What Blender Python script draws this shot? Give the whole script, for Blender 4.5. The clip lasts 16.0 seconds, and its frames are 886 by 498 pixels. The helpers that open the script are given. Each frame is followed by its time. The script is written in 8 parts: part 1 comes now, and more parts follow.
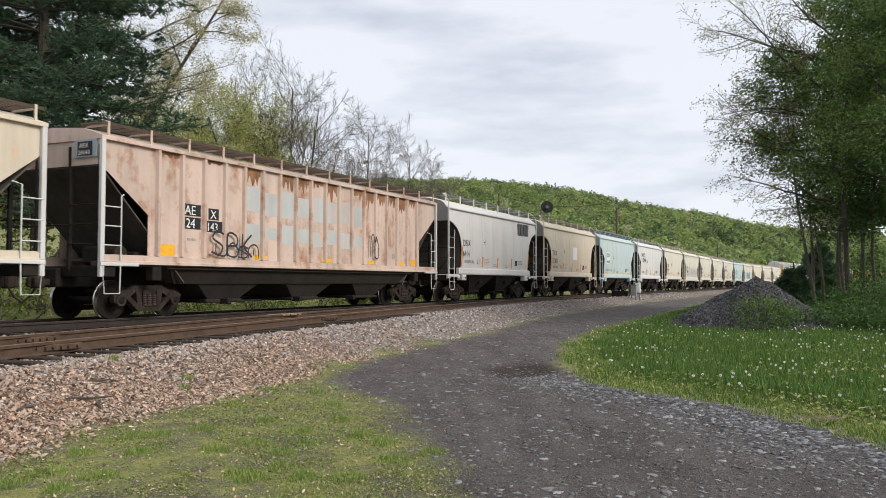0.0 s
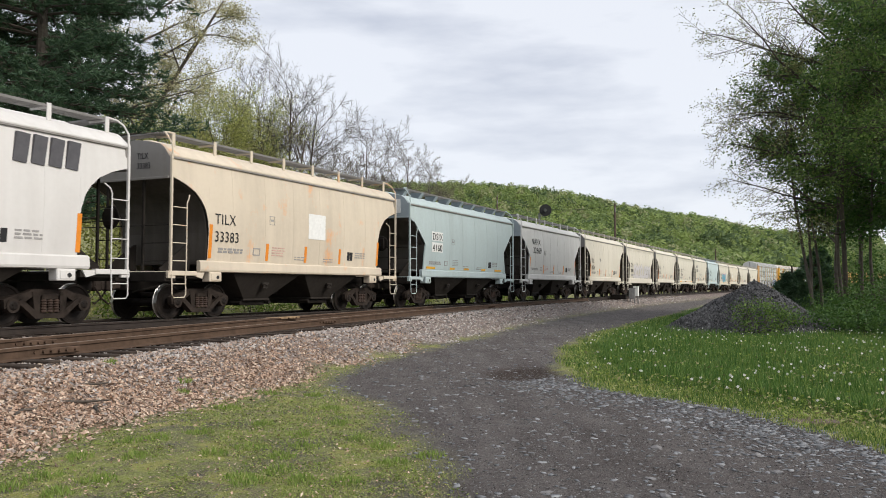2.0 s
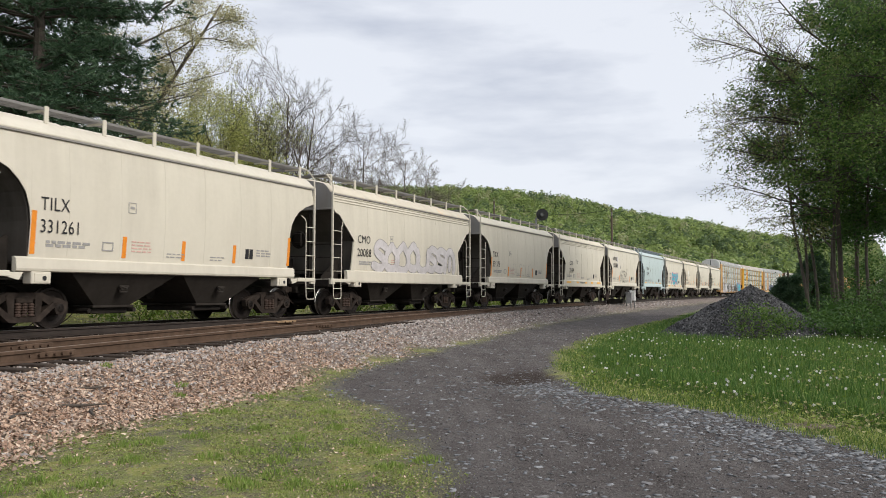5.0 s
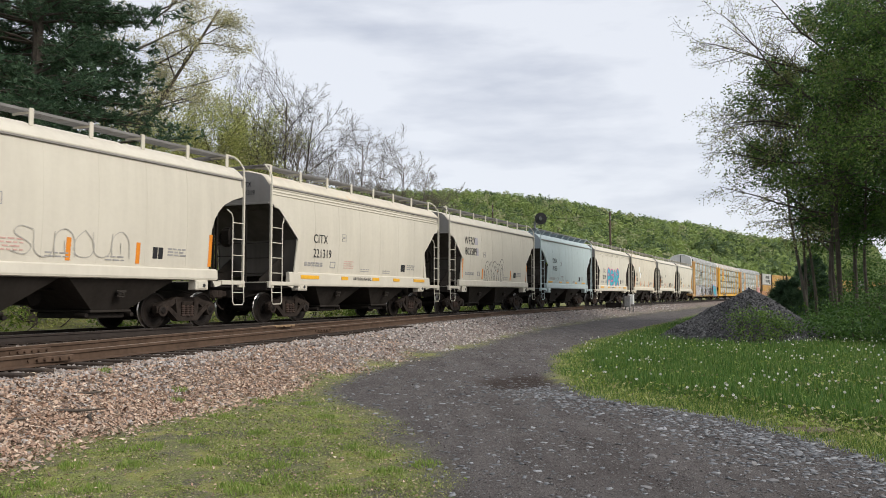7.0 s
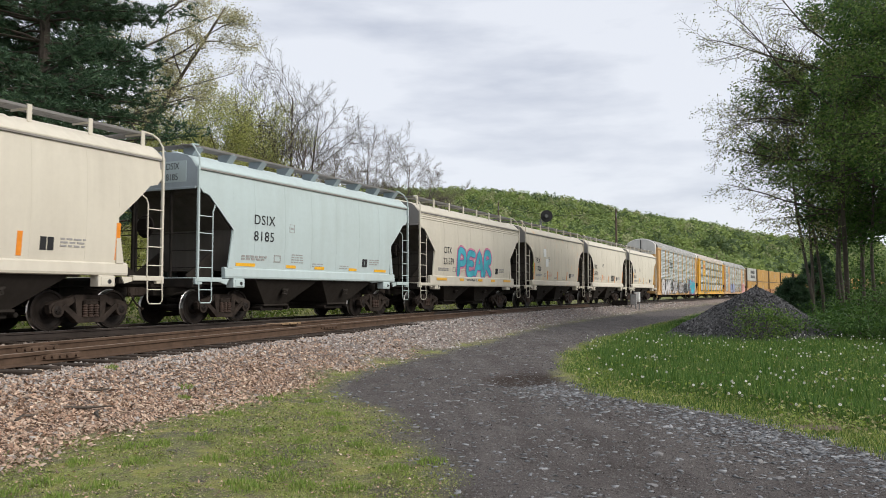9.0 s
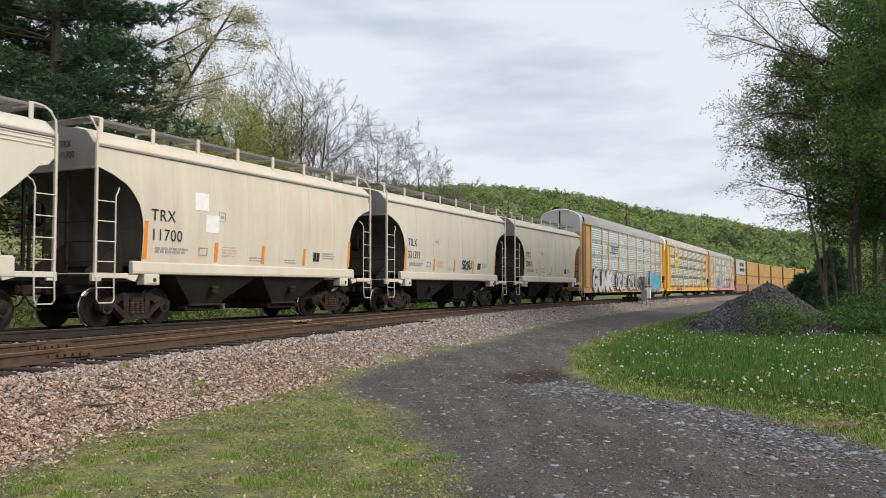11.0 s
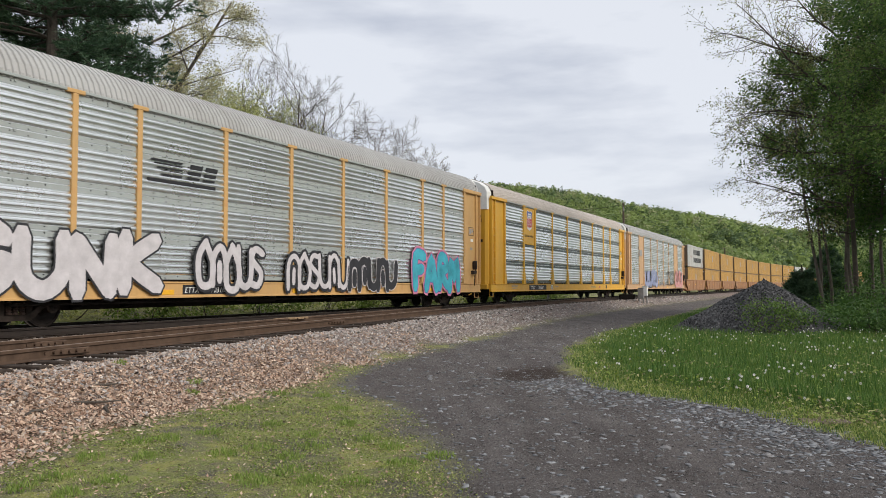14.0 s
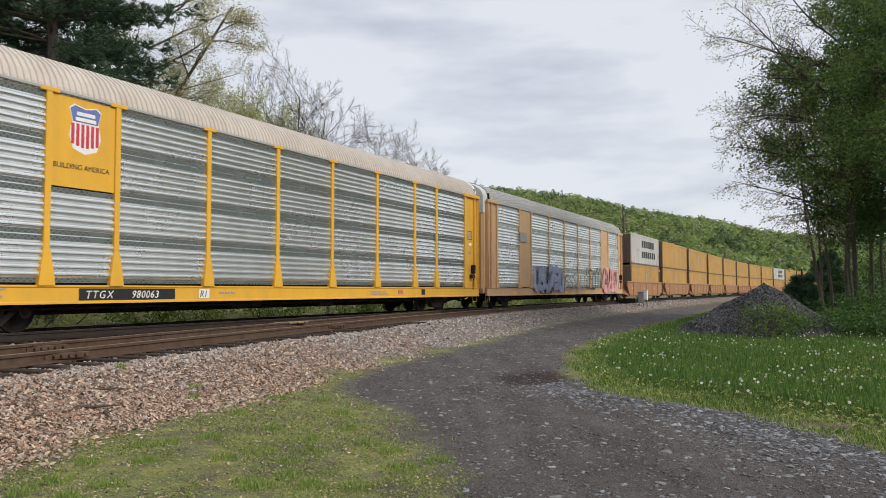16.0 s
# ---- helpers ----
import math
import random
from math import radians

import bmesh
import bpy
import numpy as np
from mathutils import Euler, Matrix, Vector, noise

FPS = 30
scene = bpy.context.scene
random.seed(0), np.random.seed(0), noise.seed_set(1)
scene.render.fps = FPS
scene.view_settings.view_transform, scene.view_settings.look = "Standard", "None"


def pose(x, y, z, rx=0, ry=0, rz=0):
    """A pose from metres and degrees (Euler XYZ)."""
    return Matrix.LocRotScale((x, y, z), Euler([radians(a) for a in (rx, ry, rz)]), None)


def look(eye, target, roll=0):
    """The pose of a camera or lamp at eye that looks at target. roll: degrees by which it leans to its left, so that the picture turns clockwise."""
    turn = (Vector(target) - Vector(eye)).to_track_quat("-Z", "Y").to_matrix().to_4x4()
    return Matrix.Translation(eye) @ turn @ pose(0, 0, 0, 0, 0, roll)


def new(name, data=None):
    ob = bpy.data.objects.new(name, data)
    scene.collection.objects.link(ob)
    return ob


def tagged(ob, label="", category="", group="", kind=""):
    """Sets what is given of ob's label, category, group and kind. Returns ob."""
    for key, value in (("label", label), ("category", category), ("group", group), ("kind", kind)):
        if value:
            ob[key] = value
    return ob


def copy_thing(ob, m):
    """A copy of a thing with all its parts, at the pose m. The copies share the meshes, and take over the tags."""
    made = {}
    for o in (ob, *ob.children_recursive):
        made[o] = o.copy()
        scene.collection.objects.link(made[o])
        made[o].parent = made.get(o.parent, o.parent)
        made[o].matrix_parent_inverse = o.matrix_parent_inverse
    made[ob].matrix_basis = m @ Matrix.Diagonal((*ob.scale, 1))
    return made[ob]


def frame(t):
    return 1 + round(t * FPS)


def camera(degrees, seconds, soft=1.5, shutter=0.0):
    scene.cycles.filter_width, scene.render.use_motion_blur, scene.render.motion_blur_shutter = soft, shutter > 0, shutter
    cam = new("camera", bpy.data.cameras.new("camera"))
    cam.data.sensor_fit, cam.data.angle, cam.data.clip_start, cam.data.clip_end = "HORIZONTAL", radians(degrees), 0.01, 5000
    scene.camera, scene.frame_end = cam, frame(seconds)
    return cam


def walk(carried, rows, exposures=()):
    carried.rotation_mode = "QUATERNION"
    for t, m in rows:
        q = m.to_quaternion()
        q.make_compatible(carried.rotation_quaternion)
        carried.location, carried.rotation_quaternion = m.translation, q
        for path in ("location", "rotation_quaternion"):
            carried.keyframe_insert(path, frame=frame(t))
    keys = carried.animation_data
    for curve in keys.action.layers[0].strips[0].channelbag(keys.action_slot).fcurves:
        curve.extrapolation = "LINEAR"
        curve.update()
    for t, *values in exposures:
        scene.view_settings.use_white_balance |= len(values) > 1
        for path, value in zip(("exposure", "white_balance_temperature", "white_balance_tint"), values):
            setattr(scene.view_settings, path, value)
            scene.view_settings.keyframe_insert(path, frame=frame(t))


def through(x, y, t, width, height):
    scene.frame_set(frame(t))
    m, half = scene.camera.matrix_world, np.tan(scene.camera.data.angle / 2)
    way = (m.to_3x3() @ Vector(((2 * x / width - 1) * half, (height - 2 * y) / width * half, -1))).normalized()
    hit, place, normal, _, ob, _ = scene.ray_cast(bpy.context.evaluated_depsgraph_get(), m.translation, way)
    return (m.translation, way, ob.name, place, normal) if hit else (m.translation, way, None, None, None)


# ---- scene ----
EYE = Vector((0.0, 0.0, 1.55))
cam = camera(57.0, 16.0, soft=0.8, shutter=0.06)
# seconds, turn to the left, tilt up, roll, in degrees: a hand-held camera that stays in one place
AIM = (
    (0, -0.000, 2.360, 0.040),
    (0.5, -0.062, 2.477, 0.025),
    (1, -0.088, 2.533, 0.026),
    (1.5, -0.095, 2.565, 0.069),
    (2, -0.108, 2.593, 0.054),
    (2.5, -0.159, 2.670, 0.039),
    (3, -0.225, 2.729, 0.035),
    (3.5, -0.178, 2.740, 0.074),
    (4, -0.221, 2.753, 0.096),
    (6.5, -0.470, 3.143, 0.141),
    (7, -0.432, 3.172, 0.043),
    (7.5, -0.298, 3.094, -0.025),
    (8, -0.182, 3.041, 0.072),
    (8.5, -0.050, 3.019, 0.118),
    (9, -0.027, 3.002, 0.057),
    (11.5, 0.756, 2.733, -0.142),
    (12, 0.692, 2.670, -0.115),
    (12.5, 0.652, 2.593, -0.099),
    (13, 0.583, 2.554, -0.105),
    (13.5, 0.518, 2.555, -0.118),
    (14, 0.470, 2.609, -0.098),
    (14.5, 0.520, 2.667, -0.105),
    (15, 0.519, 2.725, -0.091),
    (15.5, 0.448, 2.780, -0.120),
    (16, 0.474, 2.896, -0.107),
)


def aimed(turn, tilt, roll):
    a, b = radians(turn), radians(tilt)
    way = Vector((-math.sin(a) * math.cos(b), math.cos(a) * math.cos(b), math.sin(b)))
    return look(EYE, EYE + way, roll)


walk(cam, [(t, aimed(a, b, c)) for t, a, b, c in AIM], exposures=((0.0, 0.10), (4.2, 0.05), (8.0, 0.03), (13.2, 0.0), (15.0, -0.08), (16.0, -0.08)))

# ---- sky and sun: bright, thinly overcast ----
world = bpy.data.worlds.new("sky")
scene.world = world
world.use_nodes = True
wn, wl = world.node_tree.nodes, world.node_tree.links
wn.clear()
w_out, w_bg = wn.new("ShaderNodeOutputWorld"), wn.new("ShaderNodeBackground")
w_sky = wn.new("ShaderNodeTexSky")
w_sky.sky_type, w_sky.sun_disc = "NISHITA", False
SUN_EL, SUN_AZ = radians(33), radians(120)
w_sky.sun_elevation, w_sky.sun_rotation = SUN_EL, SUN_AZ
w_tc, w_map = wn.new("ShaderNodeTexCoord"), wn.new("ShaderNodeMapping")
w_map.inputs["Scale"].default_value = (2.2, 2.2, 9.0)
w_n1, w_n2 = wn.new("ShaderNodeTexNoise"), wn.new("ShaderNodeTexNoise")
w_n1.inputs["Scale"].default_value, w_n1.inputs["Detail"].default_value = 1.3, 6
w_n2.inputs["Scale"].default_value, w_n2.inputs["Detail"].default_value = 4.0, 5
w_ramp = wn.new("ShaderNodeValToRGB")
w_ramp.color_ramp.elements[0].position, w_ramp.color_ramp.elements[0].color = 0.42, (6.0, 6.4, 7.4, 1)
w_ramp.color_ramp.elements[1].position, w_ramp.color_ramp.elements[1].color = 0.70, (8.75, 9.05, 9.75, 1)
w_add, w_mix = wn.new("ShaderNodeMath"), wn.new("ShaderNodeMixRGB")
w_add.operation = "MULTIPLY_ADD"
w_add.inputs[1].default_value = 0.42
w_mix.inputs[0].default_value = 0.88
wl.new(w_tc.outputs["Generated"], w_map.inputs["Vector"])
wl.new(w_map.outputs[0], w_n1.inputs["Vector"])
wl.new(w_map.outputs[0], w_n2.inputs["Vector"])
wl.new(w_n2.outputs[0], w_add.inputs[0])
wl.new(w_n1.outputs[0], w_add.inputs[2])
wl.new(w_add.outputs[0], w_ramp.inputs[0])
wl.new(w_sky.outputs[0], w_mix.inputs[1])
wl.new(w_ramp.outputs[0], w_mix.inputs[2])
wl.new(w_mix.outputs[0], w_bg.inputs[0])
w_bg.inputs[1].default_value = 0.1
wl.new(w_bg.outputs[0], w_out.inputs[0])

sun_data = bpy.data.lights.new("sun", "SUN")
sun_data.energy, sun_data.angle, sun_data.color = 2.7, radians(24), (1.0, 0.94, 0.85)
sun = new("sun", sun_data)
SUN_WAY = Vector((math.sin(SUN_AZ) * math.cos(SUN_EL), math.cos(SUN_AZ) * math.cos(SUN_EL), math.sin(SUN_EL)))
sun.matrix_world = look(SUN_WAY * 60, (0, 0, 0))

# ---- materials ----
def rgb(c):
    return (*c, 1.0)


class Mat:
    """A small node builder round one Principled shader."""

    def __init__(self, name, rough=0.6, metal=0.0, spec=0.4):
        self.m = bpy.data.materials.new(name)
        self.m.use_nodes = True
        self.n, self.l = self.m.node_tree.nodes, self.m.node_tree.links
        self.b = self.n["Principled BSDF"]
        self.b.inputs["Roughness"].default_value = rough
        self.b.inputs["Metallic"].default_value = metal
        self.b.inputs["Specular IOR Level"].default_value = spec

    def put(self, value, socket):
        if isinstance(value, bpy.types.NodeSocket):
            self.l.new(value, socket)
        else:
            socket.default_value = value

    def coords(self, scale=(1, 1, 1), kind="Object"):
        t, m = self.n.new("ShaderNodeTexCoord"), self.n.new("ShaderNodeMapping")
        m.inputs["Scale"].default_value = scale
        self.l.new(t.outputs[kind], m.inputs["Vector"])
        return m.outputs[0]

    def rand(self, mul=37.0):
        return self.math("MULTIPLY", self.n.new("ShaderNodeObjectInfo").outputs["Random"], mul)

    def island(self):
        return self.n.new("ShaderNodeNewGeometry").outputs["Random Per Island"]

    def noise(self, scale, detail=4.0, rough=0.55, vec=None, w=None):
        t = self.n.new("ShaderNodeTexNoise")
        t.inputs["Scale"].default_value, t.inputs["Detail"].default_value = scale, detail
        t.inputs["Roughness"].default_value = rough
        if vec is not None:
            self.l.new(vec, t.inputs["Vector"])
        if w is not None:
            t.noise_dimensions = "4D"
            self.put(w, t.inputs["W"])
        return t.outputs[0]

    def cells(self, scale, vec=None, out="Color"):
        t = self.n.new("ShaderNodeTexVoronoi")
        t.inputs["Scale"].default_value = scale
        if vec is not None:
            self.l.new(vec, t.inputs["Vector"])
        return t.outputs[out]

    def ramp(self, fac, *stops):
        r = self.n.new("ShaderNodeValToRGB")
        while len(r.color_ramp.elements) < len(stops):
            r.color_ramp.elements.new(0.5)
        for e, (p, c) in zip(r.color_ramp.elements, stops):
            e.position, e.color = p, rgb(c) if isinstance(c, tuple) else (c, c, c, 1)
        self.l.new(fac, r.inputs[0])
        return r.outputs[0]

    def math(self, op, a, b=0.5):
        t = self.n.new("ShaderNodeMath")
        t.operation = op
        self.put(a, t.inputs[0])
        self.put(b, t.inputs[1])
        return t.outputs[0]

    def mix(self, fac, a, b, how="MIX"):
        t = self.n.new("ShaderNodeMixRGB")
        t.blend_type = how
        self.put(fac, t.inputs[0])
        self.put(rgb(a) if isinstance(a, tuple) else a, t.inputs[1])
        self.put(rgb(b) if isinstance(b, tuple) else b, t.inputs[2])
        return t.outputs[0]

    def attr(self, name):
        t = self.n.new("ShaderNodeAttribute")
        t.attribute_name = name
        return t

    def bump(self, height, strength=0.3, dist=0.01):
        t = self.n.new("ShaderNodeBump")
        t.inputs["Strength"].default_value, t.inputs["Distance"].default_value = strength, dist
        self.l.new(height, t.inputs["Height"])
        self.l.new(t.outputs[0], self.b.inputs["Normal"])

    def done(self, color, rough=None):
        self.put(rgb(color) if isinstance(color, tuple) else color, self.b.inputs["Base Color"])
        if rough is not None:
            self.put(rough, self.b.inputs["Roughness"])
        return self.m


def scaled(c, k):
    return tuple(v * k for v in c)


def car_paint(name, col, dirt=0.35, rust=0.0, rust_col=(0.22, 0.09, 0.035), dirt_col=(0.16, 0.13, 0.1), rough=0.55):
    """Weathered freight-car paint: road grime, washed streaks and rust."""
    m = Mat(name, rough)
    w = m.rand()
    big = m.noise(0.45, 5, 0.6, m.coords(), w)
    streak = m.noise(1.0, 5, 0.6, m.coords((2.6, 2.6, 0.22)), w)
    fine = m.noise(9.0, 4, 0.6, m.coords(), w)
    c = m.mix(m.ramp(fine, (0.35, 0.0), (0.7, 0.10)), col, scaled(col, 0.72))
    c = m.mix(m.ramp(m.math("MULTIPLY", big, streak), (0.16, 0.0), (0.42, dirt)), c, dirt_col)
    if rust:
        spots = m.math("MULTIPLY_ADD", m.noise(1.3, 7, 0.68, m.coords((1, 1, 0.8)), w), 0.75)
        spots.node.inputs[2].default_value = 0.0
        spots = m.math("ADD", spots, m.math("MULTIPLY", streak, 0.28))
        c = m.mix(m.ramp(spots, (0.60 - 0.14 * rust, 0.0), (0.70 - 0.12 * rust, 0.85)), c,
                  m.mix(fine, rust_col, scaled(rust_col, 2.1)))
    m.bump(m.noise(3.0, 3, 0.5, m.coords((0.5, 1, 1)), w), 0.10, 0.02)
    return m.done(c, m.ramp(fine, (0.3, rough - 0.08), (0.7, rough + 0.15)))


def plain(name, col, rough=0.6, metal=0.0, vary=0.3, scale=6.0, bump=0.15):
    m = Mat(name, rough, metal)
    w = m.rand()
    n1, n2 = m.noise(scale, 5, 0.6, m.coords(), w), m.noise(scale * 6, 3, 0.6, m.coords(), w)
    c = m.mix(m.ramp(n1, (0.3, 0.0), (0.7, 1.0)), scaled(col, 1 - vary), scaled(col, 1 + vary * 0.6))
    c = m.mix(m.ramp(n2, (0.4, 0.0), (0.75, vary * 0.6)), c, scaled(col, 0.45))
    m.bump(n2, bump, 0.01)
    return m.done(c)


CREAM = car_paint("cream_paint", (0.615, 0.572, 0.48), 0.20, 0.0)
CREAM_WARM = car_paint("warm_cream_paint", (0.645, 0.585, 0.475), 0.26, 0.16, (0.50, 0.30, 0.15))
WHITE = car_paint("white_paint", (0.66, 0.64, 0.62), 0.18, 0.0)
OFFWHITE = car_paint("off_white_paint", (0.60, 0.595, 0.58), 0.20, 0.0)
ICE = car_paint("pale_blue_paint", (0.455, 0.54, 0.545), 0.16, 0.0)
ICE_GREY = car_paint("blue_grey_paint", (0.33, 0.385, 0.42), 0.25, 0.0)
TAN = car_paint("rusty_tan_paint", (0.64, 0.555, 0.44), 0.28, 0.20, (0.50, 0.22, 0.07))
PINK = car_paint("faded_pink_paint", (0.62, 0.475, 0.40), 0.50, 0.48, (0.20, 0.085, 0.04))
GREY = car_paint("grey_paint", (0.26, 0.25, 0.24), 0.45, 0.0)
# Grime, darkened further for the shade under, inside and between cars.
DARK = plain("grime_and_shade_dark", (0.026, 0.022, 0.019), 0.75, 0.0, 0.5, 3.0)
# Bays: grime taken near black, underbody shade included in the colour.
BAY = car_paint("grimy_shaded_bay", (0.036, 0.031, 0.027), 0.7, 0.0, dirt_col=(0.014, 0.011, 0.009), rough=0.75)
# Slope sheets: grime plus the shade under the car ends, in one colour.
SHADEGREY = car_paint("slope_sheet_grime_shade", (0.10, 0.09, 0.08), 0.7, 0.0, dirt_col=(0.03, 0.025, 0.02), rough=0.75)
TRUCK = plain("rusted_cast_steel", (0.038, 0.029, 0.024), 0.75, 0.0, 0.7, 5.0, 0.3)
WHEEL = plain("worn_wheel_steel", (0.020, 0.016, 0.014), 0.6, 0.0, 0.5, 4.0, 0.1)
TREAD = plain("bright_tread_steel", (0.42, 0.40, 0.38), 0.28, 1.0, 0.1, 4.0, 0.05)
GRATE = plain("galvanised_grating", (0.23, 0.22, 0.21), 0.6, 0.4, 0.2, 4.0, 0.1)
RUST_GRATE = plain("rusty_grating", (0.085, 0.060, 0.045), 0.8, 0.1, 0.4, 4.0, 0.2)
BLACK = plain("black_lettering", (0.018, 0.018, 0.02), 0.6, 0.0, 0.2, 9.0, 0.05)
LETTER_WHITE = plain("white_lettering", (0.75, 0.75, 0.73), 0.6, 0.0, 0.1, 9.0, 0.05)
ORANGE = plain("orange_reflector", (0.75, 0.25, 0.025), 0.4, 0.0, 0.15, 9.0, 0.05)
STAIN = plain("running_rust", (0.27, 0.135, 0.070), 0.85, 0.0, 0.55, 3.0)
YELLOW_TAPE = plain("yellow_reflector", (0.80, 0.42, 0.03), 0.4, 0.0, 0.15, 9.0, 0.05)
YELLOW = car_paint("rack_yellow_paint", (0.72, 0.39, 0.035), 0.22, 0.0, rough=0.45)
RACK_ORANGE = car_paint("faded_orange_paint", (0.58, 0.345, 0.13), 0.30, 0.18, (0.3, 0.13, 0.05))
RACK_BROWN = car_paint("faded_brown_paint", (0.58, 0.36, 0.19), 0.30, 0.2, (0.24, 0.1, 0.05))


def galvanised(name, col, rough):
    """Bright zinc sheet with broad dull clouds and faint streaks."""
    m = Mat(name, rough, 0.92)
    w = m.rand()
    cloud = m.noise(0.5, 3, 0.5, m.coords(), w)
    streak = m.noise(1.0, 3, 0.5, m.coords((3.0, 3.0, 0.3)), w)
    c = m.mix(m.ramp(m.math("MULTIPLY", cloud, streak), (0.15, 0.0), (0.45, 0.35)), col, scaled(col, 0.6))
    return m.done(c, m.ramp(cloud, (0.3, rough - 0.03), (0.7, rough + 0.06)))


GALV = galvanised("galvanised_panel", (0.90, 0.915, 0.91), 0.27)
GALV_MID = car_paint("galvanised_grey_band", (0.34, 0.37, 0.36), 0.30, 0.0, rough=0.5)
GALV_DARK = car_paint("galvanised_flat_band", (0.135, 0.16, 0.155), 0.30, 0.0, rough=0.5)
GALV_DARK.node_tree.nodes["Principled BSDF"].inputs["Metallic"].default_value = 0.3
ROOF = car_paint("rack_roof", (0.40, 0.395, 0.385), 0.4, 0.0, dirt_col=(0.2, 0.18, 0.16))
ROOF_WARM = car_paint("warm_rack_roof", (0.56, 0.50, 0.445), 0.35, 0.0, dirt_col=(0.25, 0.2, 0.16))
BOX_YELLOW = car_paint("container_yellow", (0.50, 0.285, 0.075), 0.45, 0.32, (0.22, 0.11, 0.05))
# Dark brown weathered paint for container end doors and bottom rails.
BOX_END = car_paint("dark_brown_box_ends", (0.11, 0.075, 0.05), 0.5, 0.3)
BOX_GREY = car_paint("container_grey", (0.50, 0.50, 0.48), 0.4, 0.1)
WELL = car_paint("well_car_paint", (0.36, 0.17, 0.075), 0.5, 0.3)
RAIL_RUST = plain("rusty_rail", (0.108, 0.071, 0.050), 0.75, 0.2, 0.35, 5.0, 0.2)
RAIL_DARK = plain("oily_dark_rail", (0.040, 0.030, 0.025), 0.7, 0.2, 0.35, 5.0, 0.2)
RAIL_TOP = plain("polished_railhead", (0.36, 0.33, 0.31), 0.3, 0.9, 0.2, 2.0, 0.05)
RAIL_DULL = plain("dull_railhead", (0.25, 0.18, 0.135), 0.5, 0.4, 0.3, 3.0, 0.1)
TIE = plain("weathered_tie", (0.055, 0.042, 0.034), 0.9, 0.0, 0.5, 8.0, 0.4)


def stone_mat(name, *cols, rough=0.85):
    m = Mat(name, rough)
    i = m.island()
    c = m.ramp(i, *[(k / max(1, len(cols) - 1), col) for k, col in enumerate(cols)])
    n = m.noise(30.0, 4, 0.6, m.coords())
    c = m.mix(m.ramp(n, (0.3, 0.0), (0.8, 0.5)), c, scaled(cols[0], 0.5))
    m.bump(n, 0.3, 0.004)
    return m.done(c)


BALLAST = stone_mat("ballast_stone", (0.15, 0.13, 0.115), (0.48, 0.44, 0.41), (0.33, 0.245, 0.20), (0.62, 0.58, 0.54), (0.22, 0.205, 0.20), (0.46, 0.37, 0.31))
LITTER = stone_mat("leaf_litter", (0.34, 0.21, 0.145), (0.58, 0.41, 0.30), (0.44, 0.285, 0.20), (0.78, 0.64, 0.50), (0.11, 0.07, 0.052), (0.50, 0.34, 0.245), (0.68, 0.52, 0.40), (0.20, 0.125, 0.088))
SHALE = stone_mat("road_shale", (0.085, 0.085, 0.09), (0.22, 0.232, 0.245), (0.13, 0.133, 0.14), (0.38, 0.39, 0.40), (0.17, 0.175, 0.185))
PILE_STONE = stone_mat("pile_stone", (0.040, 0.040, 0.042), (0.11, 0.11, 0.115), (0.07, 0.07, 0.073), (0.17, 0.17, 0.175))
GRIT = stone_mat("lane_grit", (0.045, 0.04, 0.038), (0.16, 0.15, 0.145), (0.09, 0.082, 0.08), (0.25, 0.24, 0.235), (0.12, 0.11, 0.105))


def leaf_mat(name, *cols, through=0.35):
    m = Mat(name, 0.55, 0.0, 0.3)
    c = m.ramp(m.island(), *[(k / max(1, len(cols) - 1), col) for k, col in enumerate(cols)])
    m.done(c)
    t, a = m.n.new("ShaderNodeBsdfTranslucent"), m.n.new("ShaderNodeMixShader")
    m.l.new(c, t.inputs[0])
    a.inputs[0].default_value = through
    m.l.new(m.b.outputs[0], a.inputs[1])
    m.l.new(t.outputs[0], a.inputs[2])
    m.l.new(a.outputs[0], m.n["Material Output"].inputs[0])
    return m.m


LEAF_DARK = leaf_mat("dark_leaves", (0.030, 0.072, 0.018), (0.058, 0.122, 0.026), (0.105, 0.19, 0.042), through=0.36)
LEAF_MID = leaf_mat("spring_leaves", (0.10, 0.17, 0.03), (0.17, 0.25, 0.045), (0.23, 0.30, 0.07), through=0.45)
LEAF_GROVE = leaf_mat("grove_leaves", (0.042, 0.088, 0.020), (0.082, 0.152, 0.033), (0.135, 0.215, 0.048), (0.22, 0.30, 0.08), through=0.42)
LEAF_BRONZE = leaf_mat("bronze_young_leaves", (0.17, 0.13, 0.06), (0.22, 0.24, 0.085), (0.28, 0.33, 0.11), (0.40, 0.42, 0.20), through=0.55)
LEAF_YELLOW = leaf_mat("young_yellow_leaves", (0.32, 0.35, 0.09), (0.43, 0.46, 0.15), (0.52, 0.51, 0.23), through=0.5)
BLOSSOM = leaf_mat("pale_catkin_leaves", (0.36, 0.35, 0.15), (0.48, 0.45, 0.24), (0.58, 0.54, 0.34), through=0.45)
NEEDLE = leaf_mat("pine_needles", (0.028, 0.060, 0.034), (0.056, 0.106, 0.058), (0.10, 0.165, 0.085), through=0.25)
GRASS = leaf_mat("tall_grass", (0.038, 0.098, 0.020), (0.068, 0.150, 0.028), (0.105, 0.20, 0.038), (0.20, 0.26, 0.075))
TUFT = leaf_mat("short_grass", (0.16, 0.22, 0.045), (0.26, 0.325, 0.07), (0.35, 0.395, 0.12), (0.45, 0.425, 0.20))
FLUFF = plain("seed_head_fluff", (0.75, 0.74, 0.70), 0.9, 0.0, 0.1, 30.0)
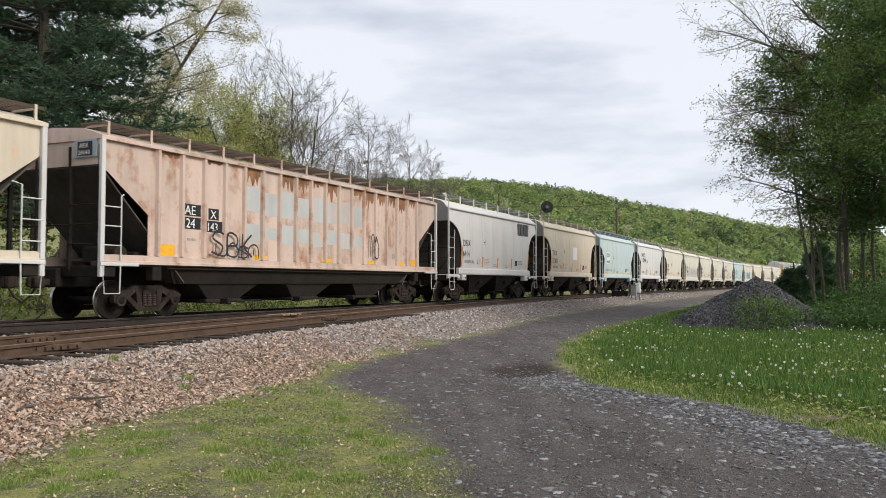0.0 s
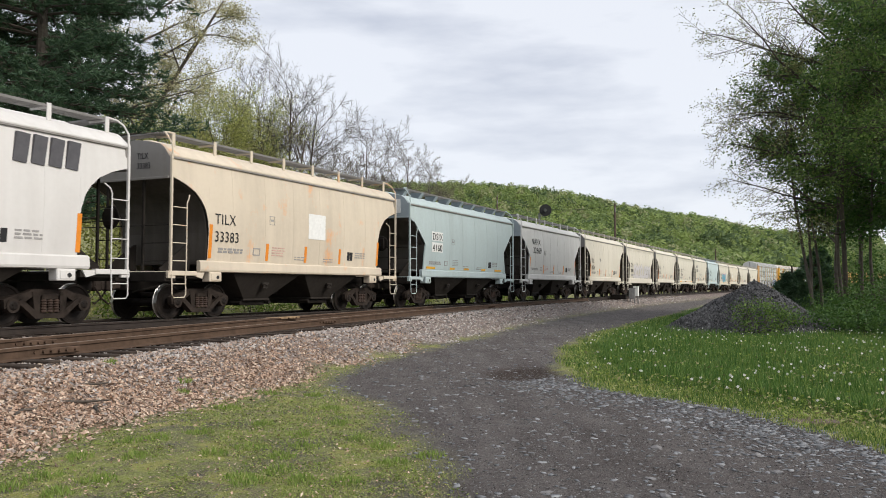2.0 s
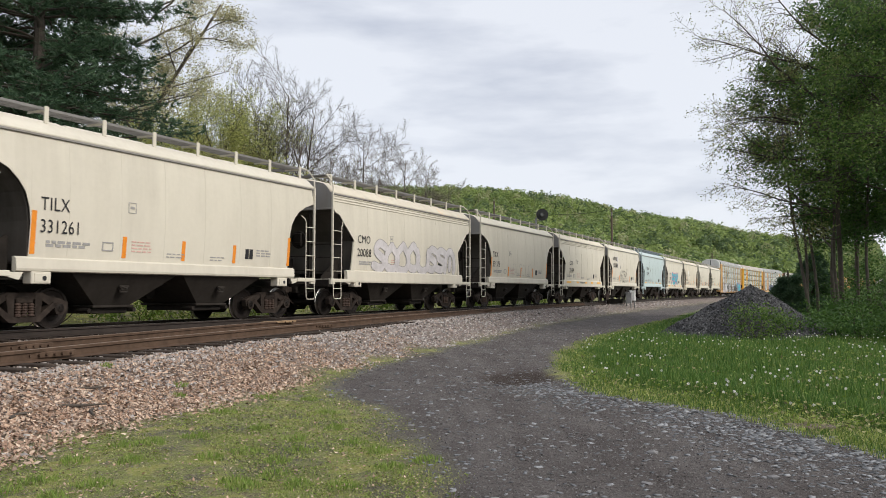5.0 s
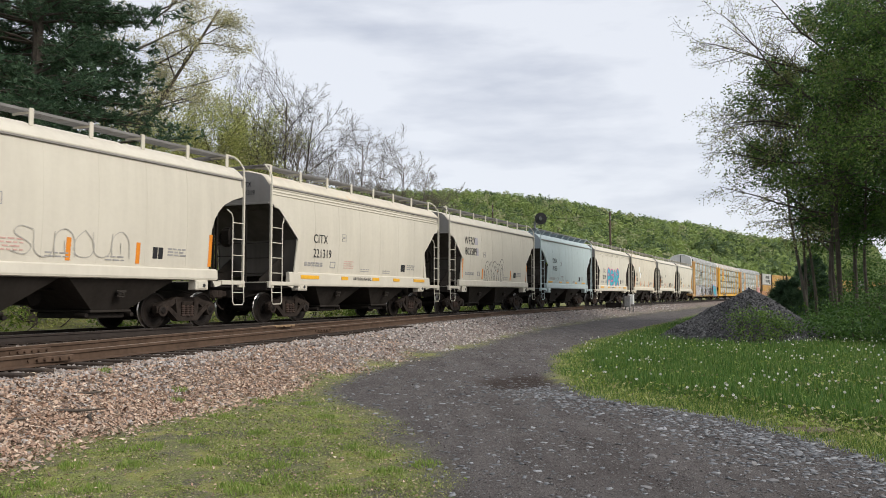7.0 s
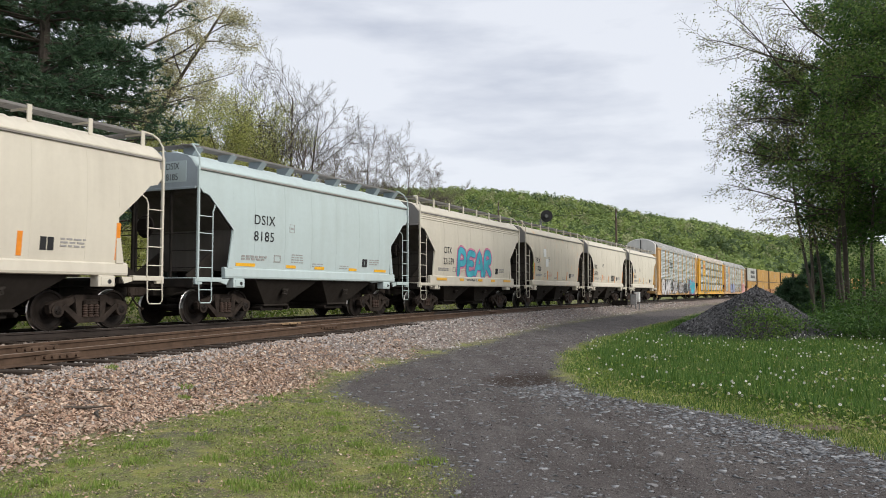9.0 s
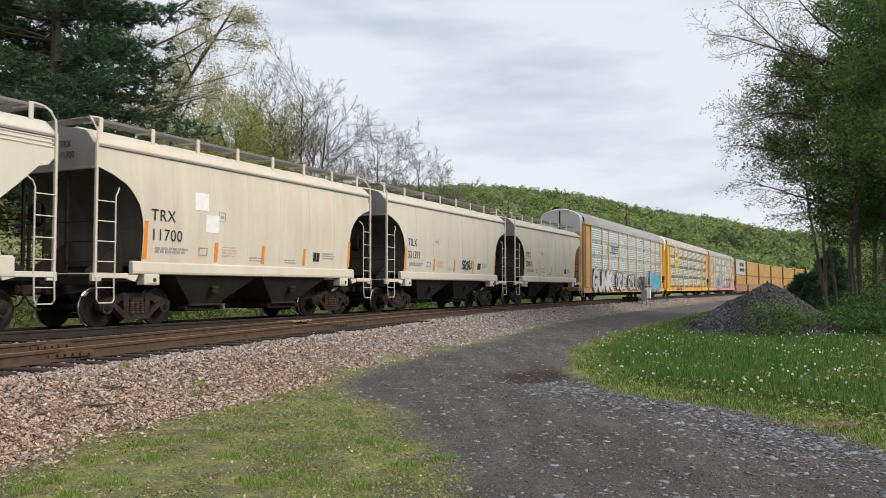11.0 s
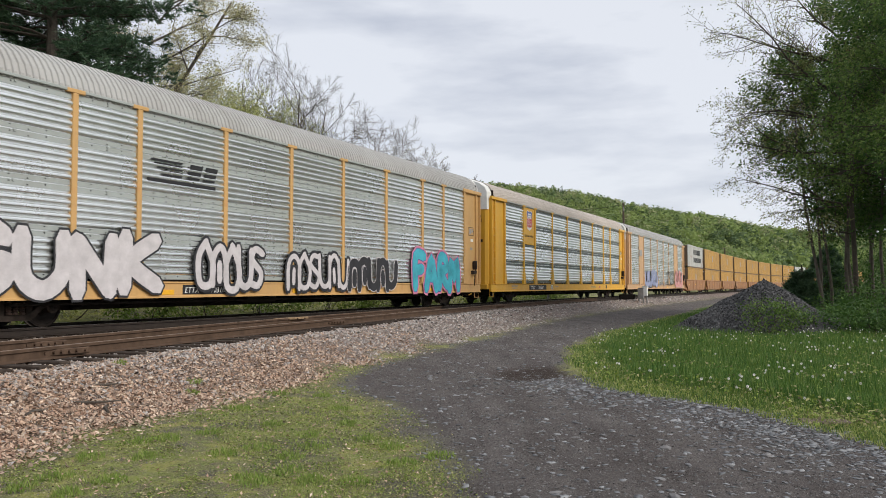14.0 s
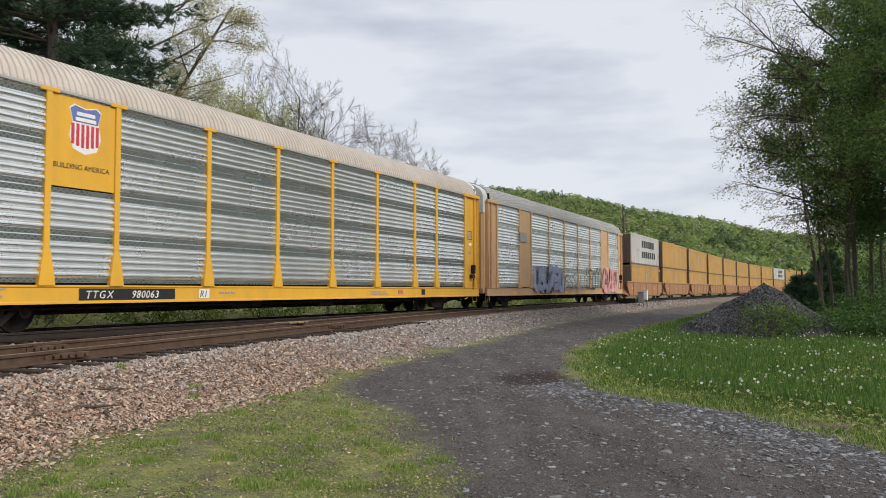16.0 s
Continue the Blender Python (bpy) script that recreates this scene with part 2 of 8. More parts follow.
BARK = plain("grey_bark", (0.16, 0.13, 0.105), 0.9, 0.0, 0.4, 7.0, 0.5)
TWIG = plain("grey_brown_twigs", (0.125, 0.103, 0.088), 0.9, 0.0, 0.3, 7.0, 0.3)
BARK_MID = plain("weathered_bark", (0.115, 0.098, 0.082), 0.9, 0.0, 0.4, 7.0, 0.5)
BARK_DARK = plain("dark_bark", (0.075, 0.062, 0.05), 0.9, 0.0, 0.4, 7.0, 0.5)
for _m in (TRUCK, WHEEL, DARK, BAY, SHADEGREY, RAIL_RUST, TIE):  # dull, dusty surfaces
    _m.node_tree.nodes["Principled BSDF"].inputs["Specular IOR Level"].default_value = 0.12

# ---- mesh building ----
class Geo:
    """Vertices and faces of one mesh."""

    def __init__(self):
        self.v, self.f, self.smooth = [], [], False

    def add(self, verts, faces):
        k = len(self.v)
        self.v += [tuple(p) for p in verts]
        self.f += [tuple(i + k for i in q) for q in faces]
        return self

    def box(self, x0, x1, y0, y1, z0, z1, bevel=0.0):
        if bevel:
            b = bevel
            rings = [[(x0 + b, y0 + b, z0), (x1 - b, y0 + b, z0), (x1 - b, y1 - b, z0), (x0 + b, y1 - b, z0)]]
            mid = lambda z: [(x0 + b, y0, z), (x1 - b, y0, z), (x1, y0 + b, z), (x1, y1 - b, z), (x1 - b, y1, z), (x0 + b, y1, z), (x0, y1 - b, z), (x0, y0 + b, z)]
            lo = [(x0 + b, y0 + b, z0), (x1 - b, y0 + b, z0), (x1 - b, y0 + b, z0), (x1 - b, y1 - b, z0), (x1 - b, y1 - b, z0), (x0 + b, y1 - b, z0), (x0 + b, y1 - b, z0), (x0 + b, y0 + b, z0)]
            hi = [(p[0], p[1], z1) for p in lo]
            return self.loft([lo, mid(z0 + b), mid(z1 - b), hi], caps=True)
        p = [(x0, y0, z0), (x1, y0, z0), (x1, y1, z0), (x0, y1, z0), (x0, y0, z1), (x1, y0, z1), (x1, y1, z1), (x0, y1, z1)]
        return self.add(p, [(3, 2, 1, 0), (4, 5, 6, 7), (0, 1, 5, 4), (1, 2, 6, 5), (2, 3, 7, 6), (3, 0, 4, 7)])

    def loft(self, rings, caps=False, closed=True):
        n = len(rings[0])
        v = [p for r in rings for p in r]
        f = []
        for i in range(len(rings) - 1):
            for j in range(n if closed else n - 1):
                a, b = i * n + j, i * n + (j + 1) % n
                f.append((a, b, b + n, a + n))
        if caps:
            f += [tuple(range(n - 1, -1, -1)), tuple(range((len(rings) - 1) * n, len(rings) * n))]
        return self.add(v, f)

    def tube(self, pts, radii, n=8, caps=True):
        pts = [Vector(p) for p in pts]
        if not isinstance(radii, (list, tuple)):
            radii = [radii] * len(pts)
        rings, up = [], None
        for i, p in enumerate(pts):
            d = (pts[min(i + 1, len(pts) - 1)] - pts[max(i - 1, 0)]).normalized()
            ref = Vector((0, 0, 1)) if abs(d.z) < 0.9 else Vector((1, 0, 0))
            a = d.cross(ref).normalized()
            b = d.cross(a)
            rings.append([p + (a * math.cos(t) - b * math.sin(t)) * radii[i] for t in [2 * math.pi * k / n for k in range(n)]])
        return self.loft(rings, caps)

    def plate(self, outline, lo, hi, axis=1, holes=False):
        """An outline in two axes, given thickness along the third."""
        put = {0: lambda a, b, c: (c, a, b), 1: lambda a, b, c: (a, c, b), 2: lambda a, b, c: (a, b, c)}[axis]
        return self.loft([[put(a, b, lo) for a, b in outline], [put(a, b, hi) for a, b in outline]], caps=True)

    def spin(self, profile, n=24, axis="y", at=(0, 0, 0)):
        """A profile of (along, radius) turned round an axis through at."""
        rings = []
        for al, r in profile:
            ring = []
            for k in range(n):
                t = 2 * math.pi * k / n
                c, s = r * math.cos(t), r * math.sin(t)
                p = {"y": (c, al, -s), "x": (al, c, s), "z": (c, s, al)}[axis]
                ring.append((p[0] + at[0], p[1] + at[1], p[2] + at[2]))
            rings.append(ring)
        return self.loft(rings, caps=True)

    def mesh(self, name):
        me = bpy.data.meshes.new(name)
        me.from_pydata(self.v, [], self.f)
        me.validate()
        bm = bmesh.new()
        bm.from_mesh(me)
        bmesh.ops.recalc_face_normals(bm, faces=bm.faces)
        bm.to_mesh(me)
        bm.free()
        if self.smooth:
            me.shade_smooth()
        me.materials.append(None)
        return me


MESHES = {}


def mesh_of(key, build):
    """One mesh for all alike pieces."""
    if key not in MESHES:
        g = Geo()
        build(g)
        MESHES[key] = g.mesh(key)
    return MESHES[key]


def dress(ob, material):
    ob.material_slots[0].link = "OBJECT"
    ob.material_slots[0].material = material
    return ob


def part(name, me, material, parent=None, label="", m=None):
    """Links a mesh, or a Geo, as one object under a thing or a part."""
    ob = new(name, me.mesh(name) if isinstance(me, Geo) else me)
    dress(ob, material)
    ob.parent = parent
    if m is not None:
        ob.matrix_basis = m
    return tagged(ob, label)


def thing(name, label, category, group="", kind="", m=None):
    ob = new(name)
    ob.empty_display_size = 0.2
    if m is not None:
        ob.matrix_basis = m
    return tagged(ob, label, category, group, kind)


def raw_mesh(name, verts, faces, material, smooth=False):
    """A large mesh from arrays; faces all of one size."""
    verts, faces = np.asarray(verts, np.float32), np.asarray(faces, np.int32)
    me = bpy.data.meshes.new(name)
    k = faces.shape[1]
    me.vertices.add(len(verts))
    me.vertices.foreach_set("co", verts.ravel())
    me.loops.add(faces.size)
    me.loops.foreach_set("vertex_index", faces.ravel())
    me.polygons.add(len(faces))
    me.polygons.foreach_set("loop_start", np.arange(0, faces.size, k, dtype=np.int32))
    me.update(calc_edges=True)
    if smooth:
        me.shade_smooth()
    me.materials.append(material)
    return me


# ---- the line of the railway ----
PSI, LINE_D, BEND_AT, BEND, RAMP = radians(25.12), 16.28, 106.6, 0.001345, 40.0
RAIL_Z = 0.675
AHEAD, RIGHT = np.array([math.sin(PSI), math.cos(PSI)]), np.array([math.cos(PSI), -math.sin(PSI)])
LINE_S = np.arange(-120.0, 620.0, 0.25)
_d = np.maximum(LINE_S - BEND_AT, 0)
LINE_TH = PSI + np.where(_d < RAMP, BEND * _d * _d / (2 * RAMP), BEND * (_d - RAMP / 2))
LINE_X, LINE_Y = np.cumsum(np.sin(LINE_TH)) * 0.25, np.cumsum(np.cos(LINE_TH)) * 0.25
_o = int(120 / 0.25)
LINE_X, LINE_Y = LINE_X - LINE_X[_o] - LINE_D * RIGHT[0], LINE_Y - LINE_Y[_o] - LINE_D * RIGHT[1]
LINE_ALONG = LINE_X * AHEAD[0] + LINE_Y * AHEAD[1]
LINE_LAT = -(LINE_X * RIGHT[0] + LINE_Y * RIGHT[1])


def on_line(s, side=0.0):
    """The point of the main track s metres along it, side metres towards the camera's side, and its heading."""
    th = np.interp(s, LINE_S, LINE_TH)
    return np.interp(s, LINE_S, LINE_X) + side * np.cos(th), np.interp(s, LINE_S, LINE_Y) - side * np.sin(th), th


def siding(s):
    """How far the joining track stands off the main one."""
    s = np.asarray(s, float)
    q = np.clip((62 - np.maximum(s, 3.0)) / 54.5, 0, None)
    return 5.3 * q * q + np.maximum(3.0 - s, 0) * 0.21


def to_line(x, y):
    """Along the line, and off it (negative on the camera's side)."""
    a, l = x * AHEAD[0] + y * AHEAD[1], -(x * RIGHT[0] + y * RIGHT[1])
    return a, l - np.interp(a, LINE_ALONG, LINE_LAT)


def smooth(a, b, x):
    t = np.clip((x - a) / (b - a), 0, 1)
    return t * t * (3 - 2 * t)


def wave(x, y, scale, seed=0.0):
    """Cheap smooth unevenness between -1 and 1."""
    x, y = x / scale + seed * 1.7, y / scale - seed * 0.9
    return (np.sin(1.3 * x + 1.9 * np.sin(0.7 * y + seed)) + np.sin(1.7 * y + 1.6 * np.sin(0.9 * x - seed)) + np.sin(2.3 * x + 1.1 * y + seed)) / 3


RIDGE_AT = (-3.0, -0.6, -0.1, 0.0, 0.046, 0.149, 0.219, 0.316, 0.385, 0.47, 0.70, 3.0)
RIDGE_UP = (0.085, 0.122, 0.120, 0.117, 0.113, 0.101, 0.091, 0.081, 0.066, 0.055, 0.045, 0.04)


def bank_u(s):
    return siding(s) * (s < 62) + 1.75


def damp(x, y):
    """The wet hollow at the bend of the lane."""
    return np.exp(-((x - 1.45 - 0.12 * (y - 14.8)) / 0.75) ** 2 - ((y - 14.8) / 1.05) ** 2 + 0.3 * wave(x, y, 0.5, 4.0))


def height(x, y):
    """The height of the ground."""
    x, y = np.asarray(x, float), np.asarray(y, float)
    s, u = to_line(x, y)
    r = np.hypot(x, y)
    edge = bank_u(s)
    near = smooth(-edge - 2.0, -edge, u)
    far = 1 - smooth(2.0, 4.2, u)
    z = 0.442 * near * far
    z = z + (1 - far) * (0.10 + 0.9 * smooth(6, 16, u))
    z = z - 0.09 * damp(x, y) + 0.03 * wave(x, y, 1.7) * (1 - near) * np.minimum(r / 3, 1)
    z = z + 1.3 * smooth(0, 9, x - 0.28 * y - 6.5) * smooth(8, 18, y) * (u < -6)
    slope = np.where(y > 1, x / np.maximum(y, 1), np.sign(x) * 3)
    up = np.interp(slope, RIDGE_AT, RIDGE_UP)
    hill = smooth(190, 620, y) * (up * 640 - 9) * np.where(y > 620, 1, 1)
    hill = hill + 4 * wave(x, y, 60, 2.0) * smooth(230, 330, y)
    return z + np.where(y > 150, hill, 0)


def zones(x, y):
    """How much of road, of stones and leaf litter, and of tall grass covers the ground."""
    s, u = to_line(x, y)
    jig = 0.28 * wave(x, y, 0.9, 3.0) + 0.10 * wave(x, y, 0.23, 5.0)
    yy = (-20.0, 2.0, 5.9, 9.5, 11.8, 14.2, 17.7, 24.9, 36.5, 54.0, 110.0, 177.0, 440.0)
    left = np.interp(y, yy, (-1.0, 0.2, 0.2, -0.35, -1.55, -1.9, -1.05, 1.2, 4.4, 11.5, 34.0, 60.0, 160.0))
    yr = (-20.0, 2.0, 7.7, 10.3, 12.4, 15.8, 20.3, 28.1, 48.7, 77.0, 110.0, 177.0, 440.0)
    right = np.interp(y, yr, (6.0, 5.2, 4.25, 3.75, 2.35, 2.3, 2.95, 5.5, 14.2, 25.5, 38.5, 64.0, 166.0))
    road = smooth(-0.35, 0.35, x - left + jig) * smooth(-0.22, 0.22, right - x + jig * 0.7)
    stones = smooth(-bank_u(s) - 2.3, -bank_u(s) - 1.5, u + 1.6 * jig) * (1 - smooth(3.0, 4.6, u + jig))
    field = smooth(-0.15, 0.25, x - right + 0.6 * jig)
    return road, stones, field


def build_ground():
    ang = np.concatenate([np.radians(np.arange(-42, 46, 0.26)), np.radians(np.arange(46, 318, 4.0))])
    rad = np.concatenate([[0.001], 0.6 * 1.042 ** np.arange(0, 205)])
    rad = rad[rad < 2600]
    a, r = np.meshgrid(ang, rad)
    x, y = r * np.sin(a) + 0.013, r * np.cos(a) + 0.017
    z = height(x, y)
    n, k = len(ang), len(rad)
    i, j = np.meshgrid(np.arange(k - 1), np.arange(n), indexing="ij")
    j2 = (j + 1) % n
    f = np.stack([i * n + j, (i + 1) * n + j, (i + 1) * n + j2, i * n + j2], -1).reshape(-1, 4)[:, ::-1]
    me = raw_mesh("ground", np.stack([x, y, z], -1).reshape(-1, 3), f, None, True)
    road, stones, field = zones(x.ravel(), y.ravel())
    at = me.color_attributes.new("cover", "FLOAT_COLOR", "POINT")
    at.data.foreach_set("color", np.stack([road, stones, field, np.clip(damp(x.ravel(), y.ravel()), 0, 1)], -1).astype(np.float32).ravel())
    m = Mat("ground_cover", 0.9, 0.0, 0.2)
    sep = m.n.new("ShaderNodeSeparateColor")
    m.l.new(m.attr("cover").outputs["Color"], sep.inputs[0])
    co = m.coords()
    fine, mid, big = m.noise(60.0, 6, 0.7, co), m.noise(9.0, 6, 0.68, co), m.noise(0.9, 5, 0.6, co)
    grit = m.cells(55.0, co)
    speck = m.noise(38.0, 4, 0.75, co)
    turf = m.mix(m.ramp(mid, (0.40, 0.0), (0.55, 1.0)), (0.15, 0.125, 0.088), (0.17, 0.20, 0.055))
    turf = m.mix(m.ramp(m.noise(2.6, 5, 0.6, co), (0.46, 0.0), (0.62, 0.8)), turf, (0.23, 0.27, 0.06))
    turf = m.mix(m.ramp(big, (0.40, 0.9), (0.52, 0.0)), turf, (0.095, 0.085, 0.078))
    turf = m.mix(m.ramp(m.noise(1.7, 6, 0.65, co), (0.52, 0.0), (0.60, 0.8)), turf, (0.30, 0.30, 0.075))
    turf = m.mix(m.ramp(fine, (0.50, 0.0), (0.62, 0.75)), turf, (0.42, 0.38, 0.23))
    turf = m.mix(m.ramp(speck, (0.36, 0.8), (0.47, 0.0)), turf, (0.045, 0.05, 0.022))
    rut = m.noise(1.0, 4, 0.6, m.coords((2.6, 0.30, 1.0)))
    track = m.mix(m.ramp(mid, (0.3, 0.0), (0.7, 1.0)), (0.064, 0.055, 0.052), (0.124, 0.108, 0.102))
    track = m.mix(m.ramp(rut, (0.40, 0.0), (0.60, 0.75)), track, (0.150, 0.134, 0.127))
    track = m.mix(m.ramp(big, (0.35, 0.5), (0.55, 0.0)), track, (0.058, 0.047, 0.043))
    track = m.mix(m.ramp(fine, (0.54, 0.0), (0.66, 0.7)), track, (0.23, 0.215, 0.205))
    track = m.mix(m.ramp(speck, (0.35, 0.75), (0.46, 0.0)), track, (0.026, 0.022, 0.021))
    track = m.mix(m.ramp(m.attr("cover").outputs["Alpha"], (0.12, 0.0), (0.60, 0.95)), track, (0.040, 0.027, 0.021))
    bed = m.mix(m.ramp(m.noise(14.0, 5, 0.7, co), (0.35, 0.0), (0.7, 1.0)), (0.14, 0.11, 0.095), (0.36, 0.30, 0.27))
    bed = m.mix(m.ramp(speck, (0.40, 0.7), (0.50, 0.0)), bed, (0.06, 0.05, 0.045))
    meadow = m.mix(m.ramp(mid, (0.3, 0.0), (0.7, 1.0)), (0.055, 0.09, 0.02), (0.10, 0.15, 0.03))
    c = m.mix(sep.outputs["Blue"], turf, meadow)
    c = m.mix(sep.outputs["Green"], c, bed)
    c = m.mix(m.math("MULTIPLY", sep.outputs["Red"], m.math("SUBTRACT", 1.0, sep.outputs["Green"])), c, track)
    m.bump(m.math("ADD", fine, m.math("MULTIPLY", mid, 1.5)), 0.9, 0.03)
    me.materials[0] = m.done(c)
    ob = new("ground", me)
    return tagged(ob, "gravel lane, thin lawn, ballast and meadow running to a wooded ridge", "ground", kind="structure")


ground = build_ground()


# ---- rails and ties ----
RAIL_PROFILE = [(-0.075, -0.18), (0.075, -0.18), (0.075, -0.168), (0.010, -0.145), (0.008, -0.052), (0.038, -0.042), (0.038, -0.006), (0.030, 0.0),
                (-0.030, 0.0), (-0.038, -0.006), (-0.038, -0.042), (-0.008, -0.052), (-0.010, -0.145), (-0.075, -0.168)]


def rail(name, sides, ss, label, top, side=None):
    body, head = Geo(), Geo()
    rings, strip = [], []
    for s, sd in zip(ss, sides):
        x, y, th = on_line(s, sd)
        ax, ay = math.cos(th), -math.sin(th)
        rings.append([(x + a * ax, y + a * ay, RAIL_Z + b) for a, b in RAIL_PROFILE])
        strip.append([(x + a * ax, y + a * ay, RAIL_Z + b) for a, b in ((-0.030, 0.004), (0.030, 0.004), (0.030, -0.002), (-0.030, -0.002))])
    body.loft(rings, caps=True)
    head.loft(strip, caps=True)
    ob = part(name, body, side or RAIL_RUST)
    tagged(ob, label, "rail", "rails", "structure")
    part("running_surface", head, top, ob, "worn running surface")
    return ob


MAIN_S = np.concatenate([np.arange(-60, 100, 8.0), np.arange(100, 420, 6.0)])
for _side in (0.7535, -0.7535):
    rail("rail", [_side] * len(MAIN_S), MAIN_S, "dark oily steel rail of the main track with shiny head", RAIL_TOP, RAIL_DARK)
SIDE_S = np.arange(-30, 58.1, 2.0)
for _side in (0.7535, -0.7535):
    _ss = SIDE_S[SIDE_S < (58.1 if _side > 0 else 33.0)]
    rail("rail", siding(_ss) + _side, _ss, "rust-brown steel rail of the joining track", RAIL_DULL)


def joint_bar(g):
    g.box(-0.46, 0.46, -0.03, 0.03, -0.14, -0.045, 0.012)
    for k in (-0.36, -0.2, -0.07, 0.07, 0.2, 0.36):
        g.tube([(k, -0.075, -0.09), (k, -0.02, -0.09)], 0.022, 6)


def line_pose(s, side, z):
    x, y, th = on_line(s, side)
    return pose(float(x), float(y), z, 0, 0, 90 - math.degrees(th))


for _s, _off in ((8.6, 0.785), (18.6, 0.785), (9.6, -0.722), (36.0, 0.785)):
    ob = part("joint_bar", mesh_of("joint_bar", joint_bar), RAIL_RUST, m=line_pose(_s, float(siding(_s)) + _off, RAIL_Z))
    tagged(ob, "bolted rusty joint bar on the side of a rail", "joint bar", "joint bars")


_s, _u = to_line(np.array(-4.42), np.array(22.8))
ob = part("rail_plate", Geo().box(-0.75, 0.75, -0.055, 0.055, -0.05, 0.012, 0.01), plain("tan_worn_plate", (0.27, 0.18, 0.10), 0.7, 0.0, 0.4, 6.0), m=line_pose(float(_s), float(-_u), RAIL_Z))
tagged(ob, "tan worn plate with bolts over a rail joint", "rail plate")
for _k in (-0.55, -0.2, 0.2, 0.55):
    part("bolt", mesh_of("bolt", lambda g: g.tube([(0, -0.085, -0.03), (0, -0.05, -0.03)], 0.02, 6)), RAIL_RUST, ob, "", pose(_k, 0, 0))


def tie(g):
    g.box(-0.115, 0.115, -1.3, 1.3, -0.18, 0.0, 0.012)


TIES = mesh_of("tie", tie)
for _k in range(150):
    _s = -12 + 0.56 * _k
    ob = part("tie", TIES, TIE, m=line_pose(_s, 0.0, RAIL_Z - 0.178 + random.uniform(-0.004, 0.004)))
    tagged(ob, "weathered grey-brown wooden tie under the rails", "tie", "ties", "structure")
for _k in range(62):
    _s = -10 + 0.56 * _k
    ob = part("tie", TIES, TIE, m=line_pose(_s, float(siding(_s)) + random.uniform(-0.05, 0.25), RAIL_Z - 0.178 + random.uniform(-0.005, 0.005)) @ pose(0, 0, 0, 0, 0, 8))
    tagged(ob, "weathered grey-brown wooden tie under the rails", "tie", "ties", "structure")


# ---- loose stones, leaves and grass ----
rng = np.random.default_rng(7)
HEAP_V = np.array([(1, 0, -0.3), (0.1, 1, -0.3), (-1, 0.2, -0.3), (-0.1, -1, -0.3), (0.2, 0.1, 0.9)], float)
HEAP_F = np.array([(0, 1, 4), (1, 2, 4), (2, 3, 4), (3, 0, 4)])


def turns(n, tilt):
    """Random turn matrices: any way round, leaning by up to tilt."""
    a, b, c = rng.uniform(0, 6.283, n), rng.normal(0, tilt, n), rng.normal(0, tilt, n)
    ca, sa, cb, sb, cc, sc = np.cos(a), np.sin(a), np.cos(b), np.sin(b), np.cos(c), np.sin(c)
    z, o = np.zeros(n), np.ones(n)
    ra = np.stack([ca, -sa, z, sa, ca, z, z, z, o], -1).reshape(n, 3, 3)
    rb = np.stack([o, z, z, z, cb, -sb, z, sb, cb], -1).reshape(n, 3, 3)
    rc = np.stack([cc, z, sc, z, o, z, -sc, z, cc], -1).reshape(n, 3, 3)
    return ra @ rb @ rc


def scatter(name, places, shape_v, shape_f, sizes, tilt, material, jitter=0.25):
    """Many small pieces of one shape in one mesh."""
    n = len(places)
    v = shape_v[None] * (1 + rng.uniform(-jitter, jitter, (n, *shape_v.shape)))
    v = np.einsum("nij,nkj->nki", turns(n, tilt), v * sizes[:, None, :]) + places[:, None, :]
    f = shape_f[None] + (np.arange(n) * len(shape_v))[:, None, None]
    return raw_mesh(name, v.reshape(-1, 3), f.reshape(-1, shape_f.shape[1]), material)


def sprinkle(n, near, far, lo, hi):
    """Places on the ground in front of the camera, thinning with distance."""
    r = near * (far / near) ** rng.uniform(0, 1, n) ** 0.9
    a = np.radians(rng.uniform(lo, hi, n))
    return r * np.sin(a), r * np.cos(a)


def drop(x, y, lift=0.0):
    return np.stack([x, y, height(x, y) + lift], -1)


x, y = sprinkle(150000, 8.0, 95.0, -36, 30)
road, stones, field = zones(x, y)
s, u = to_line(x, y)
leafy = smooth(24, 9, s + 6 * wave(x, y, 2.0)) * smooth(-1.0, -3.2, u + siding(s))
keep = (rng.uniform(0, 1, len(x)) < stones ** 1.5) & (u < 4)
x, y, leafy, u, s = x[keep], y[keep], leafy[keep], u[keep], s[keep]
is_leaf = rng.uniform(0, 1, len(x)) < 0.86 * leafy
size = rng.uniform(0.018, 0.042, (len(x), 1)) * rng.uniform(0.7, 1.3, (len(x), 3))
rk = ~is_leaf
ob = new("ballast_stones", scatter("ballast_stones", drop(x[rk], y[rk], 0.008), HEAP_V, HEAP_F, size[rk] * (1.1, 1.1, 0.9) * (0.75 + np.hypot(x, y)[rk, None] / 60), 0.45, BALLAST, 0.35))
tagged(ob, "grey and brown crushed ballast stones heaped along the track", "gravel", kind="stuff")
LEAF_V = np.array([(-1.1, 0.0, 0.12), (-0.1, -0.62, 0.0), (1.1, 0.05, 0.2), (0.1, 0.6, -0.1)], float)
LEAF_F = np.array([(0, 1, 2, 3)])
x2, y2 = np.repeat(x[is_leaf], 8) + rng.normal(0, 0.2, 8 * is_leaf.sum()), np.repeat(y[is_leaf], 8) + rng.normal(0, 0.2, 8 * is_leaf.sum())
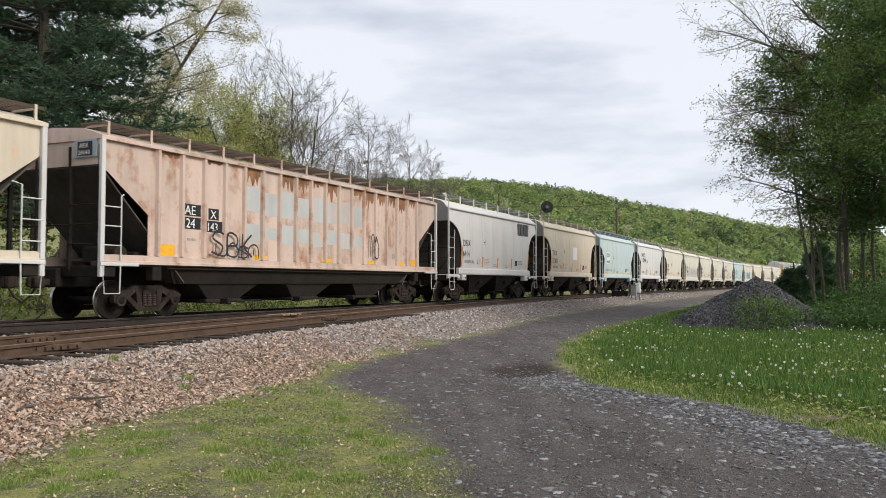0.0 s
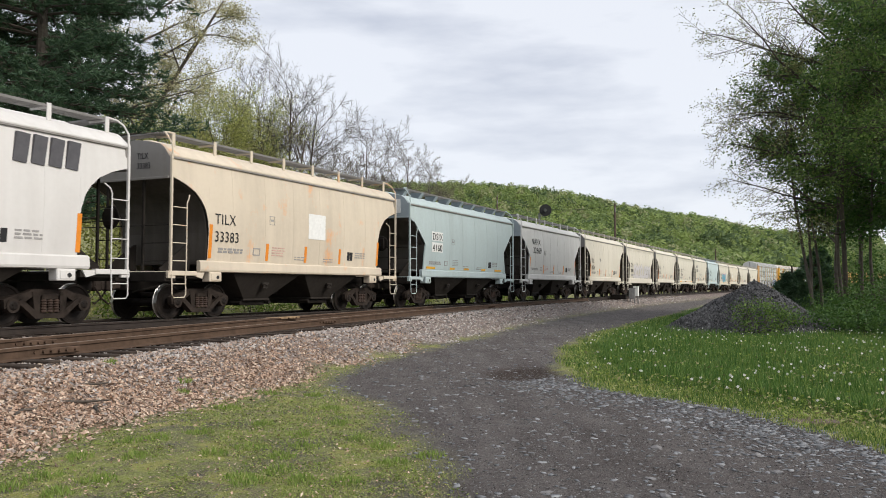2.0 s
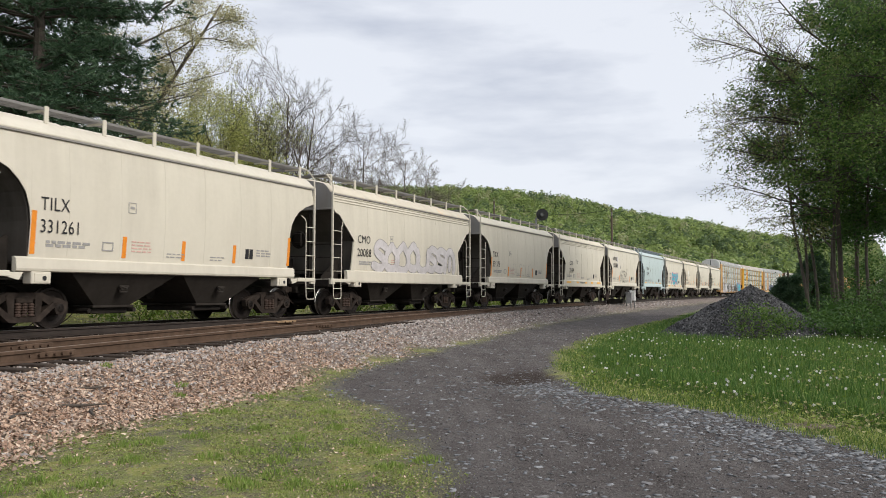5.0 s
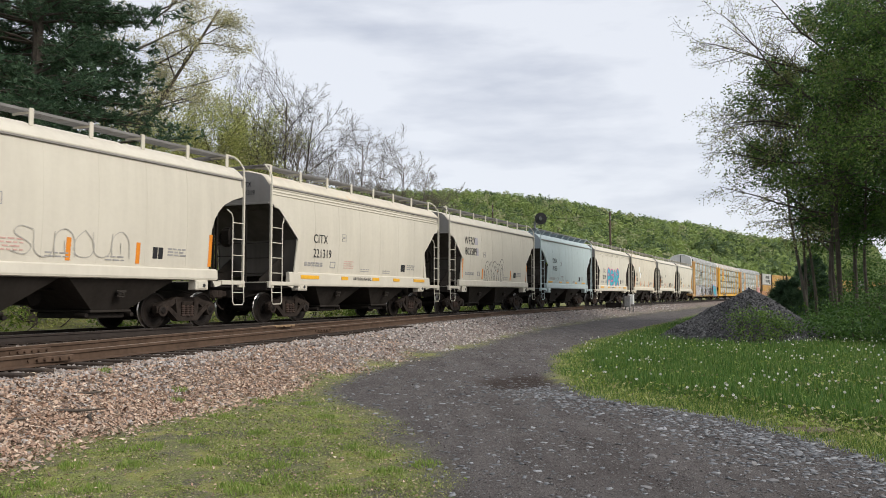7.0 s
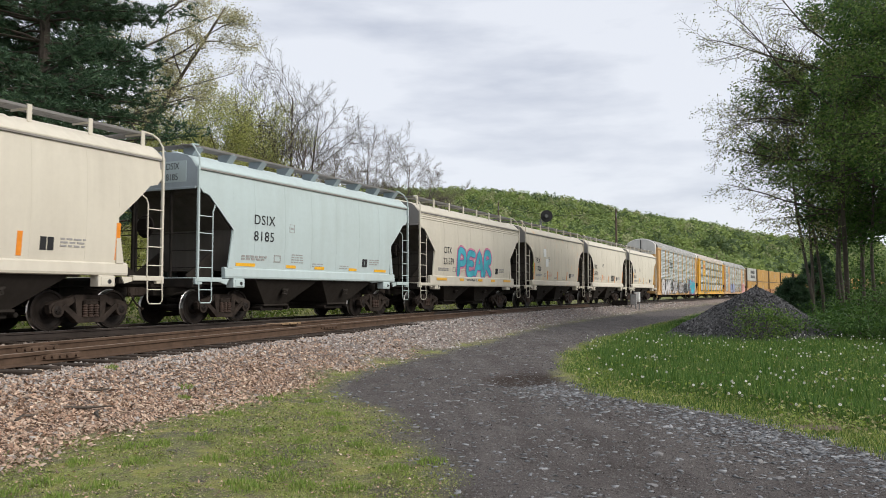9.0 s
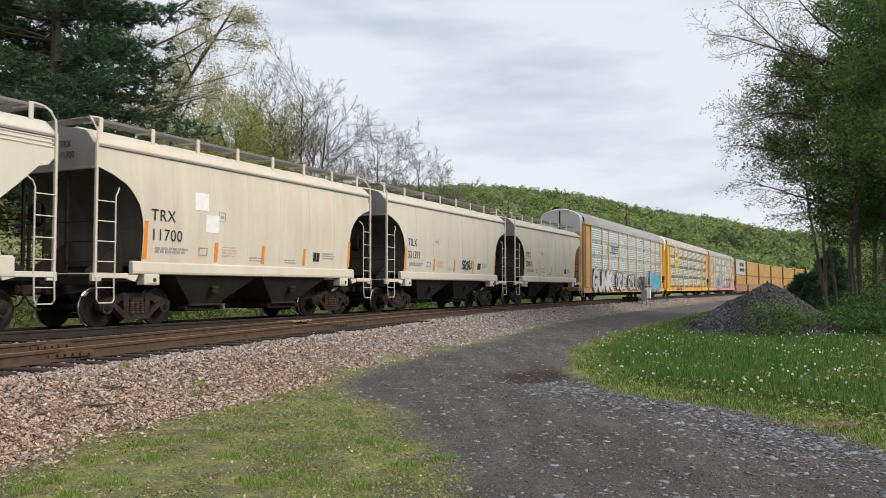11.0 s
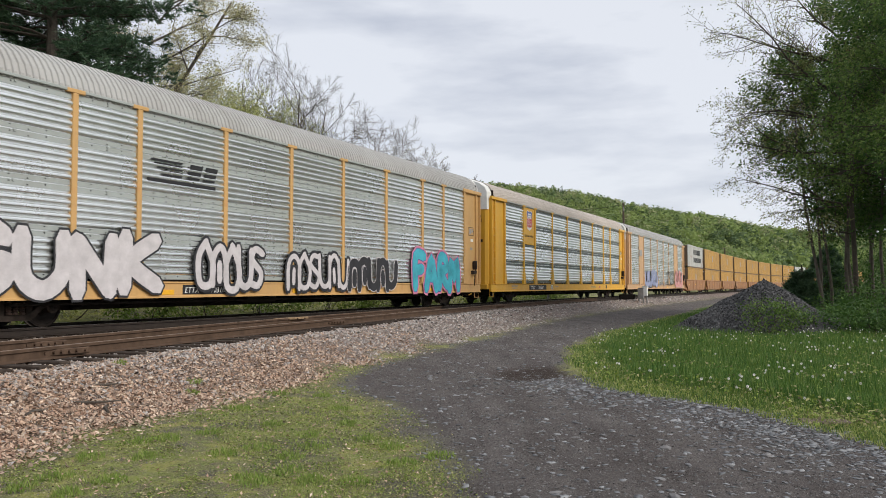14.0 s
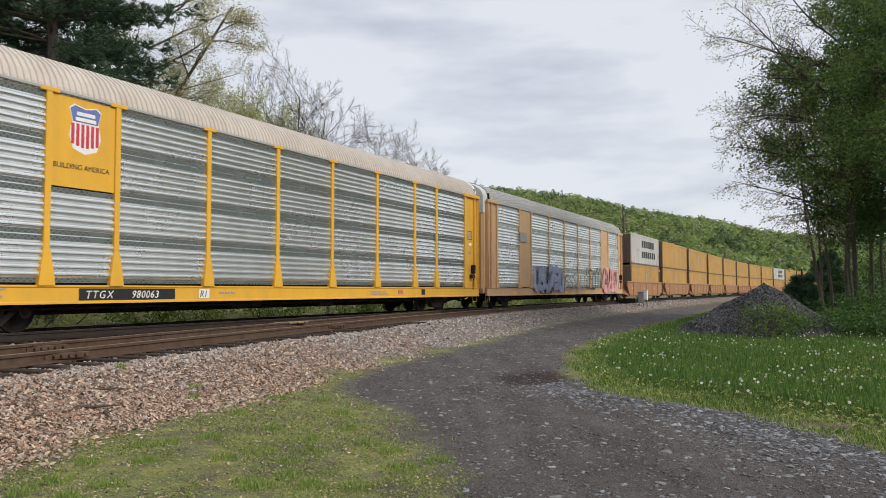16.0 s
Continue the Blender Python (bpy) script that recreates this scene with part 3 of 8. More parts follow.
ob = new("leaf_litter", scatter("leaf_litter", drop(x2, y2, 0.018), LEAF_V, LEAF_F, (0.008 + 0.030 * rng.uniform(0, 1, (len(x2), 1)) ** 1.6) * np.ones((1, 3)), 0.5, LITTER))
tagged(ob, "dry brown fallen leaves covering the ballast shoulder", "leaf litter", kind="stuff")

x, y = sprinkle(125000, 4.5, 40.0, -12, 40)
CHIP_V = np.array([(math.cos(a) * k, math.sin(a) * k, z) for z in (-1.0, 1.0) for a, k in ((0.2, 1.1), (1.4, 0.8), (2.5, 1.05), (3.9, 0.9), (5.1, 1.0))])
CHIP_F = np.array([(5, 6, 7), (5, 7, 8), (5, 8, 9), (0, 1, 6), (0, 6, 5), (1, 2, 7), (1, 7, 6), (2, 3, 8), (2, 8, 7), (3, 4, 9), (3, 9, 8), (4, 0, 5), (4, 5, 9)])
road, stones, field = zones(x, y)
band = smooth(-2.3, -0.1, x - np.interp(y, (2, 7.7, 10.3, 12.4, 15.5), (5.2, 4.25, 3.75, 2.35, 1.6))) * smooth(15.5, 12.2, y)
keep = (rng.uniform(0, 1, len(x)) < road * (0.085 + 0.78 * band ** 1.6 * smooth(5.6, 8.6, y + 0.5 * wave(x, y, 0.7, 3.0)) + 0.10 * band)) & (stones < 0.5)
x, y = x[keep], y[keep]
size = (0.006 + 0.036 * rng.uniform(0, 1, (len(x), 1)) ** 2.6) * np.stack([rng.uniform(0.8, 1.4, len(x)), rng.uniform(0.55, 1.0, len(x)), rng.uniform(0.06, 0.16, len(x))], -1)
ob = new("road_stones", scatter("road_stones", drop(x, y, 0.004), CHIP_V, CHIP_F, size * (0.8 + np.clip(np.hypot(x, y)[:, None] - 6, 0, 8) / 16), 0.10, SHALE, 0.38))
tagged(ob, "flat grey shale chips scattered over the gravel lane", "gravel", kind="stuff")

BLADE_V = np.array([(-0.5, 0, 0), (0.5, 0, 0), (0.3, 0.2, 0.6), (0.05, 0.5, 1.0)], float)


def blades(name, x, y, tall, wide, material, lean=0.3):
    n = len(x)
    v = BLADE_V[None] * np.stack([wide, tall * lean * rng.uniform(0.2, 2.0, n), tall], -1)[:, None, :]
    v = np.einsum("nij,nkj->nki", turns(n, 0.12), v) + drop(x, y, -0.01)[:, None, :]
    k = (np.arange(n) * 4)[:, None, None]
    f = (np.array([[0, 1, 2], [0, 2, 3]])[None] + k).reshape(-1, 3)
    return raw_mesh(name, v.reshape(-1, 3), f, material)


x, y = sprinkle(230000, 6.5, 60.0, 5, 44)
road, stones, field = zones(x, y)
keep = rng.uniform(0, 1, len(x)) < field
x, y = x[keep], y[keep]
edge = zones(x - 0.9, y - 0.5)[2]
tall = rng.uniform(0.05, 0.21, len(x)) * (0.42 + 0.58 * edge) * (1 + 0.5 * wave(x, y, 0.8, 1.0))
ob = new("meadow_grass", blades("meadow_grass", x, y, tall, 0.003 + 0.00052 * np.hypot(x, y), GRASS))
tagged(ob, "tall fresh green meadow grass beside the lane", "grass", kind="stuff")

x, y = sprinkle(150000, 6.0, 45.0, 4, 42)
road, stones, field = zones(x, y)
inner = zones(x - 0.75, y - 0.55)[2]
keep = (field > 0.05) & (rng.uniform(0, 1, len(x)) < 1.05 - inner) & (rng.uniform(0, 1, len(x)) < 0.35 + field)
x, y = x[keep], y[keep]
ob = new("verge_grass", blades("verge_grass", x, y, rng.uniform(0.02, 0.075, len(x)), 0.005 + 0.0007 * np.hypot(x, y), TUFT, 0.7))
tagged(ob, "short yellow-green grass along the edge of the lane", "grass", kind="stuff")

x, y = sprinkle(260000, 4.6, 22.0, -40, 6)
road, stones, field = zones(x, y)
clump = smooth(0.15, 0.75, wave(x, y, 0.55, 8.0) + 0.5 * wave(x, y, 1.9, 4.0))
keep = (rng.uniform(0, 1, len(x)) < (0.50 + 0.5 * clump) * (1 - road) * (1 - stones)) & (field < 0.3)
x, y, clump = x[keep], y[keep], clump[keep]
ob = new("lawn_grass", blades("lawn_grass", x, y, rng.uniform(0.008, 0.028, len(x)) * (0.6 + 0.6 * clump ** 2), 0.004 + 0.0007 * np.hypot(x, y), TUFT, 0.8))
tagged(ob, "thin patchy short grass on bare soil", "grass", kind="stuff")

x, y = sprinkle(90000, 4.5, 34.0, -40, 40)
road, stones, field = zones(x, y)
keep = (field < 0.2) & (stones < 0.6) & (rng.uniform(0, 1, len(x)) < 0.06 + 0.94 * road)
x, y = x[keep], y[keep]
size = rng.uniform(0.004, 0.012, (len(x), 1)) * rng.uniform(0.6, 1.3, (len(x), 3)) * (0.6 + np.hypot(x, y)[:, None] / 22)
ob = new("road_grit", scatter("road_grit", drop(x, y, 0.003), HEAP_V, HEAP_F, size * (1.1, 1.1, 0.7), 0.4, GRIT, 0.35))
tagged(ob, "fine grey grit and pebbles on the lane and lawn", "gravel", kind="stuff")
x, y = sprinkle(4500, 4.6, 16.0, -40, 3)
road, stones, field = zones(x, y)
keep = (road < 0.5) & (stones < 0.7)
x, y = x[keep], y[keep]
ob = new("fallen_leaves", scatter("fallen_leaves", drop(x, y, 0.015), LEAF_V, LEAF_F, rng.uniform(0.006, 0.020, (len(x), 1)) * np.ones((1, 3)), 0.4, LITTER))
tagged(ob, "scattered dry leaves on the thin lawn", "leaf litter", kind="stuff")

# clover and creeping weeds between the grass
WEED_TINTS = leaf_mat("lawn_weeds", (0.09, 0.15, 0.03), (0.21, 0.29, 0.05), (0.29, 0.35, 0.08), (0.46, 0.43, 0.22), (0.13, 0.11, 0.065), (0.24, 0.32, 0.06))
x, y = sprinkle(150000, 4.6, 20.0, -40, 6)
road, stones, field = zones(x, y)
patch = smooth(-0.45, 0.25, wave(x, y, 0.42, 12.0) + 0.7 * wave(x, y, 1.6, 9.0) + 0.5 * wave(x, y, 0.13, 2.0))
keep = (rng.uniform(0, 1, len(x)) < (0.12 + 0.88 * patch) * (1 - road ** 0.5) * (1 - stones)) & (field < 0.3)
x, y = x[keep], y[keep]
ob = new("lawn_weeds", scatter("lawn_weeds", drop(x, y, 0.010), LEAF_V, LEAF_F, rng.uniform(0.005, 0.013, (len(x), 1)) * (0.7 + np.hypot(x, y)[:, None] / 18) * np.ones((1, 3)), 0.5, WEED_TINTS))
tagged(ob, "low clover and creeping weeds in the thin lawn", "weeds", kind="stuff")
x, y = sprinkle(60000, 7.0, 40.0, 5, 44)
road, stones, field = zones(x, y)
patch = smooth(-0.1, 0.6, wave(x, y, 0.9, 7.0) + 0.6 * wave(x, y, 0.3, 1.0)) * (0.25 + 0.75 * smooth(0.15, 0.55, x / y))
keep = rng.uniform(0, 1, len(x)) < field * (0.08 + 0.9 * patch)
x, y = x[keep], y[keep]
ob = new("meadow_weeds", scatter("meadow_weeds", drop(x, y, 0.0) + rng.uniform(0, 1, (len(x), 1)) * (0, 0, 0.15), LEAF_V, LEAF_F, rng.uniform(0.012, 0.035, (len(x), 1)) * np.ones((1, 3)), 0.7, WEED_TINTS))
tagged(ob, "broad-leaved weeds among the meadow grass", "weeds", kind="stuff")


FRESH = leaf_mat("fresh_grass", (0.14, 0.22, 0.045), (0.22, 0.31, 0.065), (0.31, 0.37, 0.11))


def grass_tuft(g, seed):
    rr = random.Random(seed)
    for k in range(130):
        a, b, r = rr.uniform(0, 6.283), rr.uniform(0, 6.283), 0.13 * math.sqrt(rr.random())
        x, y, h, o = r * math.cos(a) * 1.3, r * math.sin(a), rr.uniform(0.03, 0.085) * (1.2 - r * 5), rr.uniform(0.1, 0.7)
        w = rr.uniform(0.003, 0.006)
        c, s = math.cos(b), math.sin(b)
        g.add([(x - w * s, y + w * c, -0.01), (x + w * s, y - w * c, -0.01), (x + h * o * 0.4 * c + w * s * 0.6, y + h * o * 0.4 * s - w * c * 0.6, h * 0.6), (x + h * o * c, y + h * o * s, h)], [(0, 1, 2), (0, 2, 3)])


for _k, (_px, _py) in enumerate(((545, 782), (640, 768), (680, 782), (385, 795), (450, 785), (605, 742), (535, 762), (560, 692), (410, 718), (470, 745), (505, 800), (430, 838), (450, 845), (250, 800), (290, 770), (325, 700),
                                 (90, 832), (30, 850), (150, 800), (700, 812), (765, 800), (540, 842), (620, 845), (360, 760), (240, 775), (200, 690), (330, 690), (480, 690), (500, 825), (115, 860), (590, 715), (185, 838))):
    _d = 1.55 * 1444 / (_py - 500.5)
    _x = (_px - 784) / 1444 * _d
    ob = part("grass_tuft", mesh_of("grass_tuft_%d" % (_k % 4), lambda g, q=_k % 4: grass_tuft(g, q)), FRESH, m=pose(_x, _d, float(height(_x, _d)), 0, 0, 47 * _k))
    tagged(ob, "small clump of longer fresh green grass on the lawn", "grass", "grass clumps")


# ---- parts shared by the freight cars; in a car x runs along it, -y faces the lane, z is over the rail ----
def side_w(z):
    k = (min(max(z, 1.2), 4.2) - 2.82) / 1.62
    return 1.583 - 0.107 * k * k if k < 0 else 1.583 - 0.126 * k * k


def wheelset_mesh():
    if "wheelset" in MESHES:
        return MESHES["wheelset"]
    g = Geo()
    prof = [(0.655, 0.13), (0.655, 0.20), (0.672, 0.24), (0.680, 0.36), (0.668, 0.405), (0.662, 0.485), (0.686, 0.482), (0.700, 0.462), (0.795, 0.455),
            (0.797, 0.405), (0.770, 0.385), (0.742, 0.30), (0.738, 0.20), (0.80, 0.16), (0.80, 0.10), (0.98, 0.085), (0.98, 0.07)]
    for sg in (1, -1):
        g.spin([(sg * a, r) for a, r in prof], 22)
    g.tube([(0, -0.66, 0), (0, 0.66, 0)], 0.085, 12)
    for k in range(3):  # the three cap bolts show that it turns
        t = 2.094 * k
        for sg in (1, -1):
            g.box(0.045 * math.cos(t) - 0.018, 0.045 * math.cos(t) + 0.018, sg * 1.115 - 0.02, sg * 1.115 + 0.02, 0.045 * math.sin(t) - 0.018, 0.045 * math.sin(t) + 0.018)
    for sg in (1, -1):
        g.spin([(sg * 0.98, 0.10), (sg * 1.09, 0.115), (sg * 1.12, 0.07), (sg * 1.125, 0.02)], 14)
    me = g.mesh("wheelset")
    me.materials.clear()
    me.materials.append(WHEEL)
    me.materials.append(TREAD)
    for p in me.polygons:
        c = p.center
        r = math.hypot(c.x, c.z)
        if r > 0.44 and 0.69 < abs(c.y) < 0.79:
            p.material_index = 1
    MESHES["wheelset"] = me
    return me


def sideframe(g):
    y0, y1 = -0.07, 0.07
    g.plate([(-1.08, 0.40), (-0.80, 0.40), (-0.62, 0.52), (-0.40, 0.66), (0.40, 0.66), (0.62, 0.52), (0.80, 0.40), (1.08, 0.40), (1.10, 0.58), (0.92, 0.66),
             (0.60, 0.72), (0.42, 0.80), (-0.42, 0.80), (-0.60, 0.72), (-0.92, 0.66), (-1.10, 0.58)], y0, y1)
    g.plate([(-0.80, 0.52), (-0.66, 0.42), (-0.36, 0.17), (0.36, 0.17), (0.66, 0.42), (0.80, 0.52), (0.70, 0.60), (0.52, 0.46), (0.30, 0.29), (-0.30, 0.29), (-0.52, 0.46), (-0.70, 0.60)], y0 - 0.03, y1 + 0.03)
    for sg in (1, -1):
        g.plate([(sg * 0.25, 0.24), (sg * 0.37, 0.24), (sg * 0.44, 0.74), (sg * 0.25, 0.74)], y0 - 0.02, y1 + 0.02)
        g.tube([(sg * 0.89, -0.10, 0.457), (sg * 0.89, 0.10, 0.457)], 0.155, 14)


SPRING = plain("rust_red_spring", (0.050, 0.030, 0.022), 0.8, 0.0, 0.5, 6.0)


def spring(g):
    g.spin([(0.30, 0.02), (0.30, 0.068)] + [(0.30 + 0.027 * j, 0.070 if j % 2 else 0.052) for j in range(1, 11)] + [(0.60, 0.02)], 9, "z")


def truck_bolster(g):
    g.box(-0.20, 0.20, -1.12, 1.12, 0.56, 0.70, 0.03)
    g.box(-0.26, 0.26, -0.40, 0.40, 0.50, 0.76, 0.04)
    g.box(-0.72, -0.64, -0.85, 0.85, 0.34, 0.46)
    g.box(0.64, 0.72, -0.85, 0.85, 0.34, 0.46)
    for sx in (1, -1):
        for sy in (1, -1):
            g.box(sx * 0.46 - 0.05, sx * 0.46 + 0.05, sy * 0.76 - 0.05, sy * 0.76 + 0.05, 0.30, 0.62)


WHEELSETS = []


def truck(parent, x):
    t = part("truck", mesh_of("truck_bolster", truck_bolster), TRUCK, parent, "rusty cast-steel truck", pose(x, 0, 0))
    for sy in (1, -1):
        part("sideframe", mesh_of("sideframe", sideframe), TRUCK, t, "", pose(0, sy * 1.0, 0))
        for k in (-0.155, 0.0, 0.155):
            part("spring", mesh_of("spring", spring), SPRING, t, "", pose(k, sy * 1.08, 0))
    for sx in (1, -1):
        w = new("wheelset", wheelset_mesh())
        w.parent = t
        w.matrix_basis = pose(sx * 0.89, 0, 0.457)
        WHEELSETS.append((w, sx))
    return t


def coupler(g):
    g.box(-0.42, 0.0, -0.08, 0.08, 0.80, 0.96, 0.02)
    g.box(-0.06, 0.20, -0.15, 0.11, 0.74, 1.02, 0.04)
    g.box(0.12, 0.26, -0.16, -0.04, 0.76, 1.0, 0.03)
    g.tube([(-0.2, -0.3, 0.86), (0.0, -0.34, 0.55), (0.22, -0.32, 0.42), (0.3, -0.28, 0.44)], 0.022, 6)


TEXTS = {}


def text_mesh(body, size, font_shear=0.0, space=1.0):
    key = (body, size, font_shear, space)
    if key not in TEXTS:
        c = bpy.data.curves.new("lettering", "FONT")
        c.body, c.size, c.extrude, c.shear, c.align_x, c.resolution_u = body, size, 0.002, font_shear, "LEFT", 3
        c.space_character = space
        ob = bpy.data.objects.new("lettering", c)
        scene.collection.objects.link(ob)
        me = bpy.data.meshes.new_from_object(ob.evaluated_get(bpy.context.evaluated_depsgraph_get()))
        bpy.data.objects.remove(ob)
        me.materials.clear()
        me.materials.append(None)
        TEXTS[key] = me
    return TEXTS[key]


def letter(parent, body, x, z, size, material=None, y=None, shear=0.0, space=1.0, wide=1.0, end=0):
    """Lettering on the side towards the lane, or on the end that faces back along the train."""
    me = text_mesh(body, size, shear, space)
    if end:
        m = pose(end, y, z, 90, 0, -90)
    else:
        m = pose(x, -(side_w(z + size * 0.4) + 0.012) if y is None else y, z, 90, 0, 0)
    return part("lettering", me, material or BLACK, parent, "", m @ Matrix.Diagonal((wide, 1, 1, 1)))


def sign(parent, name, rects, material, y=None, lift=0.010):
    """Flat painted or stuck-on rectangles (x0, x1, z0, z1) on the near side."""
    g = Geo()
    for x0, x1, z0, z1 in rects:
        ya, yb = (y, y) if y is not None else (-side_w(z0), -side_w(z1))
        g.loft([[(x0, ya - lift, z0), (x1, ya - lift, z0), (x1, ya + 0.01, z0), (x0, ya + 0.01, z0)],
                [(x0, yb - lift, z1), (x1, yb - lift, z1), (x1, yb + 0.01, z1), (x0, yb + 0.01, z1)]], caps=True)
    ob = part(name, g, material, parent)
    if name == "small_print":
        tagged(ob, kind="stuff")
    return ob


def lines(x, z, rows, wide, tall=0.035, seed=0):
    """Unreadable small print as bars."""
    rr = random.Random(seed)
    out = []
    for k in range(rows):
        a = x
        while a < x + wide * 0.9:
            w = rr.uniform(0.08, 0.22)
            out.append((a, min(a + w, x + wide), z - 0.075 * k, z - 0.075 * k + tall))
            a += w + 0.05
    return out


def ribbon(g, pts, width, y, z_curve=True):
    """A painted stroke along points (x, z), rounded by a spline."""
    p = [np.array(q, float) for q in pts]
    line = []
    for i in range(len(p) - 1):
        a, b, c, d = p[max(i - 1, 0)], p[i], p[i + 1], p[min(i + 2, len(p) - 1)]
        for t in np.linspace(0, 1, 5)[: 5 if i == len(p) - 2 else 4]:
            line.append(0.5 * ((2 * b) + (c - a) * t + (2 * a - 5 * b + 4 * c - d) * t * t + (3 * b - a - 3 * c + d) * t ** 3))
    L, R = [], []
    for i, q in enumerate(line):
        d = line[min(i + 1, len(line) - 1)] - line[max(i - 1, 0)]
        d = d / (np.hypot(*d) + 1e-9)
        nrm = np.array([-d[1], d[0]]) * width / 2
        L.append(q + nrm)
        R.append(q - nrm)
    place = (lambda q: (q[0], y(q[1]), q[1])) if callable(y) else (lambda q: (q[0], y, q[1]))
    k = len(g.v)
    g.v += [place(q) for q in L] + [place(q) for q in R]
    n = len(L)
    g.f += [(k + i, k + i + 1, k + n + i + 1, k + n + i) for i in range(n - 1)]
    for e, s in ((0, -1), (n - 1, 1)):  # round ends
        c, d = (L[e] + R[e]) / 2, (line[e] - line[e - 1] if e else line[0] - line[1])
        d = d / (np.hypot(*d) + 1e-9) * width / 2
        k = len(g.v)
        g.v += [place(q) for q in (L[e], c + d + (L[e] - c) * 0.5, c + d + (R[e] - c) * 0.5, R[e])]
        g.f.append((k, k + 1, k + 2, k + 3))


STROKES = {  # the lines of single sprayed letters in a unit square
    "G": [[(0.85, 0.82), (0.45, 0.95), (0.12, 0.5), (0.4, 0.06), (0.85, 0.2), (0.85, 0.45), (0.52, 0.45)]],
    "U": [[(0.12, 0.92), (0.14, 0.3), (0.48, 0.05), (0.84, 0.3), (0.88, 0.92)]],
    "N": [[(0.12, 0.05), (0.14, 0.9)], [(0.14, 0.9), (0.84, 0.08)], [(0.84, 0.08), (0.88, 0.92)]],
    "K": [[(0.14, 0.05), (0.16, 0.93)], [(0.85, 0.92), (0.3, 0.48), (0.9, 0.05)]],
    "F": [[(0.2, 0.05), (0.18, 0.9), (0.85, 0.9)], [(0.2, 0.5), (0.7, 0.52)]],
    "A": [[(0.08, 0.05), (0.45, 0.93), (0.9, 0.05)], [(0.28, 0.35), (0.7, 0.35)]],
    "R": [[(0.15, 0.05), (0.17, 0.9), (0.7, 0.9), (0.8, 0.62), (0.3, 0.5), (0.88, 0.05)]],
    "M": [[(0.08, 0.05), (0.2, 0.9), (0.5, 0.35), (0.8, 0.9), (0.92, 0.05)]],
    "P": [[(0.18, 0.05), (0.18, 0.9), (0.75, 0.88), (0.78, 0.5), (0.25, 0.45)]],
    "E": [[(0.85, 0.9), (0.2, 0.88), (0.18, 0.1), (0.88, 0.08)], [(0.2, 0.5), (0.7, 0.5)]],
    "S": [[(0.85, 0.85), (0.4, 0.95), (0.2, 0.68), (0.78, 0.38), (0.6, 0.06), (0.12, 0.14)]],
    "J": [[(0.4, 0.9), (0.9, 0.92), (0.66, 0.9), (0.68, 0.25), (0.4, 0.05), (0.1, 0.25)]],
    "O": [[(0.5, 0.95), (0.12, 0.6), (0.25, 0.12), (0.7, 0.06), (0.9, 0.5), (0.5, 0.95)]],
    "D": [[(0.15, 0.05), (0.17, 0.92), (0.75, 0.75), (0.8, 0.3), (0.15, 0.07)]],
}


def glyph(rr, x, z, w, h, letter_in=None):
    """The strokes of one sprayed letter, or of an unreadable flourish."""
    q = lambda p: (x + w * p[0] + rr.uniform(-0.03, 0.03) * w, z + h * p[1] + rr.uniform(-0.03, 0.03) * h)
    if letter_in:
        return [[q(p) for p in line] for line in STROKES[letter_in]]
    kind = rr.randrange(4)
    if kind == 0:
        return [[q(p) for p in ((0.5, 0.95), (0.12, 0.62), (0.2, 0.12), (0.72, 0.06), (0.92, 0.5), (0.5, 0.95))]]
    if kind == 1:
        return [[q(p) for p in ((0.12, 0.06), (0.14, 0.7), (0.5, 0.95), (0.86, 0.7), (0.9, 0.06))], [q((0.5, 0.55)), q((0.5, 0.2))]]
    if kind == 2:
        return [[q(p) for p in ((0.85, 0.85), (0.4, 0.95), (0.2, 0.68), (0.78, 0.38), (0.6, 0.06), (0.12, 0.14))]]
    return [[q(p) for p in ((0.1, 0.9), (0.15, 0.25), (0.5, 0.06), (0.85, 0.25), (0.9, 0.9))]]


def graffiti(parent, x0, x1, z0, z1, count, fill, edge, seed, y=None, glow=None, thick=0.16, thin=0.07):
    rr = random.Random(seed)
    base = (lambda z: -side_w(z)) if y is None else (lambda z: y)
    word = count if isinstance(count, str) else [None] * count
    w = (x1 - x0) / len(word)
    cells = []
    for k, ch in enumerate(word):
        cells.append(glyph(rr, x0 + w * k, z0 + rr.uniform(0, 0.1) * (z1 - z0), w * (0.96 if ch else 1.3), (z1 - z0) * rr.uniform(0.85, 1.0), ch))
    if glow is not None:
        for sign_cells in cells:
            g = Geo()
            for c in sign_cells:
                ribbon(g, c, thick + thin * 3.2, lambda z: base(z) - 0.012)
            part("graffiti_haze", g, glow, parent, "sprayed graffiti haze")
    if edge is not None:
        for sign_cells in cells:
            g = Geo()
            for c in sign_cells:
                ribbon(g, c, thick + (thin if fill is not None else 0), lambda z: base(z) - 0.016)
            part("graffiti_outline", g, edge, parent, "sprayed graffiti outline")
    if fill is not None:
        for sign_cells in cells:
            g = Geo()
            for i, c in enumerate(sign_cells):
                ribbon(g, c, thick, lambda z: base(z) - 0.020 - 0.0004 * i)
            part("graffiti_letter", g, fill, parent, "sprayed graffiti letter")


FADED = car_paint("faded_blue_grey_patch", (0.48, 0.50, 0.50), 0.35, 0.32, (0.42, 0.26, 0.18))
SPRAY_BLACK = plain("black_spray", (0.03, 0.03, 0.035), 0.6, 0.0, 0.3, 3.0)
SPRAY_FAINT = plain("faint_grey_spray", (0.44, 0.415, 0.37), 0.7, 0.0, 0.2, 3.0)
SPRAY_GREY = plain("faded_grey_spray", (0.30, 0.29, 0.28), 0.7, 0.0, 0.3, 3.0)
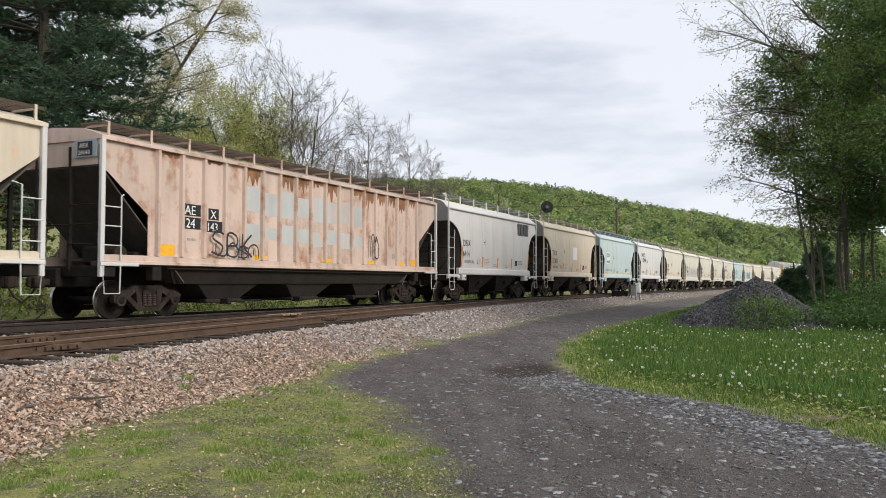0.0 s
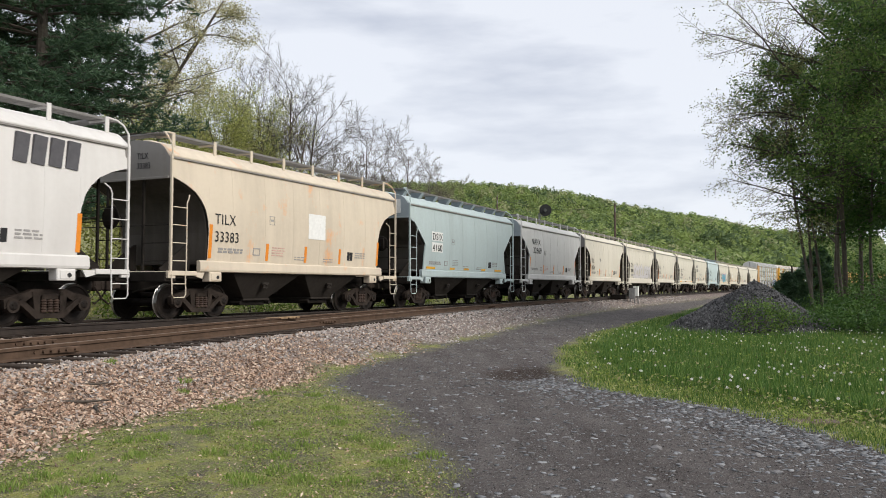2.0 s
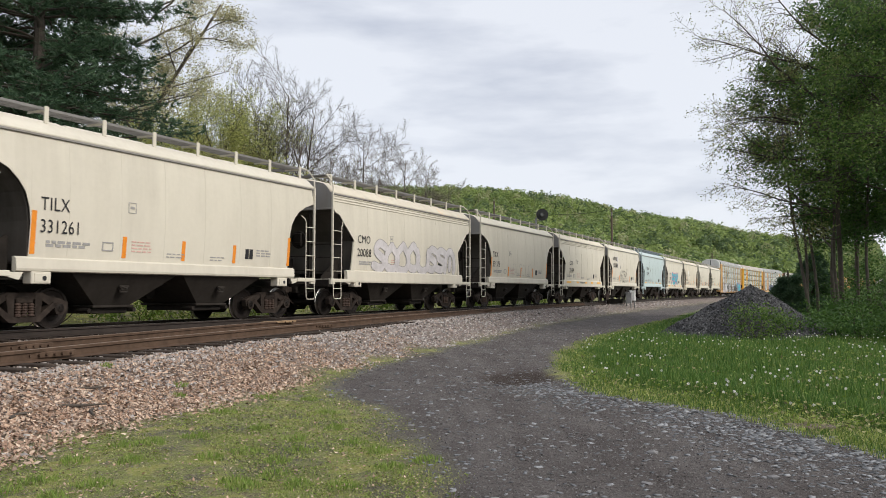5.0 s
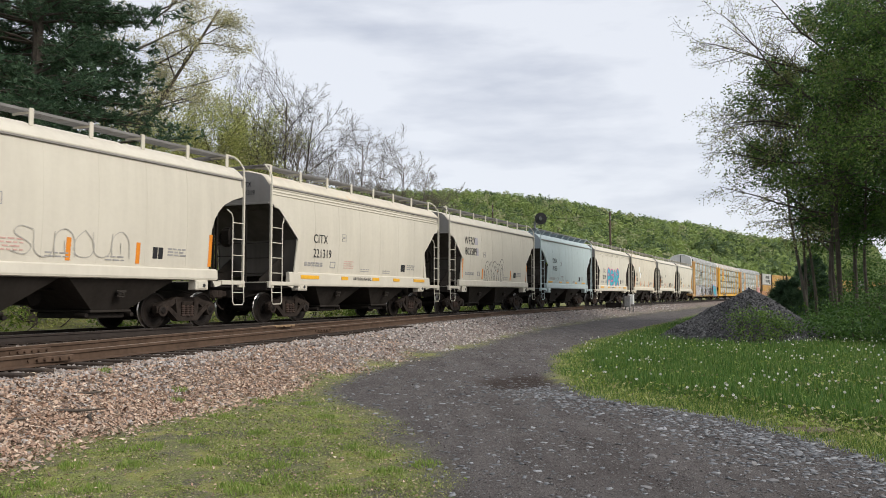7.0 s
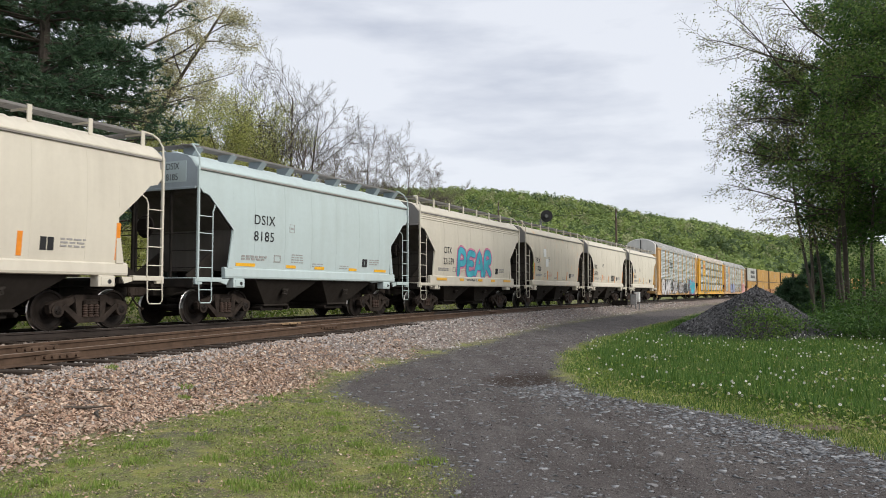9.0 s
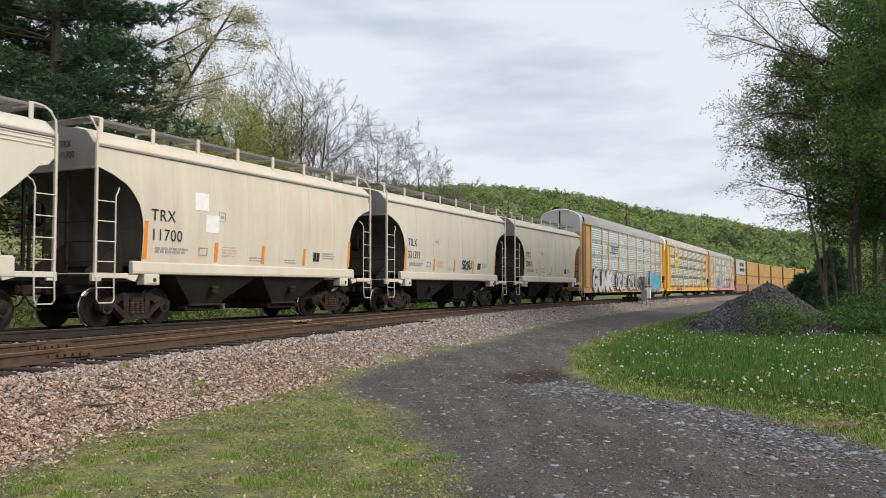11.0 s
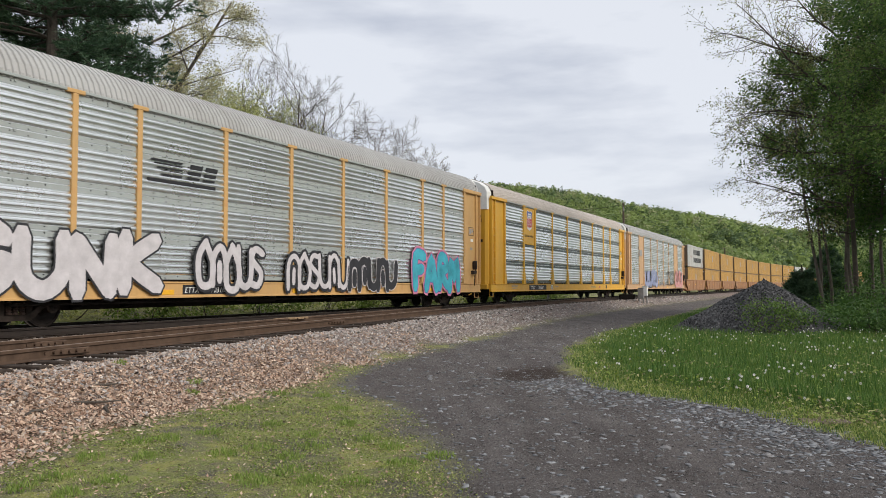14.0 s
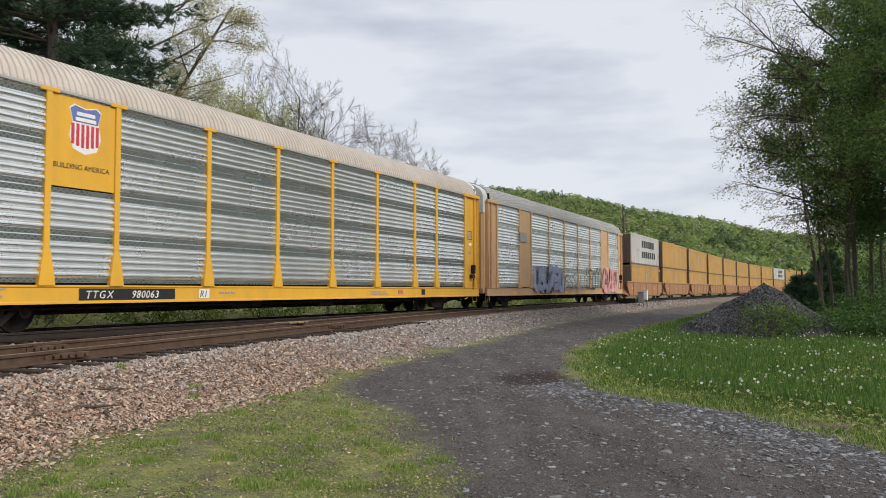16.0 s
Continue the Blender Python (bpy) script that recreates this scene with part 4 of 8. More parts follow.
SPRAY_SILVER = plain("silver_spray", (0.60, 0.565, 0.575), 0.45, 0.1, 0.2, 3.0)
SPRAY_PINK = plain("pink_spray", (0.62, 0.22, 0.34), 0.7, 0.0, 0.3, 3.0)
SPRAY_LAVENDER = plain("faded_lavender_spray", (0.33, 0.36, 0.52), 0.7, 0.0, 0.35, 2.0)
SPRAY_BLUEGREY = plain("faded_blue_grey_spray", (0.22, 0.27, 0.38), 0.7, 0.0, 0.35, 2.0)
SPRAY_ROSE = plain("faded_rose_spray", (0.66, 0.32, 0.30), 0.7, 0.0, 0.3, 2.0)
SPRAY_PALE_PINK = plain("pale_pink_spray", (0.66, 0.45, 0.44), 0.7, 0.0, 0.3, 2.0)
SPRAY_BLUE = plain("turquoise_spray", (0.06, 0.42, 0.52), 0.6, 0.0, 0.35, 2.0)
SPRAY_NAVY = plain("blue_spray", (0.12, 0.16, 0.38), 0.6, 0.0, 0.4, 2.0)
SPRAY_NONE = plain("bare_cream_inside_tag", (0.58, 0.54, 0.455), 0.6, 0.0, 0.15, 3.0)
GREY_PATCH = plain("grey_violet_patch", (0.42, 0.40, 0.44), 0.6, 0.0, 0.15, 6.0)
EMBLEM_RED = plain("emblem_red", (0.52, 0.045, 0.07), 0.5, 0.0, 0.1, 6.0, 0.03)
RED_TEXT = plain("red_small_print", (0.55, 0.16, 0.12), 0.6, 0.0, 0.2, 9.0)
PALE = plain("pale_sticker", (0.78, 0.78, 0.76), 0.6, 0.0, 0.1, 9.0)
FAINT_RED = plain("faint_red_small_print", (0.60, 0.38, 0.33), 0.6, 0.0, 0.2, 9.0)
GREY_INK = plain("grey_small_print", (0.33, 0.32, 0.31), 0.6, 0.0, 0.2, 9.0)


# ---- covered hoppers ----
END_CUT = ((4.50, 1.50), (4.50, 2.28), (4.54, 2.58), (4.64, 2.88), (4.80, 3.10), (5.02, 3.30), (5.40, 3.48), (5.86, 3.62))
ANGLE_CUT = ((4.50, 2.58), (5.02, 3.02), (5.46, 3.42), (5.70, 3.48), (5.86, 3.66))


def angular_body(g):
    hopper_body(g, True)


def end_gusset(g):
    """The plate that carries the side out to the sill below the angular cut."""
    g.plate([(4.46, 1.52), (4.68, 1.52), (4.502, 2.58), (4.46, 2.58)], -1.565, -1.52)


def hopper_body(g, angular=False):
    """The bulging sides, cut back at both ends over the sloping sheets."""
    cut = ANGLE_CUT if angular else END_CUT[1:]
    right = [(0.0, 1.5), (1.6, 1.5), (3.2, 1.5), (4.499, 1.5)] + list(cut)
    rings = []
    for x, zb in [(-x, z) for x, z in reversed(right[1:])] + right:
        zs = np.linspace(zb, 4.13, 15)
        rings.append([(x, -side_w(z), z) for z in zs] + [(x, side_w(z), z) for z in reversed(zs)])
    g.loft(rings, closed=False)


def hopper_seam(g):
    g.tube([(0, -side_w(z) + 0.002, z) for z in np.linspace(1.58, 4.08, 9)], 0.007, 4)


def slope_sheets(g, cut=END_CUT):
    for sg in (1, -1):
        g.loft([[(sg * (x + 0.008), -1.49, z), (sg * (x + 0.008), 1.49, z), (sg * (x - 0.06), 1.49, z), (sg * (x - 0.06), -1.49, z)] for x, z in list(cut) + [(5.86, 3.70)]], caps=True)
    g.box(-4.5, 4.5, -1.42, 1.42, 1.45, 1.52)


def angular_slope(g):
    slope_sheets(g, ((4.50, 1.50),) + ANGLE_CUT)


ROOF_PROFILE = [(-1.53, 4.10), (-1.56, 4.13), (-1.55, 4.17), (-1.34, 4.36), (-1.20, 4.46), (-0.9, 4.53), (-0.45, 4.60), (0, 4.61)]


def hopper_roof(g):
    g.smooth = True
    half = ROOF_PROFILE + [(-a, b) for a, b in reversed(ROOF_PROFILE[:-1])]
    rings = []
    for x, k in ((-5.885, 0.94), (-5.865, 0.985), (-5.80, 1.0), (0.0, 1.0), (5.80, 1.0), (5.865, 0.985), (5.885, 0.94)):
        rings.append([(x, y * (0.97 + 0.03 * k), 4.10 + (z - 4.10) * k) for y, z in half] + [(x, 1.2, 4.08), (x, -1.2, 4.08)])
    g.loft(rings, caps=True)


def eave_rail(g):
    for sy in (1, -1):
        g.box(-5.88, 5.88, sy * 1.525 - 0.03, sy * 1.525 + 0.03, 4.075, 4.125, 0.008)


def hopper_sill(g):
    g.plate([(-1.50, 1.23), (-1.56, 1.25), (-1.575, 1.30), (-1.56, 1.50), (-1.50, 1.545), (-1.44, 1.53), (-1.44, 1.25)], -4.80, 4.80, axis=0)


def deep_sill(g):
    g.plate([(-1.52, 1.12), (-1.585, 1.14), (-1.595, 1.20), (-1.585, 1.52), (-1.52, 1.56), (-1.46, 1.54), (-1.46, 1.14)], -4.95, 4.95, axis=0)


def end_sheet(g):
    """The flat end plate under the arch of the roof, folded round the corners."""
    pts = [(-1.50, 3.58), (-1.50, 4.12)] + [(y * 0.99, z - 0.005) for y, z in ROOF_PROFILE[3:]] + [(-y * 0.99, z - 0.005) for y, z in reversed(ROOF_PROFILE[3:-1])] + [(1.50, 4.12), (1.50, 3.58)]
    g.plate(pts, 5.865, 5.90, axis=0)
    for sy in (1, -1):
        g.box(5.80, 5.90, sy * 1.50 - 0.03, sy * 1.50 + 0.03, 3.58, 4.13, 0.006)
    g.box(5.88, 5.93, -1.50, 1.50, 3.56, 3.62, 0.006)


def end_ladder(g):
    """Corner post, bent stile, rungs and the stirrup step at the right-hand end of the near side."""
    y = -1.585
    g.box(5.84, 5.90, y - 0.01, y + 0.06, 1.20, 4.16, 0.008)
    g.tube([(5.20, y + 0.05, 3.20), (5.30, y - 0.02, 3.10), (5.36, y - 0.02, 2.98), (5.36, y - 0.02, 1.22)], 0.017, 6)
    for z in (1.50, 1.95, 2.40, 2.85):
        g.tube([(5.36, y - 0.02, z), (5.86, y - 0.02, z)], 0.014, 6)
    g.tube([(5.38, y - 0.01, 1.24), (5.38, y - 0.03, 0.66), (5.44, y - 0.03, 0.58), (5.80, y - 0.03, 0.58), (5.86, y - 0.03, 0.66), (5.86, y - 0.01, 1.24)], 0.016, 6)
    g.tube([(5.38, y - 0.03, 0.92), (5.86, y - 0.03, 0.92)], 0.013, 6)


def end_step(g):
    """The painted end sill and step casting at the corner."""
    g.box(4.95, 5.92, -1.60, -1.44, 1.13, 1.25, 0.012)
    g.box(5.70, 5.95, -1.58, 1.50, 1.06, 1.24, 0.012)
    g.plate([(4.62, 1.22), (5.02, 1.22), (5.02, 1.13), (4.72, 1.06)], -1.56, -1.48)


def end_frame(g):
    """Posts, cross bars and the end sill at the right-hand end."""
    for y in (-0.62, 0.62):
        g.box(5.82, 5.88, y - 0.035, y + 0.035, 1.2, 3.60, 0.008)
    for z in (1.50, 1.95, 2.40):
        g.tube([(5.88, -1.57, z), (5.88, -0.62, z)], 0.014, 6)
    g.tube([(5.88, -0.62, 2.40), (5.88, 1.55, 2.40)], 0.014, 6)
    g.box(5.60, 5.98, -1.50, 1.50, 0.98, 1.22, 0.015)
    g.box(4.6, 5.60, -1.52, -1.40, 1.06, 1.22, 0.01)
    g.box(4.6, 5.60, 1.40, 1.52, 1.06, 1.22, 0.01)
    g.box(4.0, 6.05, -0.26, 0.26, 0.76, 1.16, 0.02)
    for y in (-0.95, 0.95):
        g.plate([(4.55, 1.25), (5.62, 1.25), (5.62, 1.32), (4.62, 2.0), (4.55, 2.0)], y - 0.02, y + 0.02)


def brake_gear(g):
    g.spin([(5.96, 0.27), (5.98, 0.29), (6.0, 0.27)], 20, "x", (0, -0.9, 2.5))
    for k in range(4):
        t = 0.785 + 1.571 * k
        g.tube([(5.98, -0.9, 2.5), (5.98, -0.9 + 0.27 * math.cos(t), 2.5 + 0.27 * math.sin(t))], 0.015, 5)
    g.box(5.88, 5.97, -1.05, -0.75, 2.28, 2.72, 0.03)
    g.tube([(5.2, -0.45, 1.9), (5.2, 0.45, 1.9)], 0.16, 12)
    g.box(4.8, 5.2, -1.0, -0.6, 1.25, 1.55, 0.04)


def bolster_end(g):
    g.box(-0.24, 0.24, -1.57, -1.30, 0.98, 1.24, 0.02)
    g.box(-0.17, 0.17, -1.585, -1.56, 1.02, 1.20, 0.006)


def hole_disc(g):
    g.tube([(0.06, -1.592, 1.10), (0.06, -1.56, 1.10)], 0.052, 12)


def bay(g):
    g.loft([[(-1.72, -1.43, 1.45), (1.72, -1.43, 1.45), (1.72, 1.43, 1.45), (-1.72, 1.43, 1.45)],
            [(-1.62, -1.43, 1.24), (1.62, -1.43, 1.24), (1.62, 1.43, 1.24), (-1.62, 1.43, 1.24)],
            [(-0.55, -0.95, 0.50), (0.55, -0.95, 0.50), (0.55, 0.95, 0.50), (-0.55, 0.95, 0.50)]], caps=True)
    g.box(-0.62, 0.62, -1.0, 1.0, 0.44, 0.50, 0.012)


def bay_gate(g):
    g.box(-0.55, 0.55, -0.85, 0.85, 0.30, 0.44, 0.02)
    g.tube([(-0.7, -0.72, 0.38), (0.7, -0.72, 0.38)], 0.035, 8)
    for x in (-0.68, 0.68):
        g.tube([(x, -0.95, 0.38), (x, -0.6, 0.38)], 0.055, 8)


def vibrator_bracket(g):
    g.box(-0.10, 0.10, -1.34, -1.20, 0.83, 0.97, 0.02)
    g.tube([(-0.14, -1.30, 0.95), (0.0, -1.36, 0.90), (0.14, -1.30, 0.95)], 0.03, 6)
    g.tube([(-0.12, -1.28, 0.83), (0.0, -1.32, 0.80), (0.12, -1.28, 0.83)], 0.03, 6)


def brake_pipe(g):
    g.tube([(-5.9, -0.35, 0.72), (-4.5, -0.5, 0.98), (4.5, -0.5, 0.98), (5.9, -0.35, 0.72)], 0.025, 6)
    g.box(-1.0, -0.2, 0.3, 0.9, 0.62, 0.95, 0.05)
    g.tube([(0.25, -0.2, 0.80), (0.25, 0.8, 0.80)], 0.19, 12)


def walkway(g):
    for y0, y1 in ((-1.22, -0.70), (0.70, 1.22)):
        for k in range(11):
            y = y0 + (y1 - y0) * k / 10
            g.box(-5.85, 5.85, y - 0.007, y + 0.007, 4.735, 4.765)
        for k in range(40):
            x = -5.8 + 11.6 * k / 39
            g.box(x - 0.008, x + 0.008, y0, y1, 4.738, 4.756)
        g.box(-5.87, 5.87, y0 - 0.02, y0 - 0.005, 4.71, 4.77)
    for sg in (1, -1):
        for k in range(9):
            x = sg * (5.42 + 0.05 * k)
            g.box(x - 0.007, x + 0.007, -1.22, 1.22, 4.735, 4.765)


def walkway_post(g):
    g.box(-0.055, 0.055, -1.263, -1.227, 4.42, 4.80, 0.006)
    g.box(-0.02, 0.02, -1.24, -0.68, 4.69, 4.735)


def roof_grab(g):
    x = 5.55
    g.tube([(x, -1.245, 4.78), (x * 1.045, -1.25, 4.76), (x * 1.055, -1.40, 4.64), (x * 1.055, -1.56, 4.42), (x * 1.055, -1.575, 4.1)], 0.026, 6)


def walkway_gusset(g):
    g.plate([(-0.70, 4.735), (-1.25, 4.735), (-1.25, 4.70), (-1.06, 4.50), (-0.70, 4.56)], -0.03, 0.03, axis=0)
    g.plate([(-1.06, 4.48), (-1.25, 4.70), (-1.27, 4.70), (-1.08, 4.47)], -0.13, 0.13, axis=0)


def hatch(g):
    g.loft([[(-1.28, -0.32, 4.58), (1.28, -0.32, 4.58), (1.28, 0.32, 4.58), (-1.28, 0.32, 4.58)], [(-1.28, -0.32, 4.66), (1.28, -0.32, 4.66), (1.28, 0.32, 4.66), (-1.28, 0.32, 4.66)],
            [(-1.22, -0.18, 4.73), (1.22, -0.18, 4.73), (1.22, 0.18, 4.73), (-1.22, 0.18, 4.73)]], caps=True)


def top_ribs(g):
    for z in (3.86, 3.95, 4.04):
        for sy in (1, -1):
            g.tube([(-5.84, sy * (side_w(z) + 0.004), z), (5.84, sy * (side_w(z) + 0.004), z)], 0.022, 5)


FLIP = pose(0, 0, 0, 0, 0, 180)


def mirrored(key, build):
    """The same piece for the other end, mirrored along the car."""
    def back(g):
        h = Geo()
        build(h)
        g.v, g.f, g.smooth = [(-x, y, z) for x, y, z in h.v], h.f, h.smooth
    return mesh_of(key + "_back", back)


def hopper(label, paint, end_paint, marks, number, style="plain", trim=None, tape=ORANGE, roof=None, span=(-4.28, -3.32), up=(2.53, 2.06), size=0.40, ahead=0.0):
    trim, roof = trim or paint, roof or paint
    c = thing("covered_hopper", label, "railcar", "covered hoppers of the train")
    angular = style in ("ice", "ribbed_top", "angular")
    part("body", mesh_of("angular_body", angular_body) if angular else mesh_of("hopper_body", hopper_body), paint, c)
    for x in (-3.55, -2.1, -0.7, 0.75, 2.2, 3.6):
        part("weld_seam", mesh_of("hopper_seam", hopper_seam), paint, c, "", pose(x, 0, 0))
    part("slope_sheet", mesh_of("angular_slope", angular_slope) if angular else mesh_of("slope_sheets", slope_sheets), SHADEGREY, c, "grimy sloping end sheets with shade in their dark colour")
    part("roof", mesh_of("hopper_roof", hopper_roof), roof, c)
    part("eave_rail", mesh_of("eave_rail", eave_rail), GREY, c)
    sill = ("deep_sill", deep_sill) if style == "ribbed_top" else ("hopper_sill", hopper_sill)
    part("side_sill", mesh_of(*sill), trim, c)
    part("side_sill", mesh_of(*sill), trim, c, "", FLIP)
    if style == "ribbed_top":
        part("top_ribs", mesh_of("top_ribs", top_ribs), paint, c)
    for k, sg in (("", 1), ("_back", -1)):
        pick = (lambda key, b: mesh_of(key, b)) if sg > 0 else mirrored
        part("end_sheet", pick("end_sheet", end_sheet), end_paint, c)
        if angular:
            part("gusset", pick("end_gusset", end_gusset), paint, c)
        part("corner_ladder", pick("end_ladder", end_ladder), trim, c)
        part("end_step", pick("end_step", end_step), trim, c)
        part("end_frame", pick("end_frame", end_frame), DARK, c)
        part("bolster_end", mesh_of("bolster_end", bolster_end), trim, c, "", pose(sg * 4.2, 0, 0))
        part("jacking_hole", mesh_of("hole_disc", hole_disc), BLACK, c, "", pose(sg * 4.2, 0, 0))
        part("coupler", mesh_of("coupler", coupler), TRUCK, c, "", pose(sg * 6.28, 0, 0, 0, 0, 0 if sg > 0 else 180))
        b = part("hopper_bay", mesh_of("bay", bay), BAY, c, "grimy grey bay darkened for the shade below the car", pose(sg * 1.72, 0, 0))
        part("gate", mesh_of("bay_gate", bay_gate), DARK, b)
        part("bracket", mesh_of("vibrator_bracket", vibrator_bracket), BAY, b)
        truck(c, sg * 4.2)
    part("brake_gear", mesh_of("brake_gear", brake_gear), DARK, c)
    part("brake_pipe", mesh_of("brake_pipe", brake_pipe), DARK, c)
    part("walkway", mesh_of("walkway", walkway), GRATE, c, "grey open-grid roof walkway")
    post = mesh_of("walkway_gusset", walkway_gusset) if style == "ice" else mesh_of("walkway_post", walkway_post)
    for k in range(9 if style == "ice" else 8):
        x = -5.5 + 11.0 * k / (8 if style == "ice" else 7)
        for turn in (0, 180):
            part("walkway_post", post, end_paint if style == "ice" else trim, c, "", pose(0, 0, 0, 0, 0, turn) @ pose(x, 0, 0))
    part("roof_grab", mesh_of("roof_grab", roof_grab), trim, c)
    part("roof_grab", mirrored("roof_grab", roof_grab), trim, c)
    for k in (-4.0, -1.33, 1.33, 4.0):
        part("hatch", mesh_of("hatch", hatch), roof, c, "", pose(k, 0, 0))
    me = text_mesh(number, size, 0.0, 1.08)
    wide = (span[1] - span[0]) / (max(v.co.x for v in me.vertices) - min(v.co.x for v in me.vertices))
    letter(c, marks, span[0] - ahead, up[0], size, space=1.12, wide=min(wide, 1.05))
    letter(c, number, span[0], up[1], size, space=1.08, wide=wide)
    if style == "ice":
        part("number_panel", Geo().box(-5.906, -5.90, -1.16, -0.40, 3.76, 4.32), ICE if number != "4160" else PALE, c)
    ey, es = (-0.46, 0.25) if style == "ice" else (-0.42, 0.22)
    letter(c, marks, 0, 4.10, es, end=-5.907, y=ey, wide=0.85)
    letter(c, number, 0, 4.10 - es * 1.15, es, end=-5.907, y=ey, wide=0.85)
    sd = len(number) * 7 + ord(number[-1])
    sign(c, "small_print", lines(-4.1, 1.84, 2, 1.15, 0.06, sd) + lines(2.95, 1.98, 3, 0.65, 0.04, sd + 1) + lines(1.0, 1.72, 2, 0.55, 0.03, sd + 2) + lines(-0.6, 1.74, 2, 0.6, 0.03, sd + 3), GREY_INK)
    sign(c, "warning_print", lines(-1.75, 1.98, 4, 0.62, 0.030, sd + 5), FAINT_RED if style != "ice" else GREY_INK)
    sign(c, "test_plate", [(2.45, 2.60, 1.74, 2.02), (2.63, 2.78, 1.74, 2.02)], BLACK)
    sign(c, "inspection_box", [(-2.62, -2.30, 1.74, 1.77), (-2.62, -2.30, 1.92, 1.95), (-2.62, -2.59, 1.77, 1.92), (-2.33, -2.30, 1.77, 1.92)], GREY_INK)
    sign(c, "load_box", [(-1.9, -1.66, 2.66, 2.675), (-1.9, -1.66, 2.90, 2.915), (-1.9, -1.885, 2.675, 2.90), (-1.675, -1.66, 2.675, 2.90), (-1.84, -1.72, 2.76, 2.82)], GREY_INK)
    if style == "ice":
        for x, w in ((-3.9, 0.42), (-1.75, 0.25), (-0.2, 0.27), (1.85, 0.25), (3.75, 0.42)):
            sign(c, "reflector", [(x - w, x + w, 1.585, 1.675)], tape)
    elif style != "ribbed_top":
        for x, z in ((-4.42, 2.50), (-1.97, 2.10), (-0.02, 2.10), (1.97, 2.10), (4.50, 2.45)):
            sign(c, "reflector", [(x - 0.06, x + 0.06, 1.60, z)], tape)
    return c


# the long ribbed cars at the head of what the clip shows


def ribbed_body(g):
    rings = []
    for x, zb in ((-8.70, 3.55), (-7.25, 2.50), (-7.249, 1.50), (7.249, 1.50), (7.25, 2.50), (8.70, 3.55)):
        rings.append([(x, -1.50, zb), (x, -1.50, 4.15), (x, 1.50, 4.15), (x, 1.50, zb)])
    g.loft(rings, closed=False)


def ribbed_slope(g):
    for sg in (1, -1):
        g.loft([[(sg * x, -1.46, z), (sg * x, 1.46, z), (sg * x, 1.46, z - 0.05), (sg * x, -1.46, z - 0.05)] for x, z in ((8.69, 3.56), (5.95, 0.9))], caps=True)
    g.box(-7.2, 7.2, -1.40, 1.40, 1.42, 1.49)


def rib(g):
    g.plate([(-0.075, -1.50), (-0.045, -1.585), (0.045, -1.585), (0.075, -1.50)], 1.52, 4.13, axis=2)


def ribbed_sill(g):
    g.plate([(-1.46, 1.28), (-1.60, 1.30), (-1.60, 1.36), (-1.56, 1.38), (-1.56, 1.50), (-1.46, 1.52)], -8.70, 8.70, axis=0)


def ribbed_roof(g):
    g.loft([[(x, -1.60, 4.12), (x, -1.60, 4.20), (x, -1.0, 4.40), (x, 0, 4.48), (x, 1.0, 4.40), (x, 1.60, 4.20), (x, 1.60, 4.12)] for x in (-8.75, 8.75)], caps=True)


def ribbed_end(g):
    g.plate([(-1.50, 3.55), (-1.50, 4.12), (-1.0, 4.38), (0, 4.46), (1.0, 4.38), (1.50, 4.12), (1.50, 3.55)], 8.65, 8.71, axis=0)


def ribbed_frame(g):
    for y in (-1.50, -0.55, 0.55, 1.50):
        g.box(8.64, 8.73, y - 0.04, y + 0.04, 1.15, 4.0, 0.01)
    for z in (1.75, 2.2, 2.65):
        g.tube([(8.72, -1.5, z), (8.72, -0.55, z)], 0.016, 6)
    g.tube([(8.72, -0.55, 2.2), (8.72, 1.5, 2.2)], 0.016, 6)
    g.box(8.25, 8.68, -1.55, 1.55, 1.0, 1.25, 0.02)
    g.box(6.9, 8.3, -1.55, -1.42, 1.25, 1.42, 0.02)
    g.box(6.2, 8.8, -0.28, 0.28, 0.76, 1.2, 0.02)
    g.box(6.8, 7.1, -1.54, -1.30, 0.92, 1.30, 0.02)
    g.plate([(6.3, 1.25), (8.4, 1.25), (8.4, 1.36), (6.9, 1.6)], -0.93, -0.90)
    g.box(7.2, 7.8, -0.7, 0.1, 1.3, 1.75, 0.06)


def ribbed_ladder(g):
    y = -1.60
    g.tube([(8.00, y + 0.10, 2.92), (8.16, y, 2.86), (8.16, y, 1.30)], 0.018, 6)
    for k in range(3):
        g.tube([(8.16, y, 1.72 + 0.44 * k), (8.68, y, 1.72 + 0.44 * k)], 0.015, 6)
    g.box(7.62, 8.74, y - 0.02, y + 0.08, 1.25, 1.33, 0.01)
    g.tube([(8.16, y, 1.28), (8.18, y, 0.62), (8.62, y, 0.62), (8.68, y, 1.28)], 0.017, 6)
    g.box(8.62, 8.74, y, y + 0.10, 1.0, 4.14, 0.012)


def ribbed_bay(g):
    for x in (0.0,):
        g.loft([[(x - 1.95, -1.44, 1.30), (x + 1.95, -1.44, 1.30), (x + 1.95, 1.44, 1.30), (x - 1.95, 1.44, 1.30)],
                [(x - 0.65, -1.0, 0.42), (x + 0.65, -1.0, 0.42), (x + 0.65, 1.0, 0.42), (x - 0.65, 1.0, 0.42)]], caps=True)
        g.box(x - 0.75, x + 0.75, -1.05, 1.05, 0.32, 0.42, 0.02)


